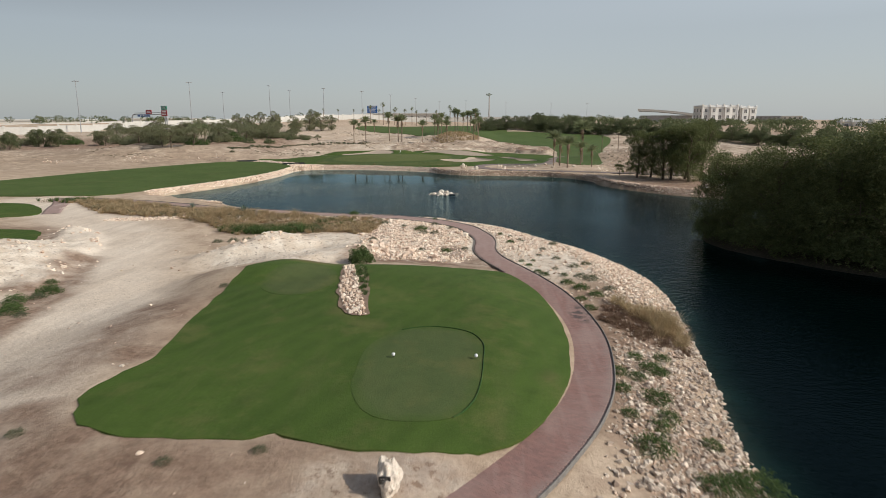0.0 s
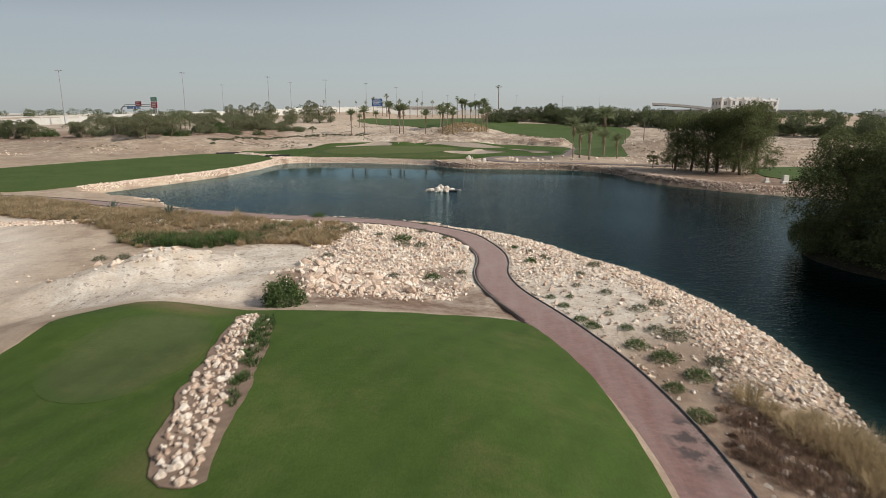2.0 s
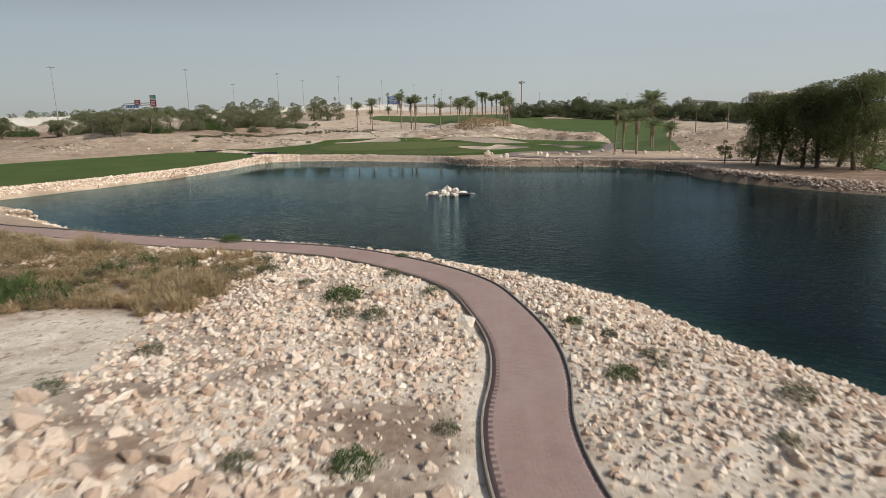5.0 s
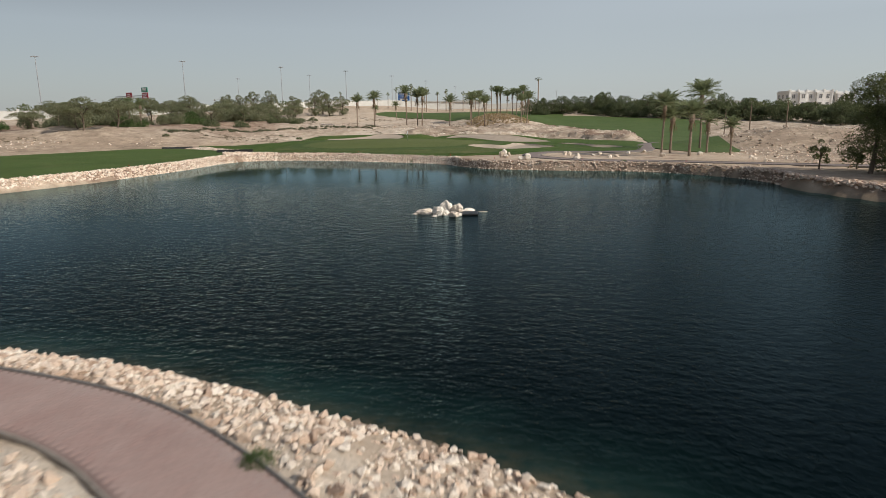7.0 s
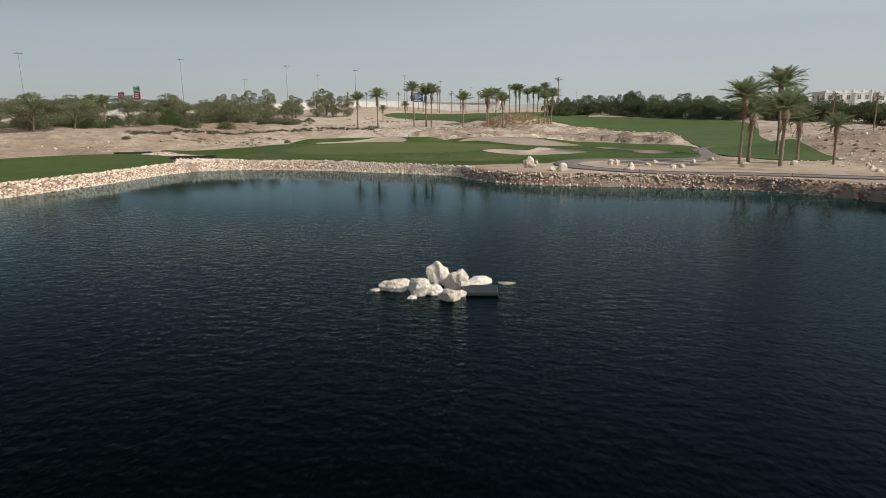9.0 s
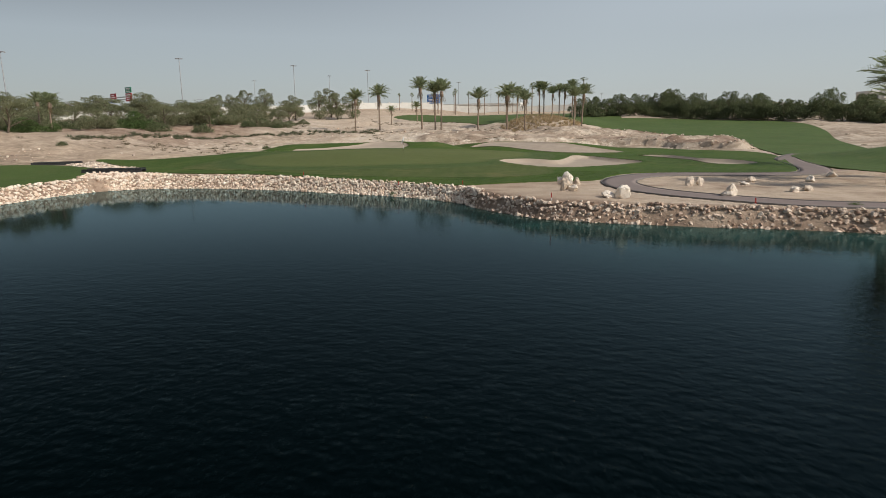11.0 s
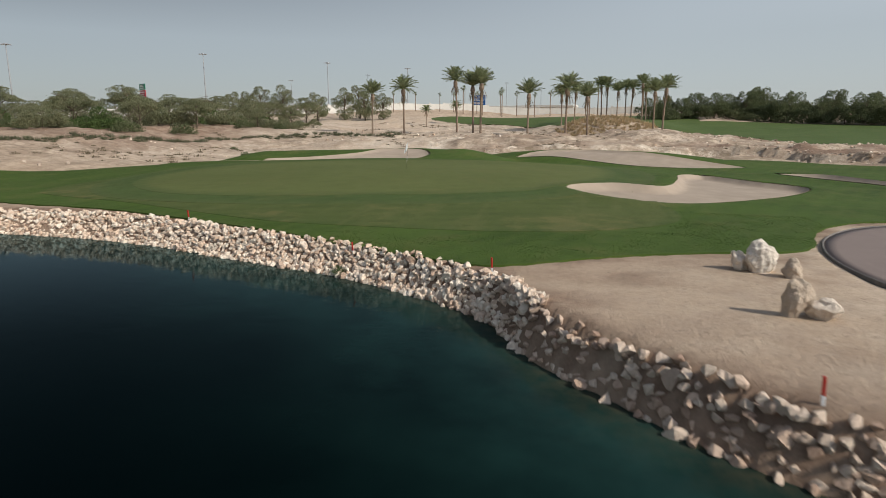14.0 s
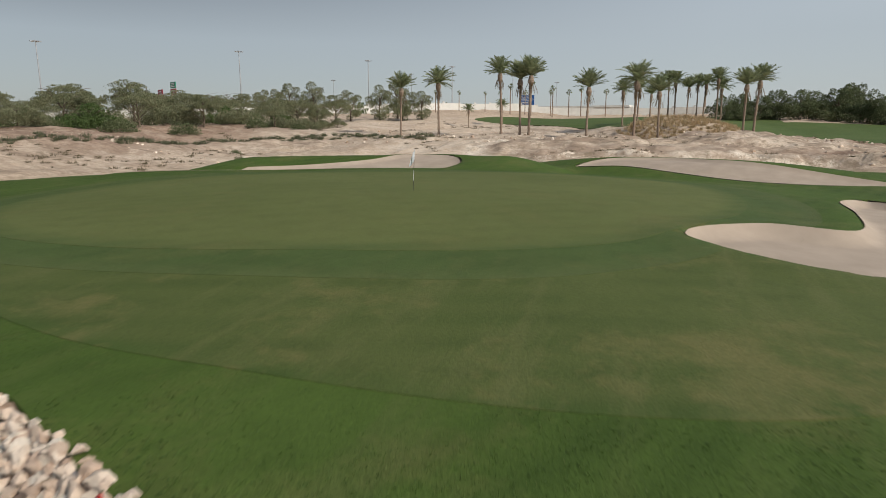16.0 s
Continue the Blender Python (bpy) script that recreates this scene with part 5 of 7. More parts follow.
def limbs(height, spread, rng, forks, base=0.18, lean=0.0, start=0.25):
    """A trunk with limbs that reach into the crown; gives tubes and the limb tips."""
    pieces, tips = [], []
    top = np.array([lean * height, 0.0, height * 0.75])
    trunk = np.array([[0, 0, -0.3], [0.03 * height * rng.normal(), 0.03 * height * rng.normal(), height * 0.3], top])
    line = rounded(trunk, False, height / 12)
    pieces.append(tube(line, np.linspace(base, base * 0.35, len(line)), 8))
    for k in range(forks):
        i = int(len(line) * rng.uniform(start, 0.8))
        a = k * 2.4 + rng.uniform(-0.4, 0.4)
        out = spread * rng.uniform(0.55, 0.95)
        end = line[i] + np.array([math.cos(a) * out, math.sin(a) * out, height * rng.uniform(0.15, 0.45)])
        end[2] = min(end[2], height * 0.86)
        mid = line[i] * 0.5 + end * 0.5 + np.array([0, 0, height * 0.05])
        limb = rounded([line[i], mid, end], False, height / 10)
        pieces.append(tube(limb, np.linspace(base * 0.5, base * 0.1, len(limb)), 6))
        tips.append(end)
        for _ in range(2):
            j = int(len(limb) * rng.uniform(0.4, 0.9))
            e2 = limb[j] + rng.normal(size=3) * np.array([0.25, 0.25, 0.12]) * spread + np.array([0, 0, 0.08 * height])
            e2[2] = min(e2[2], height * 0.9)
            tw = np.stack([limb[j], (limb[j] + e2) / 2 + rng.normal(size=3) * 0.05, e2])
            pieces.append(tube(tw, np.linspace(base * 0.2, base * 0.05, 3), 5))
            tips.append(e2)
    return join(pieces), np.array(tips)


def make_tree(name, label, category, seed, height, spread, style, leaf, clumps, per, size, bark=None, group=""):
    """A tree with a tapered trunk, limbs and a crown of many leaves."""
    rng = np.random.default_rng(seed)
    start = {"umbrella": 0.2, "round": 0.3, "skirt": 0.1, "bush": 0.02}[style]
    (tv, tf), tips = limbs(height, spread * 0.9, rng, 7 if style != "bush" else 5, 0.024 * height + 0.03, rng.uniform(-0.06, 0.06), start)
    tree = thing(name, label, category, group)
    part("trunk", tri_mesh("trunk", tv, tf, bark or BARK, None, True), None, tree)
    lobes = max(10, clumps // 4)
    c, r = np.zeros((lobes, 3)), np.zeros(lobes)
    for k in range(lobes):
        a = k * 2.39996 + rng.uniform(-0.5, 0.5)
        ragged = 1 + 0.20 * math.sin(3 * a + seed) + 0.14 * math.sin(5 * a + 2 * seed)
        u, q = rng.uniform(-1, 1), rng.uniform(0.5, 0.92)
        if style == "umbrella":
            q = math.sqrt(rng.uniform(0.02, 1))
            out, z, w = spread * 0.86 * q, 0.50 + 0.36 * (1 - q**2) * rng.uniform(0.45, 1.05) + 0.06 * math.sin(2 * a + seed), rng.uniform(0.16, 0.30)
        elif style == "round":
            out, z, w = spread * (1 - u * u) ** 0.35 * q, 0.47 + 0.43 * u, rng.uniform(0.22, 0.38)
        elif style == "skirt":
            out, z, w = spread * (1 - 0.6 * max(u, 0) ** 1.4) * q, 0.45 + 0.43 * u, rng.uniform(0.18, 0.34)
        else:
            out, z, w = spread * math.sqrt(1 - u * u) * q, 0.10 + 0.62 * abs(u), rng.uniform(0.2, 0.36)
        c[k], r[k] = (math.cos(a) * out * ragged, math.sin(a) * out * ragged, height * z), spread * w
    flat = {"umbrella": 0.34, "round": 0.8, "skirt": 1.05, "bush": 0.7}[style]
    n = clumps * per
    own = rng.choice(lobes, n, p=r**2 / np.sum(r**2))
    way = rng.normal(size=(n, 3)) + np.array([0, 0, 0.35])
    way /= np.linalg.norm(way, axis=1)[:, None]
    deep = rng.uniform(0, 1, n)
    pts = c[own] + way * (r[own] * (0.55 + 0.5 * deep**0.5) * (1 + 0.12 * np.sin(way[:, 0] * 9 + own) * np.cos(way[:, 1] * 8)))[:, None] * np.array([1, 1, flat])
    inner = rng.normal(size=(n // 8, 3)) * np.array([spread * 0.36, spread * 0.36, height * 0.13]) + np.array([0, 0, height * (0.45 if style != "bush" else 0.25)])
    pts = np.concatenate([pts, inner])
    pts = pts[pts[:, 2] > 0.04]
    v, f = leaf_cards(pts, 0, size, rng)
    part("crown", tri_mesh("crown", v, f, leaf), None, tree)
    return tree


def plant(makers, places, sink=0.05):
    """Sets the first of each maker out and copies it to the other places: (kind, x, y, scale)."""
    first = {}
    rng = np.random.default_rng(len(places) + 5)
    for kind, x, y, s in places:
        m = pose(x, y, max(at_ground(x, y), -0.1) - sink, 0, 0, rng.uniform(0, 360)) @ Matrix.Diagonal((s, s, s * rng.uniform(0.92, 1.08), 1))
        if kind not in first:
            first[kind] = makers[kind]()
            first[kind].matrix_basis = m
        else:
            o = first[kind]
            keep = o.scale.copy()
            o.scale = (1, 1, 1)
            copy_thing(o, m)
            o.scale = keep


ACACIA = "grey-green acacia with a spreading feathery crown on the sand"
acacias = {
    k: (lambda k=k: make_tree("acacia_tree", ACACIA, "tree", 300 + k, 8.0, (5.2, 4.6, 5.6)[k], "umbrella", ACACIA_LEAF, 150, 62, 0.115, None, "acacias on the sand hill")) for k in range(3)
}
plant(acacias, [(0, -103.2, 209.5, 1.05), (1, -109, 215, 0.9), (2, -97.5, 214, 1.0), (0, -116, 221, 1.0), (2, -126, 229, 1.1), (1, -112, 238, 1.05), (0, -101, 244, 1.0), (2, -92, 250, 0.85), (1, -86, 258, 0.75),
                (2, -96, 266, 1.0), (0, -106, 262, 1.1), (1, -119, 260, 1.15), (2, -131, 250, 1.1), (0, -80, 270, 0.6), (1, -121, 284, 1.2), (2, -108, 288, 1.1), (0, -97, 293, 1.05), (1, -87, 296, 0.8),
                (2, -141, 268, 1.1), (0, -134, 298, 1.2), (1, -150, 288, 1.2), (2, -78, 284, 0.5), (0, -70, 276, 0.4), (1, -163, 276, 1.1), (2, -150, 246, 0.9), (1, -163, 236, 1.05), (0, -185, 254, 0.95),
                (1, -176, 227, 0.9), (2, -155, 272, 0.95), (0, -90, 310, 1.0), (2, -103, 312, 1.1), (1, -118, 308, 1.2)])

thicket = {k: (lambda k=k: make_tree("acacia_thicket", "low spreading acacia thicket filling in under the taller crowns", "bush", 320 + k, 3.4, 4.4, "bush", (ACACIA_LEAF, SHRUB_LEAF)[k], 90, 70, 0.13, None, "acacia thickets on the sand hill")) for k in range(2)}
plant(thicket, [(int(k % 4 == 0), x, y, s * 1.25) for k, (x, y, s) in enumerate(((-100, 221, 0.75), (-106, 228, 0.9), (-94, 231, 0.75), (-113, 232, 1.0), (-120, 243, 1.1), (-104, 252, 1.1), (-92, 258, 0.95), (-84, 265, 0.8), (-98, 278, 1.1), (-110, 272, 1.2), (-76, 275, 0.6),
                                                                    (-128, 262, 1.2), (-88, 284, 0.9), (-124, 236, 1.1), (-140, 255, 1.2), (-152, 262, 1.2), (-168, 250, 1.0), (-180, 240, 0.9), (-114, 222, 0.8), (-134, 240, 1.0), (-96, 244, 0.9), (-82, 276, 0.7)))])

OLIVE = "tall olive-green tree with a dense rounded crown"
olive_trees = {
    k: (lambda k=k: make_tree("tree", OLIVE, "tree", 330 + k, 9.0, 3.4, "round", ACACIA_LEAF, 80, 80, 0.14, None, "trees behind the acacias")) for k in range(2)
}
plant(olive_trees, [(0, -114, 325, 1.3), (1, -107, 327, 1.2), (0, -98, 332, 1.0), (1, -91, 337, 1.1), (0, -86, 342, 1.1), (1, -81, 345, 1.0), (0, -94, 356, 1.25), (1, -122, 330, 1.1), (0, -131, 335, 1.1)])

DARK = "dark green tree in the belt beyond the fairway"
belt_trees = {
    k: (lambda k=k: make_tree("tree", DARK, "tree", 350 + k, 8.5, (4.8, 4.2)[k], "skirt", BELT_LEAF, 100, 70, 0.17, None, "tree belt beyond the fairway")) for k in range(2)
}
BELT = ((2, 356, 0.75), (12, 362, 0.85), (22, 366, 1.0), (31, 366, 1.15), (40, 361, 1.0), (49, 356, 0.9), (58, 350, 1.0), (67, 345, 0.85), (76, 339, 0.95), (85, 334, 0.9),
                                                                 (94, 328, 1.0), (103, 321, 0.9), (112, 314, 1.0), (121, 306, 0.9), (130, 297, 1.0), (139, 287, 0.95), (146, 274, 1.0), (150, 260, 0.9),
                                                                 (148, 244, 0.9), (140, 230, 0.8), (128, 219, 0.85), (114, 210, 0.7), (-170, 219.5, 0.75), (-171, 236, 0.8), (-163.5, 236, 0.85), (-155.5, 251, 0.7), (8, 372, 0.9), (36, 374, 1.2), (64, 362, 1.0), (92, 346, 1.0), (120, 326, 1.0))
plant(belt_trees, [(k % 2, x, y, s) for k, (x, y, s) in enumerate(BELT)] + [(k % 2, x + 4.5, y + 6, s * (1.05 + 0.15 * math.sin(k * 1.7))) for k, (x, y, s) in enumerate(BELT[:22])])

hedge = {0: lambda: make_tree("belt_bush", "dark thick bush filling the tree belt", "bush", 356, 4.4, 4.6, "bush", BELT_LEAF, 80, 70, 0.17, None, "bushes of the tree belt")}
plant(hedge, [(0, x, y, s * 1.3) for x, y, s in ((7, 358, 0.8), (17, 363, 0.9), (26, 365, 1.0), (36, 364, 1.1), (45, 358, 1.0), (54, 352, 1.0), (62, 347, 1.0), (72, 341, 0.9), (81, 336, 1.0), (90, 331, 1.0), (99, 324, 1.0), (108, 317, 1.0), (117, 309, 1.0), (126, 301, 1.0),
                                           (135, 291, 1.0), (143, 280, 1.0), (148, 266, 1.0), (149, 252, 1.0), (144, 236, 0.9), (134, 224, 0.9), (121, 214, 0.8))])

MID = "dark green shade tree on the far bank with bare stems"
mid_trees = {k: (lambda k=k: make_tree("shade_tree", MID, "tree", 370 + k, 15.0, (4.8, 5.4)[k], "round", DARK_LEAF, 200, 100, 0.125, None, "shade trees on the far bank")) for k in range(2)}
plant(mid_trees, [(0, 39.8, 146.5, 0.68), (1, 43, 147.0, 0.74), (0, 46.2, 142.2, 0.85), (1, 48.6, 137.5, 0.88), (0, 52, 140.5, 0.84), (1, 44.6, 143.0, 0.74), (0, 49.5, 143.5, 0.8)])

BIG = "large dark tree with drooping dense foliage at the water's edge"
big_trees = {k: (lambda k=k: make_tree("lakeside_tree", BIG, "tree", 380 + k, 13.0, (5.8, 6.6)[k], "skirt", DARK_LEAF, 400, 125, 0.115, None, "lakeside trees")) for k in range(2)}
plant(big_trees, [(0, 34.4, 77.5, 0.74), (1, 37.0, 71.5, 0.86), (0, 40.8, 68, 0.98), (1, 45.0, 64, 1.08), (0, 49.5, 57.5, 0.84), (1, 53.5, 53, 0.86), (0, 42, 77, 0.66), (1, 49, 69.5, 0.9), (0, 54, 62, 0.8), (0, 58, 46, 0.84)])

overhang = {0: lambda: make_tree("waterside_bush", "dark bush hanging over the water under the lakeside trees", "bush", 390, 3.6, 2.6, "bush", DARK_LEAF, 60, 100, 0.10, None, "bushes along the shaded bank")}
plant(overhang, [(0, x - 1.1, y - 0.8, s * 1.1) for x, y, s in ((34.5, 80.8, 0.85), (33.8, 77.5, 0.9), (34.5, 74.5, 0.95), (35.9, 71.9, 1.0), (38.1, 68.7, 1.0), (40.3, 65.9, 1.05), (43.1, 63.1, 1.0), (46.1, 60.3, 1.05), (49.1, 57.5, 1.05), (51.9, 54.3, 1.1), (36.5, 84.3, 0.8), (55.3, 49.9, 1.1))], 0.3)

sapling = {0: lambda: make_tree("sapling", "thin young tree on the dark bank", "tree", 395, 3.4, 1.2, "round", DARK_LEAF, 24, 40, 0.11)}
plant(sapling, [(0, 37.2, 152.5, 1.0), (0, 40.8, 151.5, 1.1)])

# ---- palms ----


def frond(length, droop, rng, dead=False):
    """One feather leaf along +x: a stalk and two rows of leaflets."""
    n = 9
    s = np.linspace(0, 1, n)
    line = np.stack([length * (s - 0.12 * s**2 * droop), 0.04 * length * np.sin(s * 3) * rng.normal(), length * (0.10 * s - 0.55 * droop * s**2.2)], -1)
    pieces = [tube(line, np.linspace(0.035, 0.006, n), 4)]
    m = 21
    t = np.linspace(0.14, 1.0, m)
    root = np.stack([np.interp(t, s, line[:, k]) for k in range(3)], -1)
    ln = 0.26 * length * np.sin(np.pi * np.clip(t, 0.06, 0.97)) ** 0.55 * (0.55 if dead else 1)
    for side in (-1, 1):
        d = np.stack([0.62 + 0 * t, side * 0.72 + 0 * t, 0.25 - 0.3 * t + rng.normal(0, 0.12, m)], -1)
        d /= np.linalg.norm(d, axis=1)[:, None]
        w = np.array([0.024 * length / 2.5 * 1.6, 0, 0.012])
        tip = root + d * ln[:, None] - np.array([0, 0, 0.10]) * ln[:, None]
        v = np.stack([root - w, root + w, tip + w * 0.3, tip - w * 0.3], 1).reshape(-1, 3)
        pieces.append((v, np.arange(m * 4).reshape(m, 4)))
    return join(pieces)


def make_palm(seed, height, crown, lean, upright=0.5, label="", group="", fronds=44, name="date_palm"):
    """A date palm: ringed trunk, swollen boot under the crown, arching feather leaves."""
    rng = np.random.default_rng(seed)
    palm = thing(name, label, "palm", group)
    top = np.array([lean * height, 0.3 * lean * height, height])
    line = rounded([np.array([0, 0, -0.3]), np.array([lean * height * 0.25, 0, height * 0.45]), top], False, height / 40)
    k = np.linspace(0, 1, len(line))
    rad = 0.185 - 0.04 * k + 0.10 * np.exp(-k * 14) + 0.014 * np.sign(np.sin(k * height * 9))
    tv, tf = tube(line, rad, 10)
    part("trunk", tri_mesh("trunk", tv, tf, PALM_BARK), None, palm)
    b = np.linspace(0, 1, 9)
    boot = np.stack([top[0] + 0 * b, top[1] + 0 * b, height - 1.1 + 1.3 * b], -1)
    bv, bf = tube(boot, 0.19 + 0.20 * np.sin(np.pi * np.clip(b * 0.95, 0, 1)) ** 0.8 + 0.02 * rng.normal(size=9), 10)
    part("boot", tri_mesh("boot", bv, bf, PALM_BARK), None, palm, "rough brown leaf bases")
    live, dead = [], []
    for i in range(fronds):
        k = (i + 0.5) / fronds
        up = math.radians(84 - (112 - 46 * upright) * k**1.1 + rng.normal(0, 5))
        v, f = frond(crown * rng.uniform(0.85, 1.1) * (0.8 + 0.2 * math.sin(math.pi * k)), rng.uniform(0.75, 1.1) * (1 - 0.6 * upright), rng)
        m = Matrix.Rotation(i * 2.39996 + rng.normal(0, 0.15), 3, "Z") @ Matrix.Rotation(-up, 3, "Y") @ Matrix.Rotation(rng.normal(0, 0.25), 3, "X")
        live.append((v @ np.array(m).T + top + np.array([0, 0, 0.15]), f))
    for i in range(7):
        v, f = frond(crown * 0.7, 0.5, rng, True)
        m = Matrix.Rotation(i * 0.9 + rng.normal(0, 0.3), 3, "Z") @ Matrix.Rotation(math.radians(rng.uniform(50, 75)), 3, "Y")
        dead.append((v @ np.array(m).T + top - np.array([0, 0, 0.35]), f))
    part("crown", tri_mesh("crown", *join(live), PALM_LEAF), None, palm)
    part("dead_fronds", tri_mesh("dead_fronds", *join(dead), PALM_DEAD), None, palm, "hanging dry brown fronds")
    return palm


def put_palm(palm, x, y, s, turn, first):
    m = pose(x, y, at_ground(x, y) - 0.05, 0, 0, turn) @ Matrix.Scale(s, 4)
    if first:
        palm.matrix_basis = m
        return palm
    keep = palm.scale.copy()
    palm.scale = (1, 1, 1)
    new_palm = copy_thing(palm, m)
    palm.scale = keep
    return new_palm


GROUP = "date palms behind the green"
kinds = [make_palm(500, 7.6, 3.0, 0.02, 0.9, "date palm with an upswept crown on the sand", GROUP), make_palm(501, 7.8, 3.1, -0.03, 0.4, "date palm with a full arching crown on the sand", GROUP),
         make_palm(502, 8.8, 2.9, 0.035, 0.7, "tall slim date palm on the sand slope", GROUP)]
spots = [(0, -50.5, 262, 0.96), (1, -46.9, 269.5, 1.08), (2, -37.3, 274, 1.13), (0, -32.4, 267.1, 1.12), (0, -30.7, 265.9, 1.15), (0, -21.8, 264.3, 1.0), (1, -15.2, 265.4, 1.12), (0, -12.2, 279, 1.05),
         (0, -0.2, 273.3, 0.95), (2, 1.6, 277, 1.03), (1, -21.2, 322, 1.05), (1, -18.0, 324, 1.08), (2, -11.5, 337, 1.06), (1, -10.0, 335, 1.15), (0, -7.2, 333, 1.0), (2, -5.0, 336, 0.98), (1, -3.4, 337, 1.08),
         (2, -0.6, 333, 1.1), (1, 0.4, 334, 1.0), (0, -15.5, 330, 0.85)]
seen = set()
for i, (k, x, y, s) in enumerate(spots):
    put_palm(kinds[k], x, y, s, i * 77, k not in seen)
    seen.add(k)

BANK = "date palms on the lake bank"
kinds = [make_palm(520, 8.6, 3.4, 0.03, 0.5, "date palm with a broad dense crown by the lake", BANK, 52), make_palm(521, 5.2, 2.6, -0.02, 0.6, "short young date palm by the lake", BANK, 44)]
seen = set()
for i, (k, x, y, s) in enumerate(((0, 24.2, 178, 0.9), (1, 26.4, 182, 1.15), (0, 35.3, 198.5, 1.16), (1, 27.7, 174.6, 1.2), (1, 32.5, 183, 0.95), (1, 34.9, 178.4, 0.85))):
    put_palm(kinds[k], x, y, s, 40 + i * 63, k not in seen)
    seen.add(k)
lone = make_palm(530, 5.5, 2.6, 0.04, 0.35, "grey-green date palm with drooping fronds among acacias", "date palms by the acacias", 40)
for i, (x, y, s) in enumerate(((-97.5, 223.5, 1.0), (-102, 225.5, 0.95), (-58, 352, 1.0), (-64, 338, 0.9))):
    put_palm(lone, x, y, s, i * 91, i == 0)


def make_fan_palm(seed, height, label, group):
    """A slim fan palm with a round head."""
    rng = np.random.default_rng(seed)
    palm = thing("fan_palm", label, "palm", group)
    line = np.stack([0 * np.arange(12.0), 0 * np.arange(12.0), np.linspace(-0.3, height, 12)], -1)
    part("trunk", tri_mesh("trunk", *tube(line, np.linspace(0.26, 0.16, 12), 8), PALM_BARK), None, palm)
    quads = []
    for i in range(40):
        u = rng.normal(size=3)
        u[2] = u[2] * 0.7 + 0.15
        u /= np.linalg.norm(u)
        side = np.cross(u, [0.1, 0.2, 1])
        side /= np.linalg.norm(side)
        root = np.array([0, 0, height])
        for a in np.linspace(-0.75, 0.75, 7):
            d = u * math.cos(a) + side * math.sin(a)
            p0, p1 = root + u * 0.75, root + u * 0.75 + d * 0.75 - np.array([0, 0, 0.16])
            w = np.cross(d, [0.2, 0.1, 1])
            w = w / np.linalg.norm(w) * 0.06
            quads.append((np.array([p0 - w, p0 + w, p1 + w * 0.4, p1 - w * 0.4]), np.array([[0, 1, 2, 3]])))
        st = np.cross(u, side) * 0.02
        quads.append((np.array([root - st, root + st, root + u * 0.8 + st, root + u * 0.8 - st]), np.array([[0, 1, 2, 3]])))
    part("crown", tri_mesh("crown", *join(quads), PALM_LEAF), None, palm)
    return palm


fan = make_fan_palm(540, 11.0, "slim fan palm near the white boundary wall", "fan palms by the boundary wall")
for i, (x, y, s) in enumerate(((-73, 420, 1.0), (-68, 425, 0.8), (-64, 418, 1.2), (-58, 428, 0.9), (-55, 416, 1.0), (-50, 424, 0.9), (-46, 430, 1.0), (-42, 422, 0.85), (-36, 428, 0.9), (-80, 430, 0.75),
                                (-86, 428, 0.7), (-18, 400, 1.1), (-15, 403, 1.0), (-30, 440, 0.8), (44, 214, 0.5), (50, 217, 0.55), (60, 224, 0.6), (-95, 420, 0.7), (-104, 416, 0.75))):
    m = pose(x, y, at_ground(x, y), 0, 0, i * 50) @ Matrix.Scale(s, 4)
    if i == 0:
        fan.matrix_basis = m
    else:
        copy_thing(fan, m)

# ---- low plants ----


def make_shrub(seed, name, label, category, leaf, width, height, count, size, group=""):
    rng = np.random.default_rng(seed)
    u = rng.normal(size=(count, 3))
    u /= np.linalg.norm(u, axis=1)[:, None]
    rad = rng.uniform(0.2, 1.0, count) ** 0.45
    lump = 1 + 0.25 * np.sin(u[:, 0] * 7 + seed) * np.cos(u[:, 1] * 6)
    p = np.stack([u[:, 0] * width / 2 * rad * lump, u[:, 1] * width / 2 * rad * lump, np.abs(u[:, 2]) * height * rad * lump + 0.02], -1)
    v, f = leaf_cards(p, 0, size, rng, 0.45)
    return tagged(part(name, tri_mesh(name, v, f, leaf)), label, category, group)


def spread_shrubs(first, places):
    rng = np.random.default_rng(len(places))
    for i, (x, y, s) in enumerate(places):
        m = pose(x, y, at_ground(x, y) + 0.02, 0, 0, rng.uniform(0, 360)) @ Matrix.Diagonal((s, s, s, 1))
        if i == 0:
            first.matrix_basis = m
        else:
            keep = first.scale.copy()
            first.scale = (1, 1, 1)
            copy_thing(first, m)
            first.scale = keep


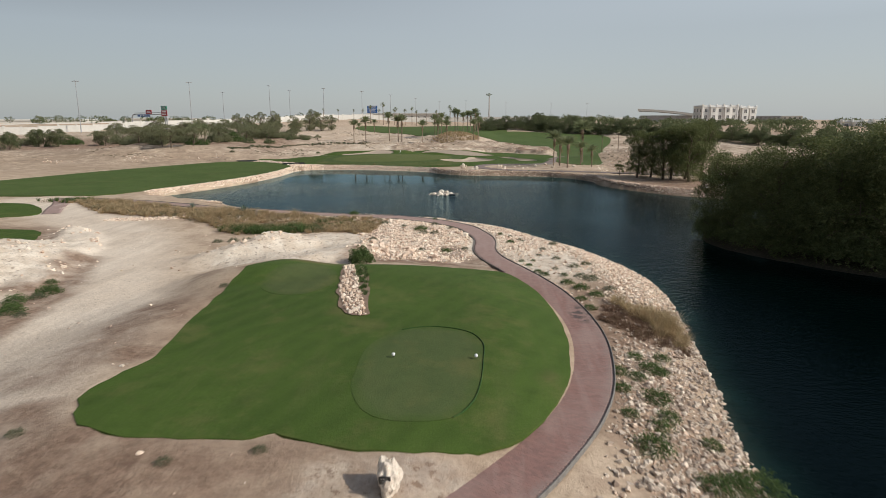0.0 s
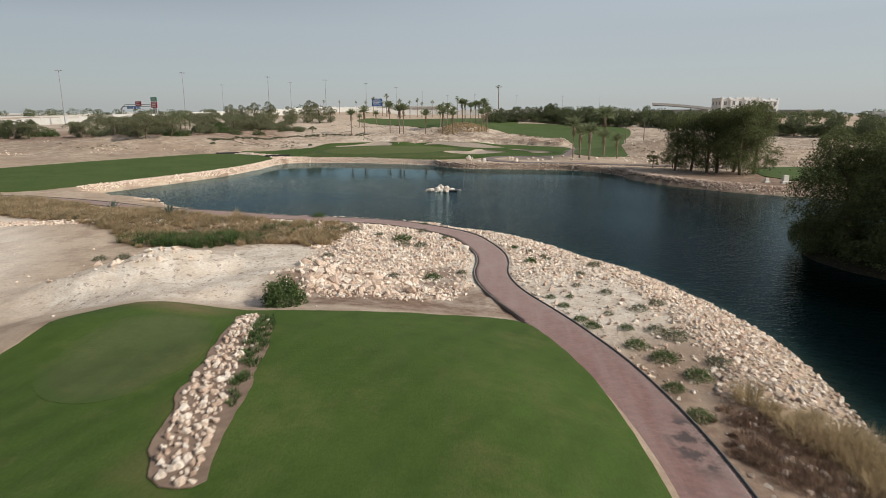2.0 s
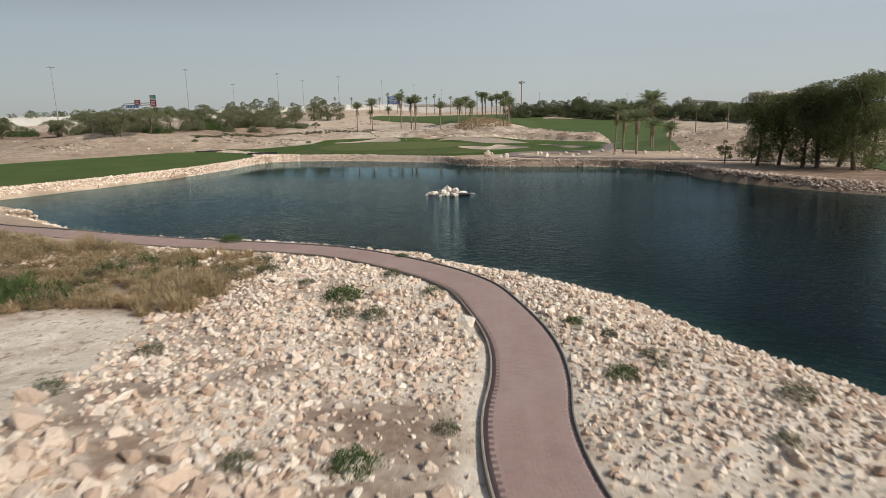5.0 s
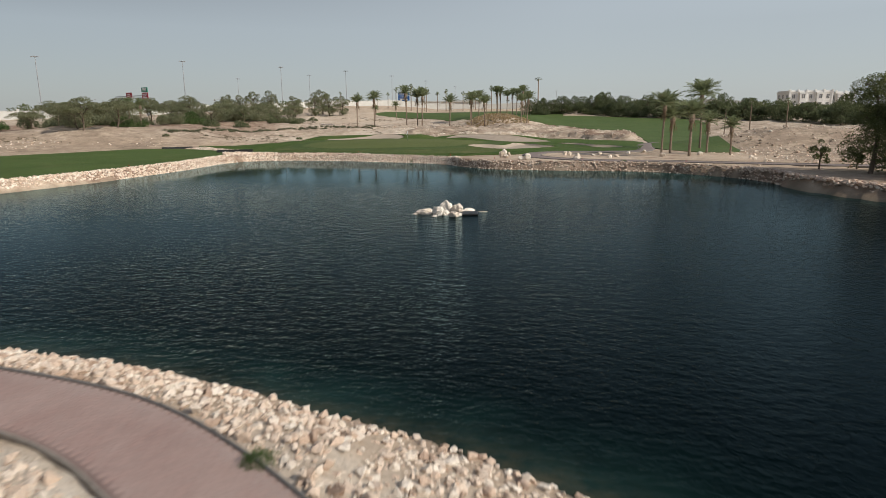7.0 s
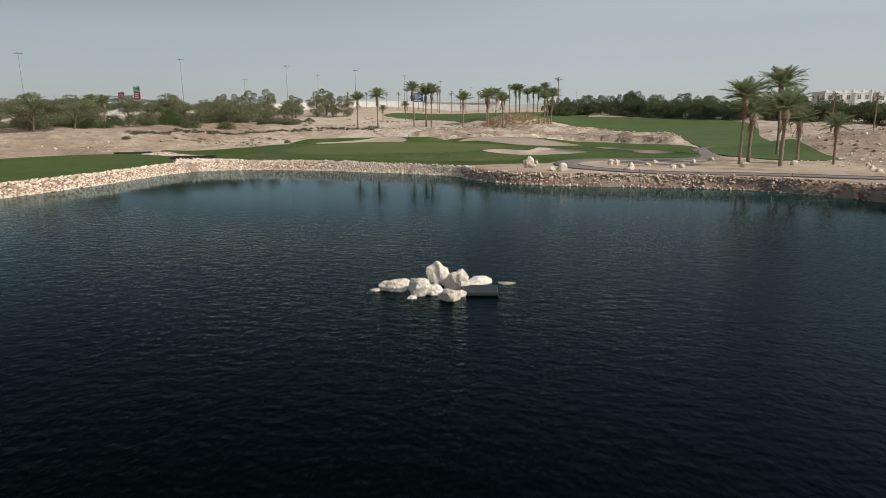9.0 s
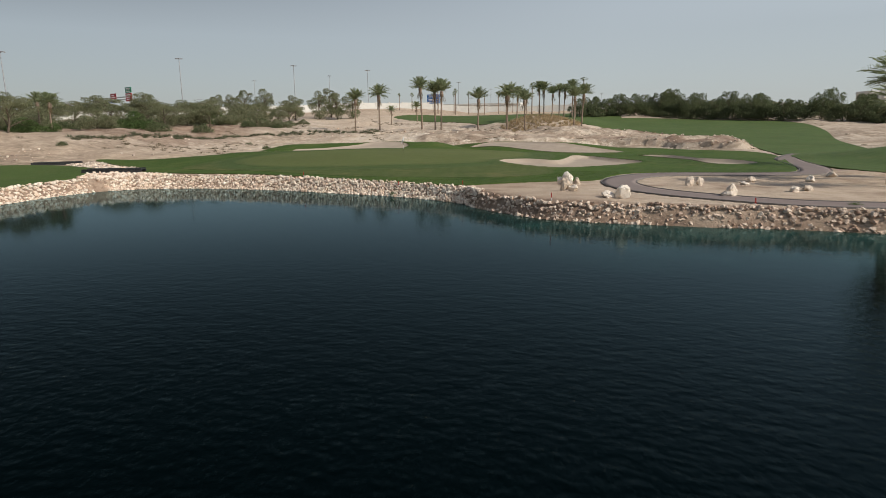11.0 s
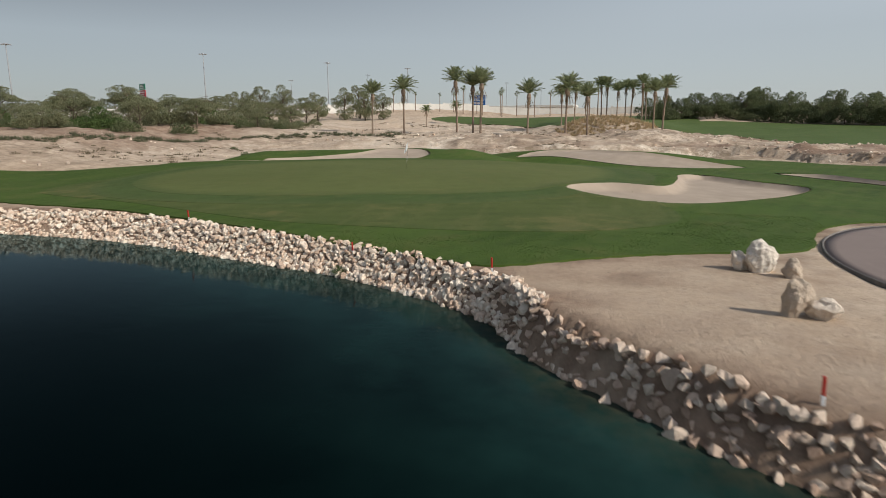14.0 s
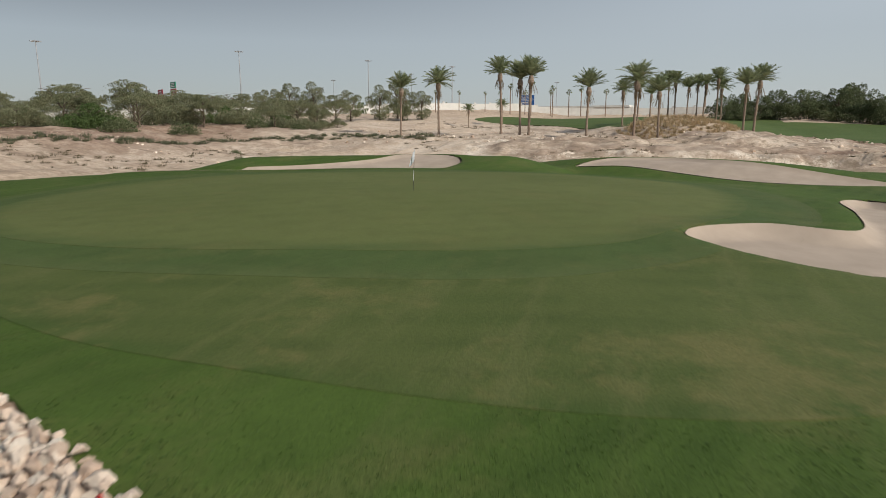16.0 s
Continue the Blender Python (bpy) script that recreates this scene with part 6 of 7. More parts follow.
round_bush = make_shrub(600, "bush", "rounded green bush at the edge of the tee lawn", "bush", SHRUB_LEAF, 2.3, 1.35, 3600, 0.075)
spread_shrubs(round_bush, [(-5.4, 54.6, 1.0)])
spread_shrubs(make_shrub(601, "shrub", "low green shrub growing on stony ground", "shrub", SHRUB_LEAF, 1.6, 0.5, 2000, 0.036, "green shrubs on stony ground"),
              [(-2.4, 75.8, 1.2), (1.5, 62.9, 0.8), (13.6, 31.2, 1.1), (12.2, 26.3, 1.15), (13.8, 36.4, 0.7), (12.3, 33.6, 0.7), (11.8, 28.8, 0.6), (13.0, 28.3, 0.8), (15.2, 28.2, 0.7), (14.0, 24.6, 1.0),
               (16.0, 25.4, 1.5), (13.2, 33.4, 0.7), (10.0, 55.8, 0.55), (10.5, 54.9, 0.6), (12.1, 54.6, 0.5), (12.1, 52.4, 0.75), (13.0, 51.0, 0.85), (9.4, 58.1, 0.45), (8.8, 59.7, 0.4), (9.9, 59.7, 0.35),
               (12.6, 48.0, 0.6), (14.8, 34.8, 0.7), (-13.1, 87.6, 1.0), (-1.4, 83.9, 0.45), (-16.5, 176.2, 0.55), (16.5, 164.6, 0.7), (7.1, 73.3, 0.5), (8.1, 68.6, 0.7), (12.8, 45.6, 0.7), (13.9, 49.2, 0.8), (-28.2, 46.6, 1.3), (-28.9, 44.2, 1.2), (-27.2, 41.6, 1.2), (-28.0, 42.6, 0.9), (-30.0, 49.4, 0.7), (14.3, 34.9, 1.0),
               (13.7, 29.6, 0.8), (15.5, 37.2, 0.7), (12.0, 31.4, 0.7), (14.9, 25.0, 1.1)])
spread_shrubs(make_shrub(602, "shrub", "grey-green desert scrub on pale stones", "shrub", SAGE_LEAF, 1.3, 0.4, 1300, 0.032, "grey scrub on the rubble"),
              [(-1.8, 73.3, 0.9), (-0.5, 73.2, 1.0), (1.3, 76.8, 0.8), (12.5, 67.5, 0.9), (12.1, 60.6, 0.7), (8.2, 72.2, 0.6), (9.2, 70.3, 0.6), (-7.5, 80, 1.1), (-9.2, 79, 1.2), (-8.6, 82, 1.0), (13.4, 57.6, 0.9),
               (14.2, 53.6, 1.1), (13.5, 54.4, 0.9), (-26, 41, 0.8), (-28, 45.2, 1.0), (-28.6, 47.6, 0.9), (-12.4, 23.6, 0.6), (-5.4, 21.5, 0.5), (-23.7, 66.8, 0.9), (-20.9, 68, 1.0), (-22.2, 67.4, 1.0),
               (-2.4, 22.4, 0.5), (11.2, 65, 0.6), (9.4, 69.5, 0.5), (-12.9, 43.8, 0.6), (-1.1, 79.8, 0.8), (-0.9, 62.5, 0.7), (3.3, 64.9, 0.6), (14.6, 58.8, 0.8), (10.6, 62.2, 0.5), (-7.4, 65, 0.9), (-7.0, 69, 0.8),
               (15.2, 50.6, 0.9), (11.6, 56.8, 0.5), (-4.8, 78, 0.7), (5.6, 80.2, 0.5)])


def blades(places, height, spread, count, rng, lean=0.5, width=0.012, patch=0.0):
    """Tussocks of thin arching blades, joined; lean: how far the outer ones fall over, in radians."""
    n = len(places) * count
    tuft = np.repeat(rng.uniform(0.6, 1.25, len(places)), count)
    if patch:
        tuft = tuft * np.repeat(np.clip(0.75 + 0.6 * vnoise(places[:, 0], places[:, 1], patch, 83), 0.3, 1.4), count)
    a = rng.uniform(0, 2 * np.pi, n)
    fall = lean * rng.uniform(0.0, 1.0, n) ** 0.7
    h = height * tuft * rng.uniform(0.55, 1.1, n)
    out = np.stack([np.cos(a), np.sin(a), 0 * a], -1)
    up = np.array([0, 0, 1.0])
    root = np.repeat(places, count, 0) + out * (spread * 0.35 * tuft * np.sqrt(rng.uniform(0, 1, n)))[:, None]
    w = np.stack([-np.sin(a), np.cos(a), 0 * a], -1) * width
    mid = root + (h * 0.55)[:, None] * (out * np.sin(fall * 0.6)[:, None] + up * np.cos(fall * 0.6)[:, None])
    tip = mid + (h * 0.45)[:, None] * (out * np.sin(fall * 1.4)[:, None] + up * np.cos(fall * 1.4)[:, None])
    v = np.stack([root - w, root + w, mid + w * 0.8, mid - w * 0.8, tip], 1)
    f4 = np.arange(n)[:, None] * 5
    f = np.concatenate([f4 + np.array([[0, 1, 2]]), f4 + np.array([[0, 2, 3]]), f4 + np.array([[3, 2, 4]])])
    return v.reshape(-1, 3), f


def strip_plants():
    """Green weeds in the earth beside the stones of the strip."""
    rng = np.random.default_rng(73)
    keep = lambda x, y: (inside(x, y, ROCK_STRIP, 2.0) > 0.1) * (x + 0.27 * (y - 44) > -3.3) * (y > 41.5) * 0.9
    p, _ = bank_places(rng, 0.3, (-6, 40, -1.5, 51), keep, 0.1, 0.2)
    p[:, 2] = level(p[:, 0], p[:, 1]) + 0.08
    v, f = blades(p, 0.26, 0.5, 40, rng, 1.2, 0.012)
    tagged(part("strip_weeds", tri_mesh("strip_weeds", v, f, SHRUB_LEAF)), "green weeds beside the stones in the tee lawn", "weeds", kind="stuff")


strip_plants()

STRAW = leaf_material("straw_leaf", (0.33, 0.235, 0.14), (0.44, 0.325, 0.20))


def wild_grass():
    rng = np.random.default_rng(71)
    keep = lambda x, y: smooth(-0.6, 0.8, inside(x, y, WILD, 3.0)) * (0.25 + 0.75 * (vnoise(x, y, 3.0, 61) > -0.3))
    p, _ = bank_places(rng, 0.9, (-66, 70, -8, 99), keep, 0.1, 0.2)
    v, f = blades(p, 0.9, 1.6, 210, rng, 1.45, 0.012, 4.0)
    tagged(part("wild_grass", tri_mesh("wild_grass", v, f, DRY_GRASS)), "tall dry golden grass and scrub beside the sand track", "grass", kind="stuff")
    lumps = lambda x, y: smooth(-0.2, 1.0, inside(x, y, WILD, 3.0)) * (vnoise(x, y, 4.0, 63) > -0.15)
    q, _ = bank_places(rng, 1.1, (-66, 70, -8, 99), lumps, 0.1, 0.2)
    for name, label, mat, some in (("dry_bushes", "rounded dry golden bushes among the tall grass", DRY_GRASS, q[::3]), ("dry_bushes", "rounded straw-brown bushes among the tall grass", STRAW, q[1::3]),
                                   ("scrub_bushes", "olive scrub bushes among the dry grass", SAGE_LEAF, q[2::6])):
        k = 330
        u = rng.normal(size=(len(some) * k, 3))
        u[:, 2] = np.abs(u[:, 2])
        u /= np.linalg.norm(u, axis=1)[:, None]
        r = np.repeat(rng.uniform(0.4, 0.95, len(some)), k)[:, None] * rng.uniform(0.5, 1.0, (len(u), 1))
        v, f = leaf_cards(np.repeat(some, k, 0) + u * r * np.array([1.2, 1.2, 0.9]), 0, 0.075, rng, 0.16)
        tagged(part(name, tri_mesh(name, v, f, mat)), label, "bush", kind="stuff")
    green = lambda x, y: np.clip(dome(x, y, -20.5, 74, 7.5, 3.0, 1.3, 0.4) + dome(x, y, -14, 79, 4, 3, 0.5) + dome(x, y, -62, 99, 7, 3, 0.7), 0, 1)
    p, _ = bank_places(rng, 0.5, (-70, 68, -8, 104), green, 0.1, 0.2)
    v, f = blades(p, 1.0, 0.9, 60, rng, 0.9, 0.014, 2.0)
    tagged(part("green_reeds", tri_mesh("green_reeds", v, f, SHRUB_LEAF)), "patch of green reeds at the foot of the dry grass", "grass", kind="stuff")
    brush = lambda x, y: np.clip(dome(x, y, 15.8, 43.4, 3.6, 4.4, 1.2, 0.4) + dome(x, y, 17.6, 41.6, 1.8, 3.0, 1.2, 0.5), 0, 1) * (shore_side(x, y) > 0.3)
    p, _ = bank_places(rng, 0.62, (11, 36, 21, 49), brush, 0.1, 0.2)
    tan = p[:, 0] + 0.35 * (p[:, 1] - 43) > 16.3
    v, f = blades(p[tan], 1.15, 1.5, 260, rng, 1.4, 0.008, 2.0)
    tagged(part("dry_brush", tri_mesh("dry_brush", v, f, DRY_GRASS)), "fluffy clump of tan dry grass above the water", "grass", kind="stuff")
    v, f = blades(p[~tan], 0.5, 1.6, 190, rng, 1.55, 0.008, 1.2)
    tagged(part("dead_brush", tri_mesh("dead_brush", v, f, DEAD_SCRUB)), "tangled red-brown dead scrub on the stony bank", "scrub", kind="stuff")
    mound = lambda x, y: np.clip(dome(x, y, -9, 299, 14, 13, 1.2, 0.5), 0, 1) * 0.9
    p, _ = bank_places(rng, 1.0, (-24, 284, 8, 316), mound, 0.1, 0.2)
    v, f = blades(p, 1.0, 1.2, 40, rng, 1.1, 0.03)
    tagged(part("mound_grass", tri_mesh("mound_grass", v, f, DRY_GRASS)), "tufted dry ornamental grass on the palm mound", "grass", kind="stuff")
    ridge = rounded([(-84, 214), (-79, 226), (-78, 240), (-74, 251), (-66, 257), (-56, 260), (-45, 259)], False, 1)
    rim = lambda x, y: smooth(-1.0, 0.6, on_path(x, y, ridge, 0.9)) * 0.9
    p, _ = bank_places(rng, 0.9, (-90, 205, -40, 266), rim, 0.1, 0.2)
    v, f = blades(p, 0.62, 1.6, 70, rng, 1.4, 0.022)
    tagged(part("ridge_grass", tri_mesh("ridge_grass", v, f, SAGE_LEAF)), "low scrub and tufts along the sandy ridge", "grass", kind="stuff")
    low = lambda x, y: smooth(0.1, 0.5, vnoise(x, y, 11, 77)) * 0.5 * (inside(x, y, GREEN_LAWN, 3.0) < -2) * (inside(x, y, RIGHT_FAIRWAY, 3.0) < -1) * (inside(x, y, HILL_FAIRWAY, 3.0) < -1) * (inside(x, y, LEFT_FAIRWAY, 3.0) < -1)
    p, _ = bank_places(rng, 1.5, (-130, 196, 70, 345), low, 0.1, 0.2)
    v, f = blades(p, 0.36, 1.7, 40, rng, 1.45, 0.022)
    tagged(part("desert_scrub", tri_mesh("desert_scrub", v, f, leaf_material("brown_scrub", (0.15, 0.115, 0.075), (0.22, 0.18, 0.11)))), "brown low scrub scattered over the sand slopes", "scrub", kind="stuff")

    tuft = lambda x, y: (inside(x, y, GREEN_LAWN, 2.0) > 0.05) * (inside(x, y, APRON_AREA, 2.0) < -0.1) * 0.95
    p, _ = bank_places(rng, 0.15, (-24, 172.5, 4, 190), tuft, 0.1, 0.2)
    p[:, 2] = level(p[:, 0], p[:, 1]) + 0.05
    v, f = blades(p, 0.055, 0.18, 8, rng, 1.3, 0.008, 1.2)
    tagged(part("rough_blades", tri_mesh("rough_blades", v, f, TURF_BLADE)), "uncut grass blades of the rough in front of the apron", "grass", kind="stuff")


TURF_BLADE = leaf_material("turf_blade", (0.075, 0.130, 0.028), (0.105, 0.165, 0.042), (0.15, 0.17, 0.06))
wild_grass()


def make_agave(seed):
    rng = np.random.default_rng(seed)
    ob = thing("agave", "blue-grey agave rosette in the dry grass", "agave", "agaves in the wild grass")
    for i in range(22):
        k = i / 22
        up, a = math.radians(80 - 65 * k), i * 2.4
        s = np.linspace(0, 1, 6)
        ln = 0.95 * rng.uniform(0.85, 1.1)
        line = np.stack([ln * s * math.cos(up), 0 * s, ln * (s * math.sin(up) - 0.18 * k * s**2)], -1)
        wid = 0.09 * np.sin(np.pi * np.clip(0.2 + 0.8 * s, 0, 1)) + 0.004
        v = np.concatenate([line + np.stack([0 * s, wid, 0.03 + 0 * s], -1), line, line - np.stack([0 * s, wid, -0.03 + 0 * s], -1)])
        j = np.arange(5)
        f = np.concatenate([np.stack([j, j + 1, j + 7, j + 6], -1), np.stack([j + 6, j + 7, j + 13, j + 12], -1)])
        v = v @ np.array(Matrix.Rotation(a, 3, "Z")).T
        part("leaf", tri_mesh("leaf", v, f, AGAVE_LEAF), None, ob)
    return ob


spread_shrubs(make_shrub(603, "bush", "low spreading green bush under the acacias", "bush", BELT_LEAF, 5.0, 1.9, 2200, 0.13, "green bushes under the acacias"),
              [(-89, 243, 1.1), (-83, 250, 1.0), (-95, 236, 0.9), (-78, 262, 0.8), (-73, 267, 0.6), (-102, 232, 1.0), (-110, 228, 0.9), (-88, 268, 0.9), (-120, 236, 0.9), (-68, 243.5, 0.4), (-58, 232, 0.35), (-81, 208, 0.35)])
agave = make_agave(81)
agave.matrix_basis = pose(-27.6, 84.0, at_ground(-27.6, 84.0), 0, 0, 20) @ Matrix.Scale(1.35, 4)
agave_b = copy_thing(agave, pose(-38.5, 91.5, at_ground(-38.5, 91.5), 0, 0, 130))
agave_b.scale = (1.2, 1.2, 1.2)
agave.scale = (1.35, 1.35, 1.35)


def far_woods():
    """Woods and hedges in the distance, too many to count."""
    rng = np.random.default_rng(91)
    n = 520
    x, y = rng.uniform(-60, 620, n), rng.uniform(385, 640, n)
    keep = (x > 30 + 0.12 * (y - 380)) | (rng.uniform(0, 1, n) < 0.05)
    x, y = x[keep], y[keep]
    x2, y2 = rng.uniform(60, 260, 160), rng.uniform(240, 390, 160)
    out = (y2 > 375 - 0.75 * (x2 - 20)) & (x2 + y2 > 420)
    x3, y3 = rng.uniform(-420, -130, 70), rng.uniform(400, 620, 70)
    x, y = np.concatenate([x, x2[out], x3]), np.concatenate([y, y2[out], y3])
    z = ground_level(x, y)
    h = rng.uniform(3.5, 6.5, len(x))
    k = 130
    c = np.repeat(np.stack([x, y, z + h * 0.5], -1), k, 0)
    u = rng.normal(size=(len(c), 3))
    u /= np.linalg.norm(u, axis=1)[:, None]
    hh = np.repeat(h, k)[:, None]
    c = c + u * rng.uniform(0.5, 1, (len(c), 1)) * np.concatenate([hh * 0.75, hh * 0.75, hh * 0.5], 1)
    v, f = leaf_cards(c, 0, 0.55, rng, 0.6)
    tagged(part("far_woods", tri_mesh("far_woods", v, f, BELT_LEAF)), "distant belts of dark green trees", "woods", kind="stuff")


far_woods()

# ---- golf things ----


def flag_pin():
    pin = thing("flagstick", "white and dark banded flagstick with a limp white flag", "flagstick")
    x, y = -22.3, 201.0
    z = float(level(np.array([x]), np.array([y]))[0]) + 0.11
    pin.matrix_basis = pose(x, y, z, 0, 2.5, 0)
    for k in range(4):
        line = np.array([[0, 0, 2.13 * k / 4], [0, 0, 2.13 * (k + 1) / 4]])
        part("pole", tri_mesh("pole", *tube(line, [0.013, 0.013], 8), SIGN_WHITE if k % 2 else BLACK_PLATE), None, pin)
    u, w = np.meshgrid(np.linspace(0, 1, 9), np.linspace(0, 1, 9))
    fx = -0.02 - 0.26 * u * (0.4 + 0.6 * w)
    fz = 2.1 - 0.62 * w - 0.28 * u
    fy = 0.05 * np.sin(u * 9 + w * 3)
    i, j = np.meshgrid(np.arange(8), np.arange(8))
    a = (j * 9 + i).ravel()
    me = tri_mesh("flag", np.stack([fx.ravel(), fy.ravel(), fz.ravel()], -1), np.stack([a, a + 1, a + 10, a + 9], -1), WHITE_CLOTH, None, True)
    flag = part("flag", me, None, pin, "limp white flag")
    thick = flag.modifiers.new("cloth", "SOLIDIFY")
    thick.thickness = 0.004
    return pin


flag_pin()


def tee_marker(x, y):
    z = float(level(np.array([x]), np.array([y]))[0]) + 0.10
    marker = thing("tee_marker", "small white ball tee marker on a dark spike", "tee marker", "tee markers")
    marker.matrix_basis = pose(x, y, z)
    bm = bmesh.new()
    bmesh.ops.create_uvsphere(bm, u_segments=14, v_segments=9, radius=0.09)
    bmesh.ops.translate(bm, verts=bm.verts, vec=(0, 0, 0.12))
    part("ball", bm_mesh("ball", bm, SIGN_WHITE, True), None, marker)
    part("spike", tri_mesh("spike", *tube([[0, 0, -0.05], [0, 0, 0.05]], [0.012, 0.02], 8), DARK_METAL), None, marker)


tee_marker(1.0, 31.1)
tee_marker(5.0, 31.2)


def stake(x, y, h=0.38):
    s = thing("hazard_stake", "thin red painted hazard stake in the bank", "stake", "red hazard stakes")
    s.matrix_basis = pose(x, y, at_ground(x, y), 2, -3, 0)
    bm = bmesh.new()
    box(bm, -0.028, -0.028, 0.12, 0.028, 0.028, h + 0.1, 0.005)
    part("post", bm, RED_PAINT, s)
    bm = bmesh.new()
    box(bm, -0.029, -0.029, -0.12, 0.029, 0.029, 0.12, 0.005)
    part("foot", bm, SIGN_WHITE, s, "white painted foot")


for x, y in ((-9.6, 173.5), (-16.1, 176.6), (-2.0, 165.3), (-27, 180.3), (10.6, 163.9), (-52, 128.5), (-50.2, 150), (24, 160.5)):
    stake(x, y)


def bridge(x, y, turn, length, width, label):
    b = thing("footbridge", label, "bridge", "small footbridges")
    b.matrix_basis = pose(x, y, at_ground(x, y) + 0.3, 0, 0, turn)
    n = int(length / 0.24)
    bm = bmesh.new()
    box(bm, -0.105, -width / 2, 0, 0.105, width / 2, 0.06, 0.008)
    plank = bm_mesh("plank", bm, DARK_METAL)
    for k in range(n):
        part("plank", plank, None, b, "", pose(-length / 2 + (k + 0.5) * length / n, 0, 0))
    for s in (-1, 1):
        bm = bmesh.new()
        box(bm, -length / 2, s * width / 2 - 0.09, -0.55, length / 2, s * width / 2 + 0.09, -0.005, 0.01)
        part("beam", bm, DARK_METAL, b)
        bm = bmesh.new()
        box(bm, -length / 2, s * width / 2 - 0.07, 0.062, length / 2, s * width / 2 + 0.07, 0.17, 0.01)
        part("kerb_rail", bm, DARK_METAL, b)


bridge(-52.4, 184.6, 20, 6.4, 1.7, "low dark plank footbridge over the stone inlet")
bridge(-71.5, 196.6, 35, 6.0, 1.8, "low dark plank footbridge behind the fairway")


def stone_sign(x, y, w, h, label):
    bm = bmesh.new()
    box(bm, -w / 2, -0.2, -0.1, w / 2, 0.2, h, 0.05)
    box(bm, -w * 0.8, -0.35, -0.1, w * 0.8, 0.35, h * 0.25, 0.04)
    tagged(part("stone_block", bm, CREAM_WALL, None, "", pose(x, y, at_ground(x, y), 0, 0, 12)), label, "stone block", "stone blocks by the path")


stone_sign(50.6, 124.6, 0.9, 1.25, "pale cut stone block marker on the bank")
stone_sign(48.2, 125.6, 0.6, 0.7, "low pale cut stone block on the bank")

# ---- the far side: wall, road, masts, signs ----


def boundary_wall():
    line = rounded([(-420, 262), (-300, 292), (-235, 322), (-190, 360), (-150, 410), (-115, 455), (-75, 482), (-20, 492), (40, 488)], False, 8.0)
    wall = thing("boundary_wall", "long cream boundary wall of panels between pilasters", "wall", kind="structure")
    z = ground_level(line[:, 0], line[:, 1])
    bm = bmesh.new()
    box(bm, -0.5, -0.12, -2.0, 0.5, 0.12, 3.7, 0.02)
    panel = bm_mesh("panel", bm, WHITE_WALL)
    bm = bmesh.new()
    box(bm, -0.45, -0.25, -2.0, 0.45, 0.25, 4.1, 0.03)
    box(bm, -0.55, -0.33, 4.1, 0.55, 0.33, 4.3, 0.03)
    post = bm_mesh("pilaster", bm, WHITE_WALL)
    for k in range(len(line) - 1):
        a, b = line[k], line[k + 1]
        t = math.degrees(math.atan2(b[1] - a[1], b[0] - a[0]))
        n = np.linalg.norm(b - a)
        part("panel", panel, None, wall, "", pose(*(a + b) / 2, (z[k] + z[k + 1]) / 2, 0, 0, t) @ Matrix.Diagonal((n, 1, 1, 1)))
        part("pilaster", post, None, wall, "", pose(*a, z[k], 0, 0, t))


boundary_wall()


def light_mast(first, x, y, top):
    z = at_ground(x, y)
    m = pose(x, y, z - 0.3, 0, 0, (x * 37) % 360) @ Matrix.Diagonal((1, 1, (top - z) / 28.0, 1))
    if first is not None:
        keep = first.scale.copy()
        first.scale = (1, 1, 1)
        copy_thing(first, m)
        first.scale = keep
        return first
    mast = thing("light_mast", "tall slim steel lighting mast beside the highway", "light mast", "highway lighting masts")
    line = np.stack([np.zeros(6), np.zeros(6), np.linspace(0, 28, 6)], -1)
    part("pole", tri_mesh("pole", *tube(line, np.linspace(0.30, 0.14, 6), 8), STEEL, None, True), None, mast)
    bm = bmesh.new()
    bmesh.ops.create_cone(bm, segments=16, radius1=0.9, radius2=0.7, depth=0.25, cap_ends=True)
    bmesh.ops.translate(bm, verts=bm.verts, vec=(0, 0, 27.9))
    part("head_ring", bm, STEEL, mast)
    for k in range(6):
        a = k * math.pi / 3
        bm = bmesh.new()
        box(bm, 0.8, -0.28, 27.55, 1.75, 0.28, 27.8, 0.04)
        bmesh.ops.rotate(bm, verts=bm.verts, cent=(0, 0, 0), matrix=Matrix.Rotation(a, 3, "Z"))
        part("floodlight", bm, STEEL, mast)
    mast.matrix_basis = m
    return mast


mast = None
for x, y, top in ((-213.8, 325.5, 35.3), (-184.5, 393.5, 38.4), (-152, 449, 39), (-123, 490, 39), (-104, 547, 39), (-90, 619, 39), (-78, 729, 39), (-161, 523, 39), (-230, 549, 39), (-60, 860, 39),
                  (-20, 760, 37), (30, 820, 37), (90, 840, 36), (140, 860, 36)):
    mast = light_mast(mast, x, y, top)


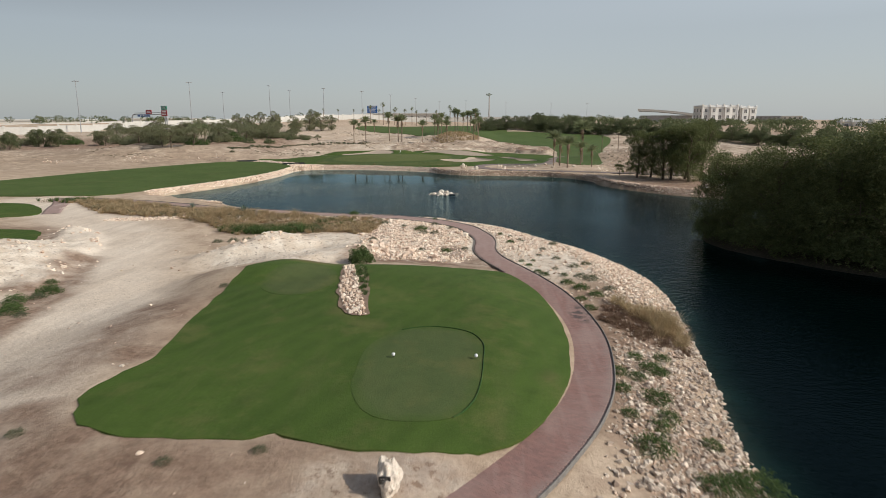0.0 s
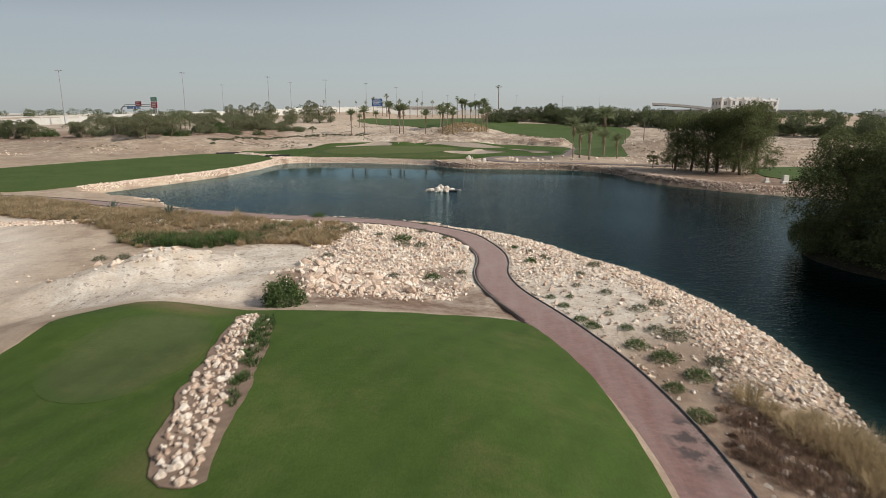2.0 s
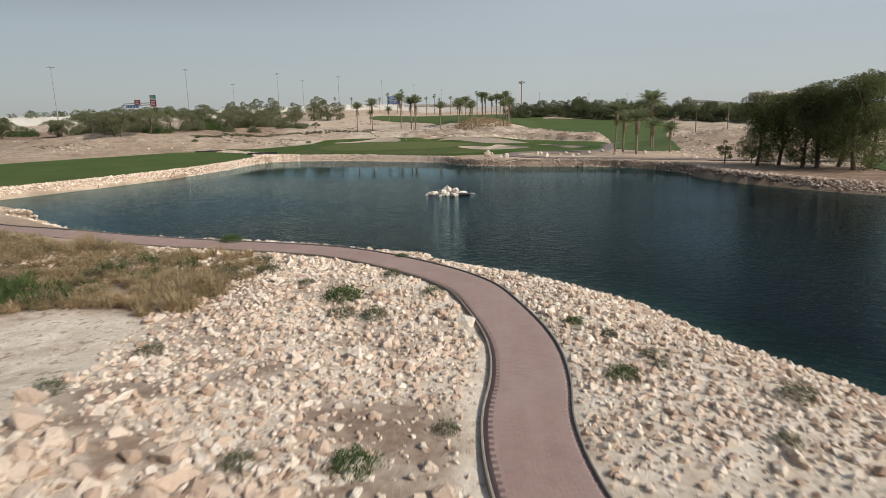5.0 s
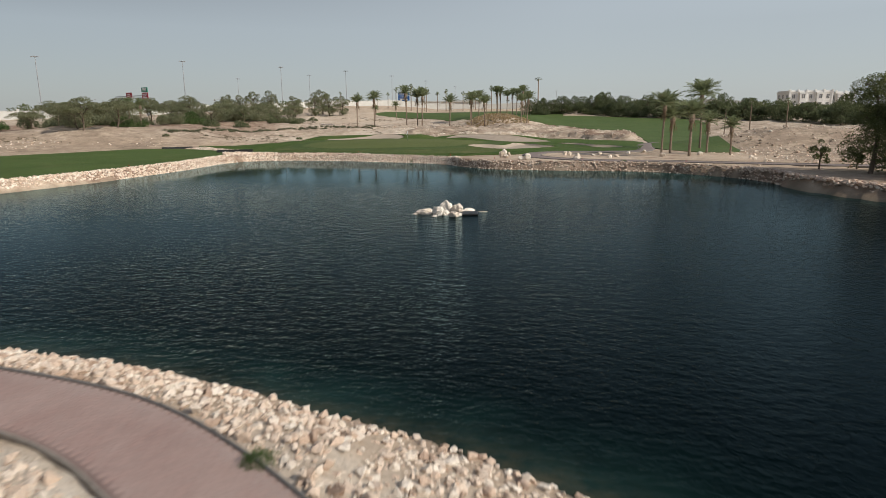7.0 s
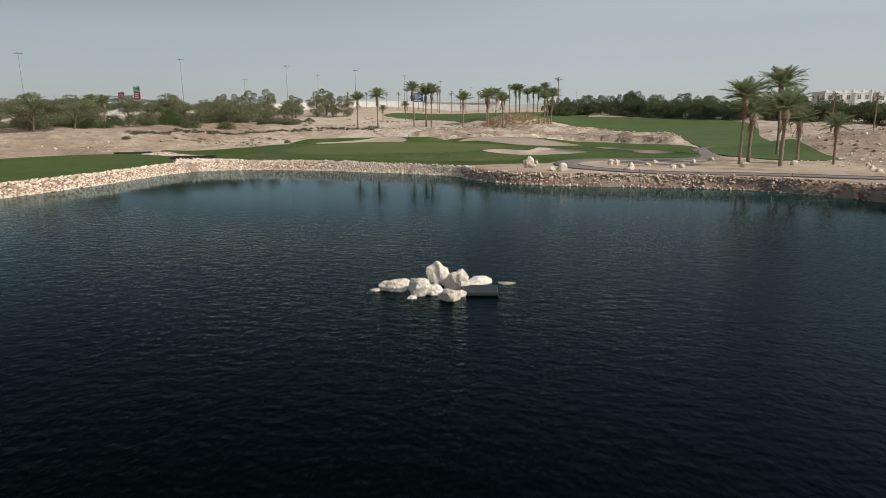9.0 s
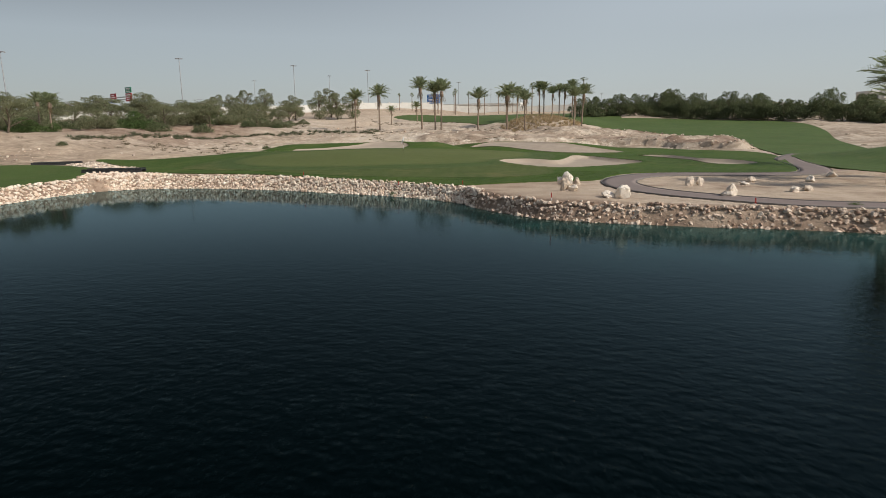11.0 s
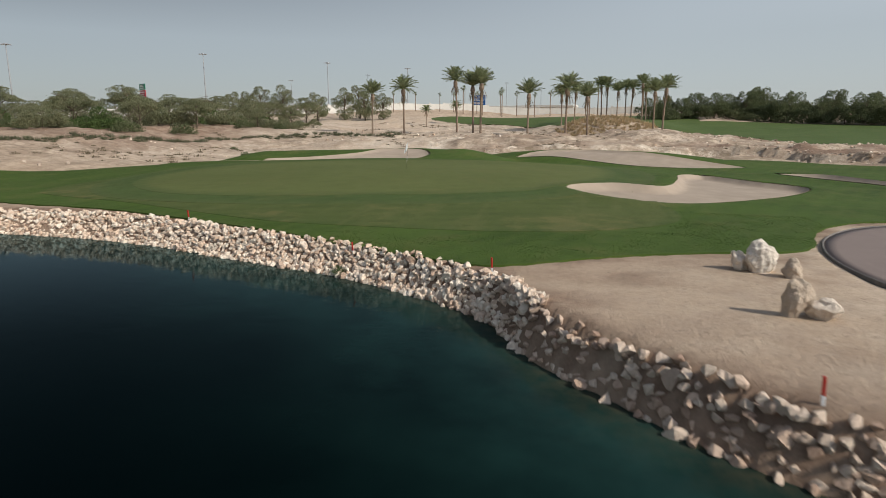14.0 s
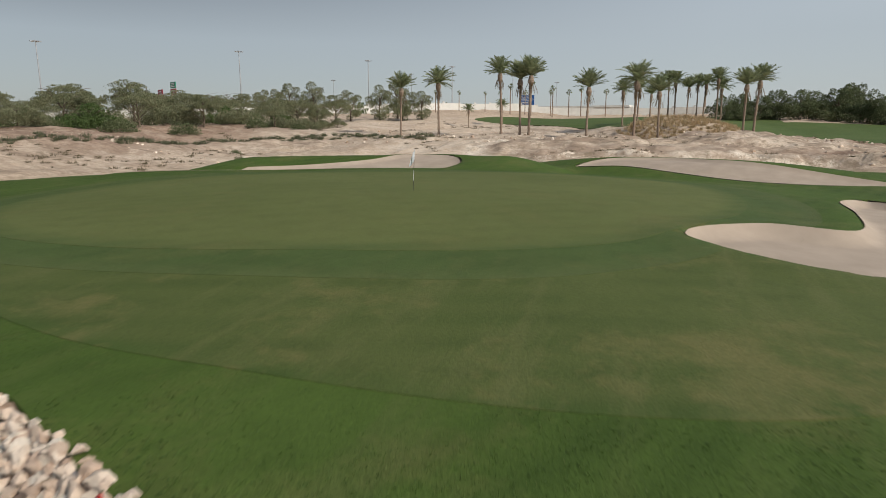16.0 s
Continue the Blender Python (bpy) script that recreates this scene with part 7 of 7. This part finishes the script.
def gantry():
    g = thing("sign_gantry", "grey arched road gantry with red green and blue signs", "road sign")
    x, y = -192.5, 357
    z = at_ground(x, y)
    g.matrix_basis = pose(x, y, z, 0, 0, -28)
    for s in (-1, 1):
        pts = rounded([(s * 17, 0, -0.5), (s * 17, 0, 6.0), (s * 16.2, 0, 7.6), (s * 14, 0, 8.2)], False, 0.8)
        part("post", tri_mesh("post", *tube(pts, [0.35] * len(pts), 8), STEEL, None, True), None, g)
    for h in (7.9, 8.9):
        part("beam", tri_mesh("beam", *tube([(-14, 0, h), (14, 0, h)], [0.22, 0.22], 6), STEEL), None, g)
    for k, (cx, w, h0, h1, mat) in enumerate(((-9.5, 2.6, 6.7, 8.0, SIGN_BLUE), (-6.3, 2.6, 6.7, 8.0, SIGN_BLUE), (-3.1, 2.6, 6.7, 8.0, SIGN_BLUE), (0.1, 2.6, 6.7, 8.0, SIGN_BLUE), (0.6, 5.6, 8.2, 10.6, SIGN_RED))):
        bm = bmesh.new()
        box(bm, cx - w / 2, -0.42, h0, cx + w / 2, -0.3, h1, 0.02)
        sign = part("sign_panel", bm, mat, g)
        for q in range(2):
            bm = bmesh.new()
            box(bm, cx - w * 0.36, -0.44, h0 + (h1 - h0) * (0.25 + 0.35 * q), cx + w * (0.36 - 0.15 * q), -0.425, h0 + (h1 - h0) * (0.4 + 0.35 * q))
            part("text_bar", bm, SIGN_WHITE, sign)
    return g


gantry()


def tall_sign(x, y, z0, z1, w, turn, label, top_mat, low_mat):
    s = thing("highway_sign", label, "road sign")
    g = at_ground(x, y)
    s.matrix_basis = pose(x, y, g, 0, 0, turn)
    part("post", tri_mesh("post", *tube([(0, 0.3, -0.5), (0, 0.3, z1 - g)], [0.4, 0.3], 10), STEEL, None, True), None, s)
    split = z0 + (z1 - z0) * 0.6
    for lo, hi, mat in ((z0, split - 0.1, low_mat), (split + 0.1, z1, top_mat)):
        bm = bmesh.new()
        box(bm, -w / 2, -0.15, lo - g, w / 2, 0.1, hi - g, 0.03)
        panel = part("panel", bm, mat, s)
        for q in range(3):
            bm = bmesh.new()
            zz = lo - g + (hi - lo) * (0.2 + 0.26 * q)
            box(bm, -w * 0.38, -0.18, zz, w * (0.36 - 0.12 * (q % 2)), -0.155, zz + (hi - lo) * 0.12)
            part("text_bar", bm, SIGN_WHITE, panel)


tall_sign(-178.9, 349.2, 16.6, 22.2, 5.2, -27, "tall highway sign with green over red panels", SIGN_GREEN, SIGN_RED)
tall_sign(-96, 552, 20.2, 26.4, 9.5, -12, "blue highway direction sign over the wall", SIGN_BLUE, SIGN_BLUE)


def palm_mast():
    """A phone mast dressed as a palm, far away."""
    p = make_fan_palm(560, 25.0, "very tall slim palm standing above the tree line", "")
    p.matrix_basis = pose(7.3, 599, at_ground(7.3, 599)) @ Matrix.Diagonal((2.2, 2.2, 1.0, 1))


palm_mast()

# ---- buildings ----


def building(name, label, x, y, turn, w, d, storeys, storey, bays, mat, base=None, parapet=1.2, category="building", side_bays=3, ornate=False):
    """A block with its storeys, windows set in reveals, a cornice and a parapet."""
    b = thing(name, label, category)
    z = at_ground(x, y) if base is None else base
    b.matrix_basis = pose(x, y, z, 0, 0, turn)
    h = storeys * storey
    bm = bmesh.new()
    box(bm, -w / 2, -d / 2, -2, w / 2, d / 2, h, 0.05)
    part("wall", bm, mat, b)
    bm = bmesh.new()
    box(bm, -w / 2 - 0.7, -d / 2 - 0.7, h, w / 2 + 0.7, d / 2 + 0.7, h + 0.5, 0.1)
    part("cornice", bm, mat, b)
    bm = bmesh.new()
    box(bm, -w / 2 - 0.1, -d / 2 - 0.1, h + 0.5, w / 2 + 0.1, d / 2 + 0.1, h + 0.5 + parapet, 0.08)
    part("parapet", bm, mat, b)
    proud = (1, bays - 2) if ornate else ()
    if ornate:
        for k in range(1, storeys):
            bm = bmesh.new()
            box(bm, -w / 2 - 0.45, -d / 2 - 0.45, k * storey - 0.25, w / 2 + 0.45, d / 2 + 0.45, k * storey + 0.25, 0.06)
            part("string_course", bm, mat, b)
        for k in range(bays + 1):
            u = -w / 2 + k * w / bays
            bm = bmesh.new()
            box(bm, u - 0.55, -d / 2 - 0.6, -2, u + 0.55, -d / 2 + 0.1, h, 0.08)
            part("pilaster", bm, mat, b)
            bm = bmesh.new()
            box(bm, u - 0.8, -d / 2 - 0.9, h + 0.52, u + 0.8, -d / 2 + 0.5, h + parapet + 1.4, 0.1)
            part("pedestal", bm, mat, b)
        for k in proud:
            u = -w / 2 + (k + 0.5) * w / bays
            bm = bmesh.new()
            box(bm, u - w / bays * 0.42, -d / 2 - 2.6, -2, u + w / bays * 0.42, -d / 2 + 0.2, h * 0.97, 0.1)
            box(bm, u - w / bays * 0.5, -d / 2 - 3.0, h * 0.97, u + w / bays * 0.5, -d / 2 + 0.2, h * 0.97 + 0.7, 0.1)
            part("bay_front", bm, mat, b)
    ww, wh = w / bays * 0.36, storey * 0.52
    for face in range(2):
        n = bays if face == 0 else side_bays
        span = w if face == 0 else d
        bm = bmesh.new()
        box(bm, -ww / 2, -0.05, 0, ww / 2, 0.12, wh, 0)
        pane = bm_mesh("pane", bm, DARK_GLASS)
        bm = bmesh.new()
        for a in ((-ww / 2 - 0.3, -0.28, -0.35, ww / 2 + 0.3, 0.0, -0.05), (-ww / 2 - 0.3, -0.22, wh, ww / 2 + 0.3, 0.0, wh + 0.3), (-ww / 2 - 0.25, -0.16, -0.05, -ww / 2, 0.0, wh), (ww / 2, -0.16, -0.05, ww / 2 + 0.25, 0.0, wh),
                  (-0.08, -0.12, 0, 0.08, 0.0, wh)):
            box(bm, *a)
        frame_me = bm_mesh("window_frame", bm, mat)
        for s in range(storeys):
            for k in range(n):
                u = -span / 2 + (k + 0.5) * span / n
                zz = s * storey + storey * 0.24
                m = pose(u, -d / 2 - (2.64 if k in proud else 0.04), zz) if face == 0 else pose(-w / 2 - 0.04, -u, zz, 0, 0, -90)
                win = part("window", frame_me, None, b, "", m)
                part("pane", pane, None, win)
    return b


building("villa", "large cream stone villa with corniced storeys and tall windows", 249.5, 693, 4, 37, 24, 3, 7.0, 5, VILLA_WALL, 6.0, 1.2, "villa", 3, True)
building("villa_wing", "projecting cream wing of the large villa", 279.5, 697, 4, 16, 26, 3, 6.6, 2, VILLA_WALL, 6.0, 1.2, "villa", 3, True)
building("villa", "two-storey cream villa with a flat parapet roof", 270, 466, -20, 25, 16, 2, 4.4, 4, VILLA_WALL, 3.2, 0.8, "villa", 3, True)
building("villa", "pale low villa behind trees", 296, 452, -20, 14, 12, 2, 3.4, 2, WHITE_WALL, 3.0, 0.8, "villa")
building("apartment_block", "distant grey apartment block", 425, 972, -20, 34, 26, 3, 3.6, 6, GREY_WALL, 7, 0.8)
building("apartment_block", "distant pale apartment block", 462, 975, -20, 26, 26, 3, 3.6, 4, CREAM_WALL, 7, 0.8)
building("apartment_block", "distant low office block", 375, 985, -20, 40, 30, 2, 4.6, 8, GREY_WALL, 7, 0.8)
building("road_shed", "white toll building with a long flat roof behind the wall", -70, 575, -8, 70, 14, 1, 7.0, 12, WHITE_WALL, 12, 0.8)
building("warehouse", "long low white warehouse beyond the highway", -430, 560, 14, 120, 30, 1, 9.0, 14, WHITE_WALL, 5, 0.8)
building("warehouse", "low white building beyond the highway", -330, 640, 6, 80, 24, 1, 8.0, 10, CREAM_WALL, 7, 0.8)
building("warehouse", "low white building in the haze", -560, 520, 20, 110, 30, 1, 10.0, 10, WHITE_WALL, 3, 0.8)


def arena():
    """A wide low roof with curved ends, far off."""
    a = thing("arena", "distant arena with a sweeping pale roof", "building")
    x, y = 305, 1075
    a.matrix_basis = pose(x, y, 10, 0, 0, -15)
    u = np.linspace(-1, 1, 21)
    top = 21 - 8 * ((u + 1) / 2) ** 1.6
    v = []
    for yy in (-40, 40):
        v.append(np.stack([u * 44, 0 * u + yy, top], -1))
        v.append(np.stack([u * 44, 0 * u + yy, top - 3.5], -1))
    n = 21
    v = np.concatenate(v)
    i = np.arange(n - 1)
    f = np.concatenate([np.stack([i, i + 1, i + 1 + n, i + n], -1)[:, ::-1], np.stack([i, i + 1, i + 1 + 2 * n, i + 2 * n], -1), np.stack([i + 2 * n, i + 1 + 2 * n, i + 1 + 3 * n, i + 3 * n], -1),
                        np.array([[0, 2 * n, 3 * n, n], [n - 1, 2 * n - 1, 4 * n - 1, 3 * n - 1]])])
    part("shell", tri_mesh("shell", v, f, WHITE_WALL), None, a, "thin pale roof")
    bm = bmesh.new()
    box(bm, -40, -34, -4, 40, 34, 10.5, 0.3)
    part("base_wall", bm, GREY_WALL, a)


arena()


def viaduct():
    """The raised highway behind the wall."""
    r = thing("viaduct", "long pale concrete viaduct with parapets and piers", "viaduct", kind="structure")
    line = rounded([(-900, 300), (-600, 345), (-420, 375), (-300, 420), (-200, 490), (-110, 560), (0, 610), (150, 640)], False, 12)
    z = 10.5 + smooth(-400, -100, line[:, 0]) * 4.5
    d = np.gradient(line, axis=0)
    nrm = np.stack([d[:, 1], -d[:, 0]], -1) / np.linalg.norm(d, axis=1)[:, None]
    prof = [(-9, 1.1), (-8.7, 1.1), (-8.7, 0.05), (8.7, 0.05), (8.7, 1.1), (9, 1.1), (9, -1.3), (-9, -1.3), (-9, 1.1)]
    v = np.stack([np.column_stack([line + nrm * o, z + e]) for o, e in prof], 1).reshape(-1, 3)
    w = len(prof)
    i, j = np.meshgrid(np.arange(len(line) - 1), np.arange(w - 1), indexing="ij")
    a = (i * w + j).ravel()
    part("deck", tri_mesh("deck", v, np.stack([a, a + 1, a + w + 1, a + w], -1), WHITE_WALL), None, r)
    for k in range(2, len(line) - 1, 3):
        g = at_ground(*line[k])
        if z[k] - 1.3 > g:
            bm = bmesh.new()
            box(bm, -0.8, -3, g - 1, 0.8, 3, z[k] - 1.25, 0.1)
            part("pier", bm, GREY_WALL, r, "", pose(line[k][0], line[k][1], 0, 0, 0, math.degrees(math.atan2(d[k][1], d[k][0]))))


viaduct()


# ---- pavers of the cart path ----


def lay_pavers():
    """Bricks in running bond across the path: single ones on one stretch, the rest joined."""
    line = PATH_LINE[(PATH_LINE[:, 0] > -26) & (PATH_LINE[:, 1] > 17)]
    seg = np.linalg.norm(np.diff(line, axis=0), axis=1)
    run = np.concatenate([[0], np.cumsum(seg)])
    grad = np.gradient(line, axis=0)
    nrm = np.stack([grad[:, 1], -grad[:, 0]], -1) / (np.linalg.norm(grad, axis=1)[:, None] + 1e-9)
    z = np.convolve(np.pad(level(line[:, 0], line[:, 1]), 4, mode="edge"), np.ones(9) / 9, "valid") + 0.03
    long_, wide = 0.25, 0.125
    rows, cols = int(run[-1] / wide), 12
    i, j = (q.ravel() for q in np.meshgrid(np.arange(rows), np.arange(cols), indexing="ij"))
    rng = np.random.default_rng(17)
    o = -1.68 + (j + 0.5 * (i % 2)) * long_ + long_ / 2
    u = (i + 0.5) * wide
    left = -1.05 - WIDER(np.interp(u, run, line[:, 1])) * 0.94
    keep = (o - long_ / 2 > left) & (o + long_ / 2 < 1.2)
    u, o = u[keep], o[keep]
    tilt = rng.normal(0, 0.0008, (len(u), 4))
    corner = []
    for k, (du, do) in enumerate(((-1, -1), (1, -1), (1, 1), (-1, 1))):
        uu, oo = u + du * (wide / 2 - 0.002), o + do * (long_ / 2 - 0.002)
        x = np.interp(uu, run, line[:, 0]) + np.interp(uu, run, nrm[:, 0]) * oo
        y = np.interp(uu, run, line[:, 1]) + np.interp(uu, run, nrm[:, 1]) * oo
        corner.append(np.stack([x, y, np.interp(uu, run, z) + 0.006 + tilt[:, k]], -1))
    top = np.stack(corner, 1)
    low = top - np.array([0, 0, 0.03])
    block = np.concatenate([top, low], 1)
    sides = np.array([[3, 2, 1, 0], [0, 1, 5, 4], [1, 2, 6, 5], [2, 3, 7, 6], [3, 0, 4, 7]])
    mid = top.mean(1)
    single = np.zeros(len(mid), bool)
    single[np.where((mid[:, 1] > 62.5) & (mid[:, 1] < 67))[0][:290]] = True
    rest = block[~single]
    v = rest.reshape(-1, 3)
    f = (sides[None] + 8 * np.arange(len(rest))[:, None, None]).reshape(-1, 4)
    across = np.repeat((o[~single] + 1.3) / 2.5, 8)
    wet = np.clip(dome(v[:, 0], v[:, 1], 11.9, 43.2, 1.1, 2.6, 1.4, 0.3), 0, 1)
    tagged(part("pavers", tri_mesh("pavers", v, f, LAID, {"across": np.clip(across, 0, 1), "wet": wet}), None, cart_path), kind="stuff")
    for p, q, a in zip(block[single], mid[single], o[single]):
        part("paver", tri_mesh("paver", p - q, sides, LAID_SINGLE, {"across": np.full(8, min(1.0, (a + 1.3) / 2.5))}), None, cart_path, "", Matrix.Translation(Vector(q)))


lay_pavers()
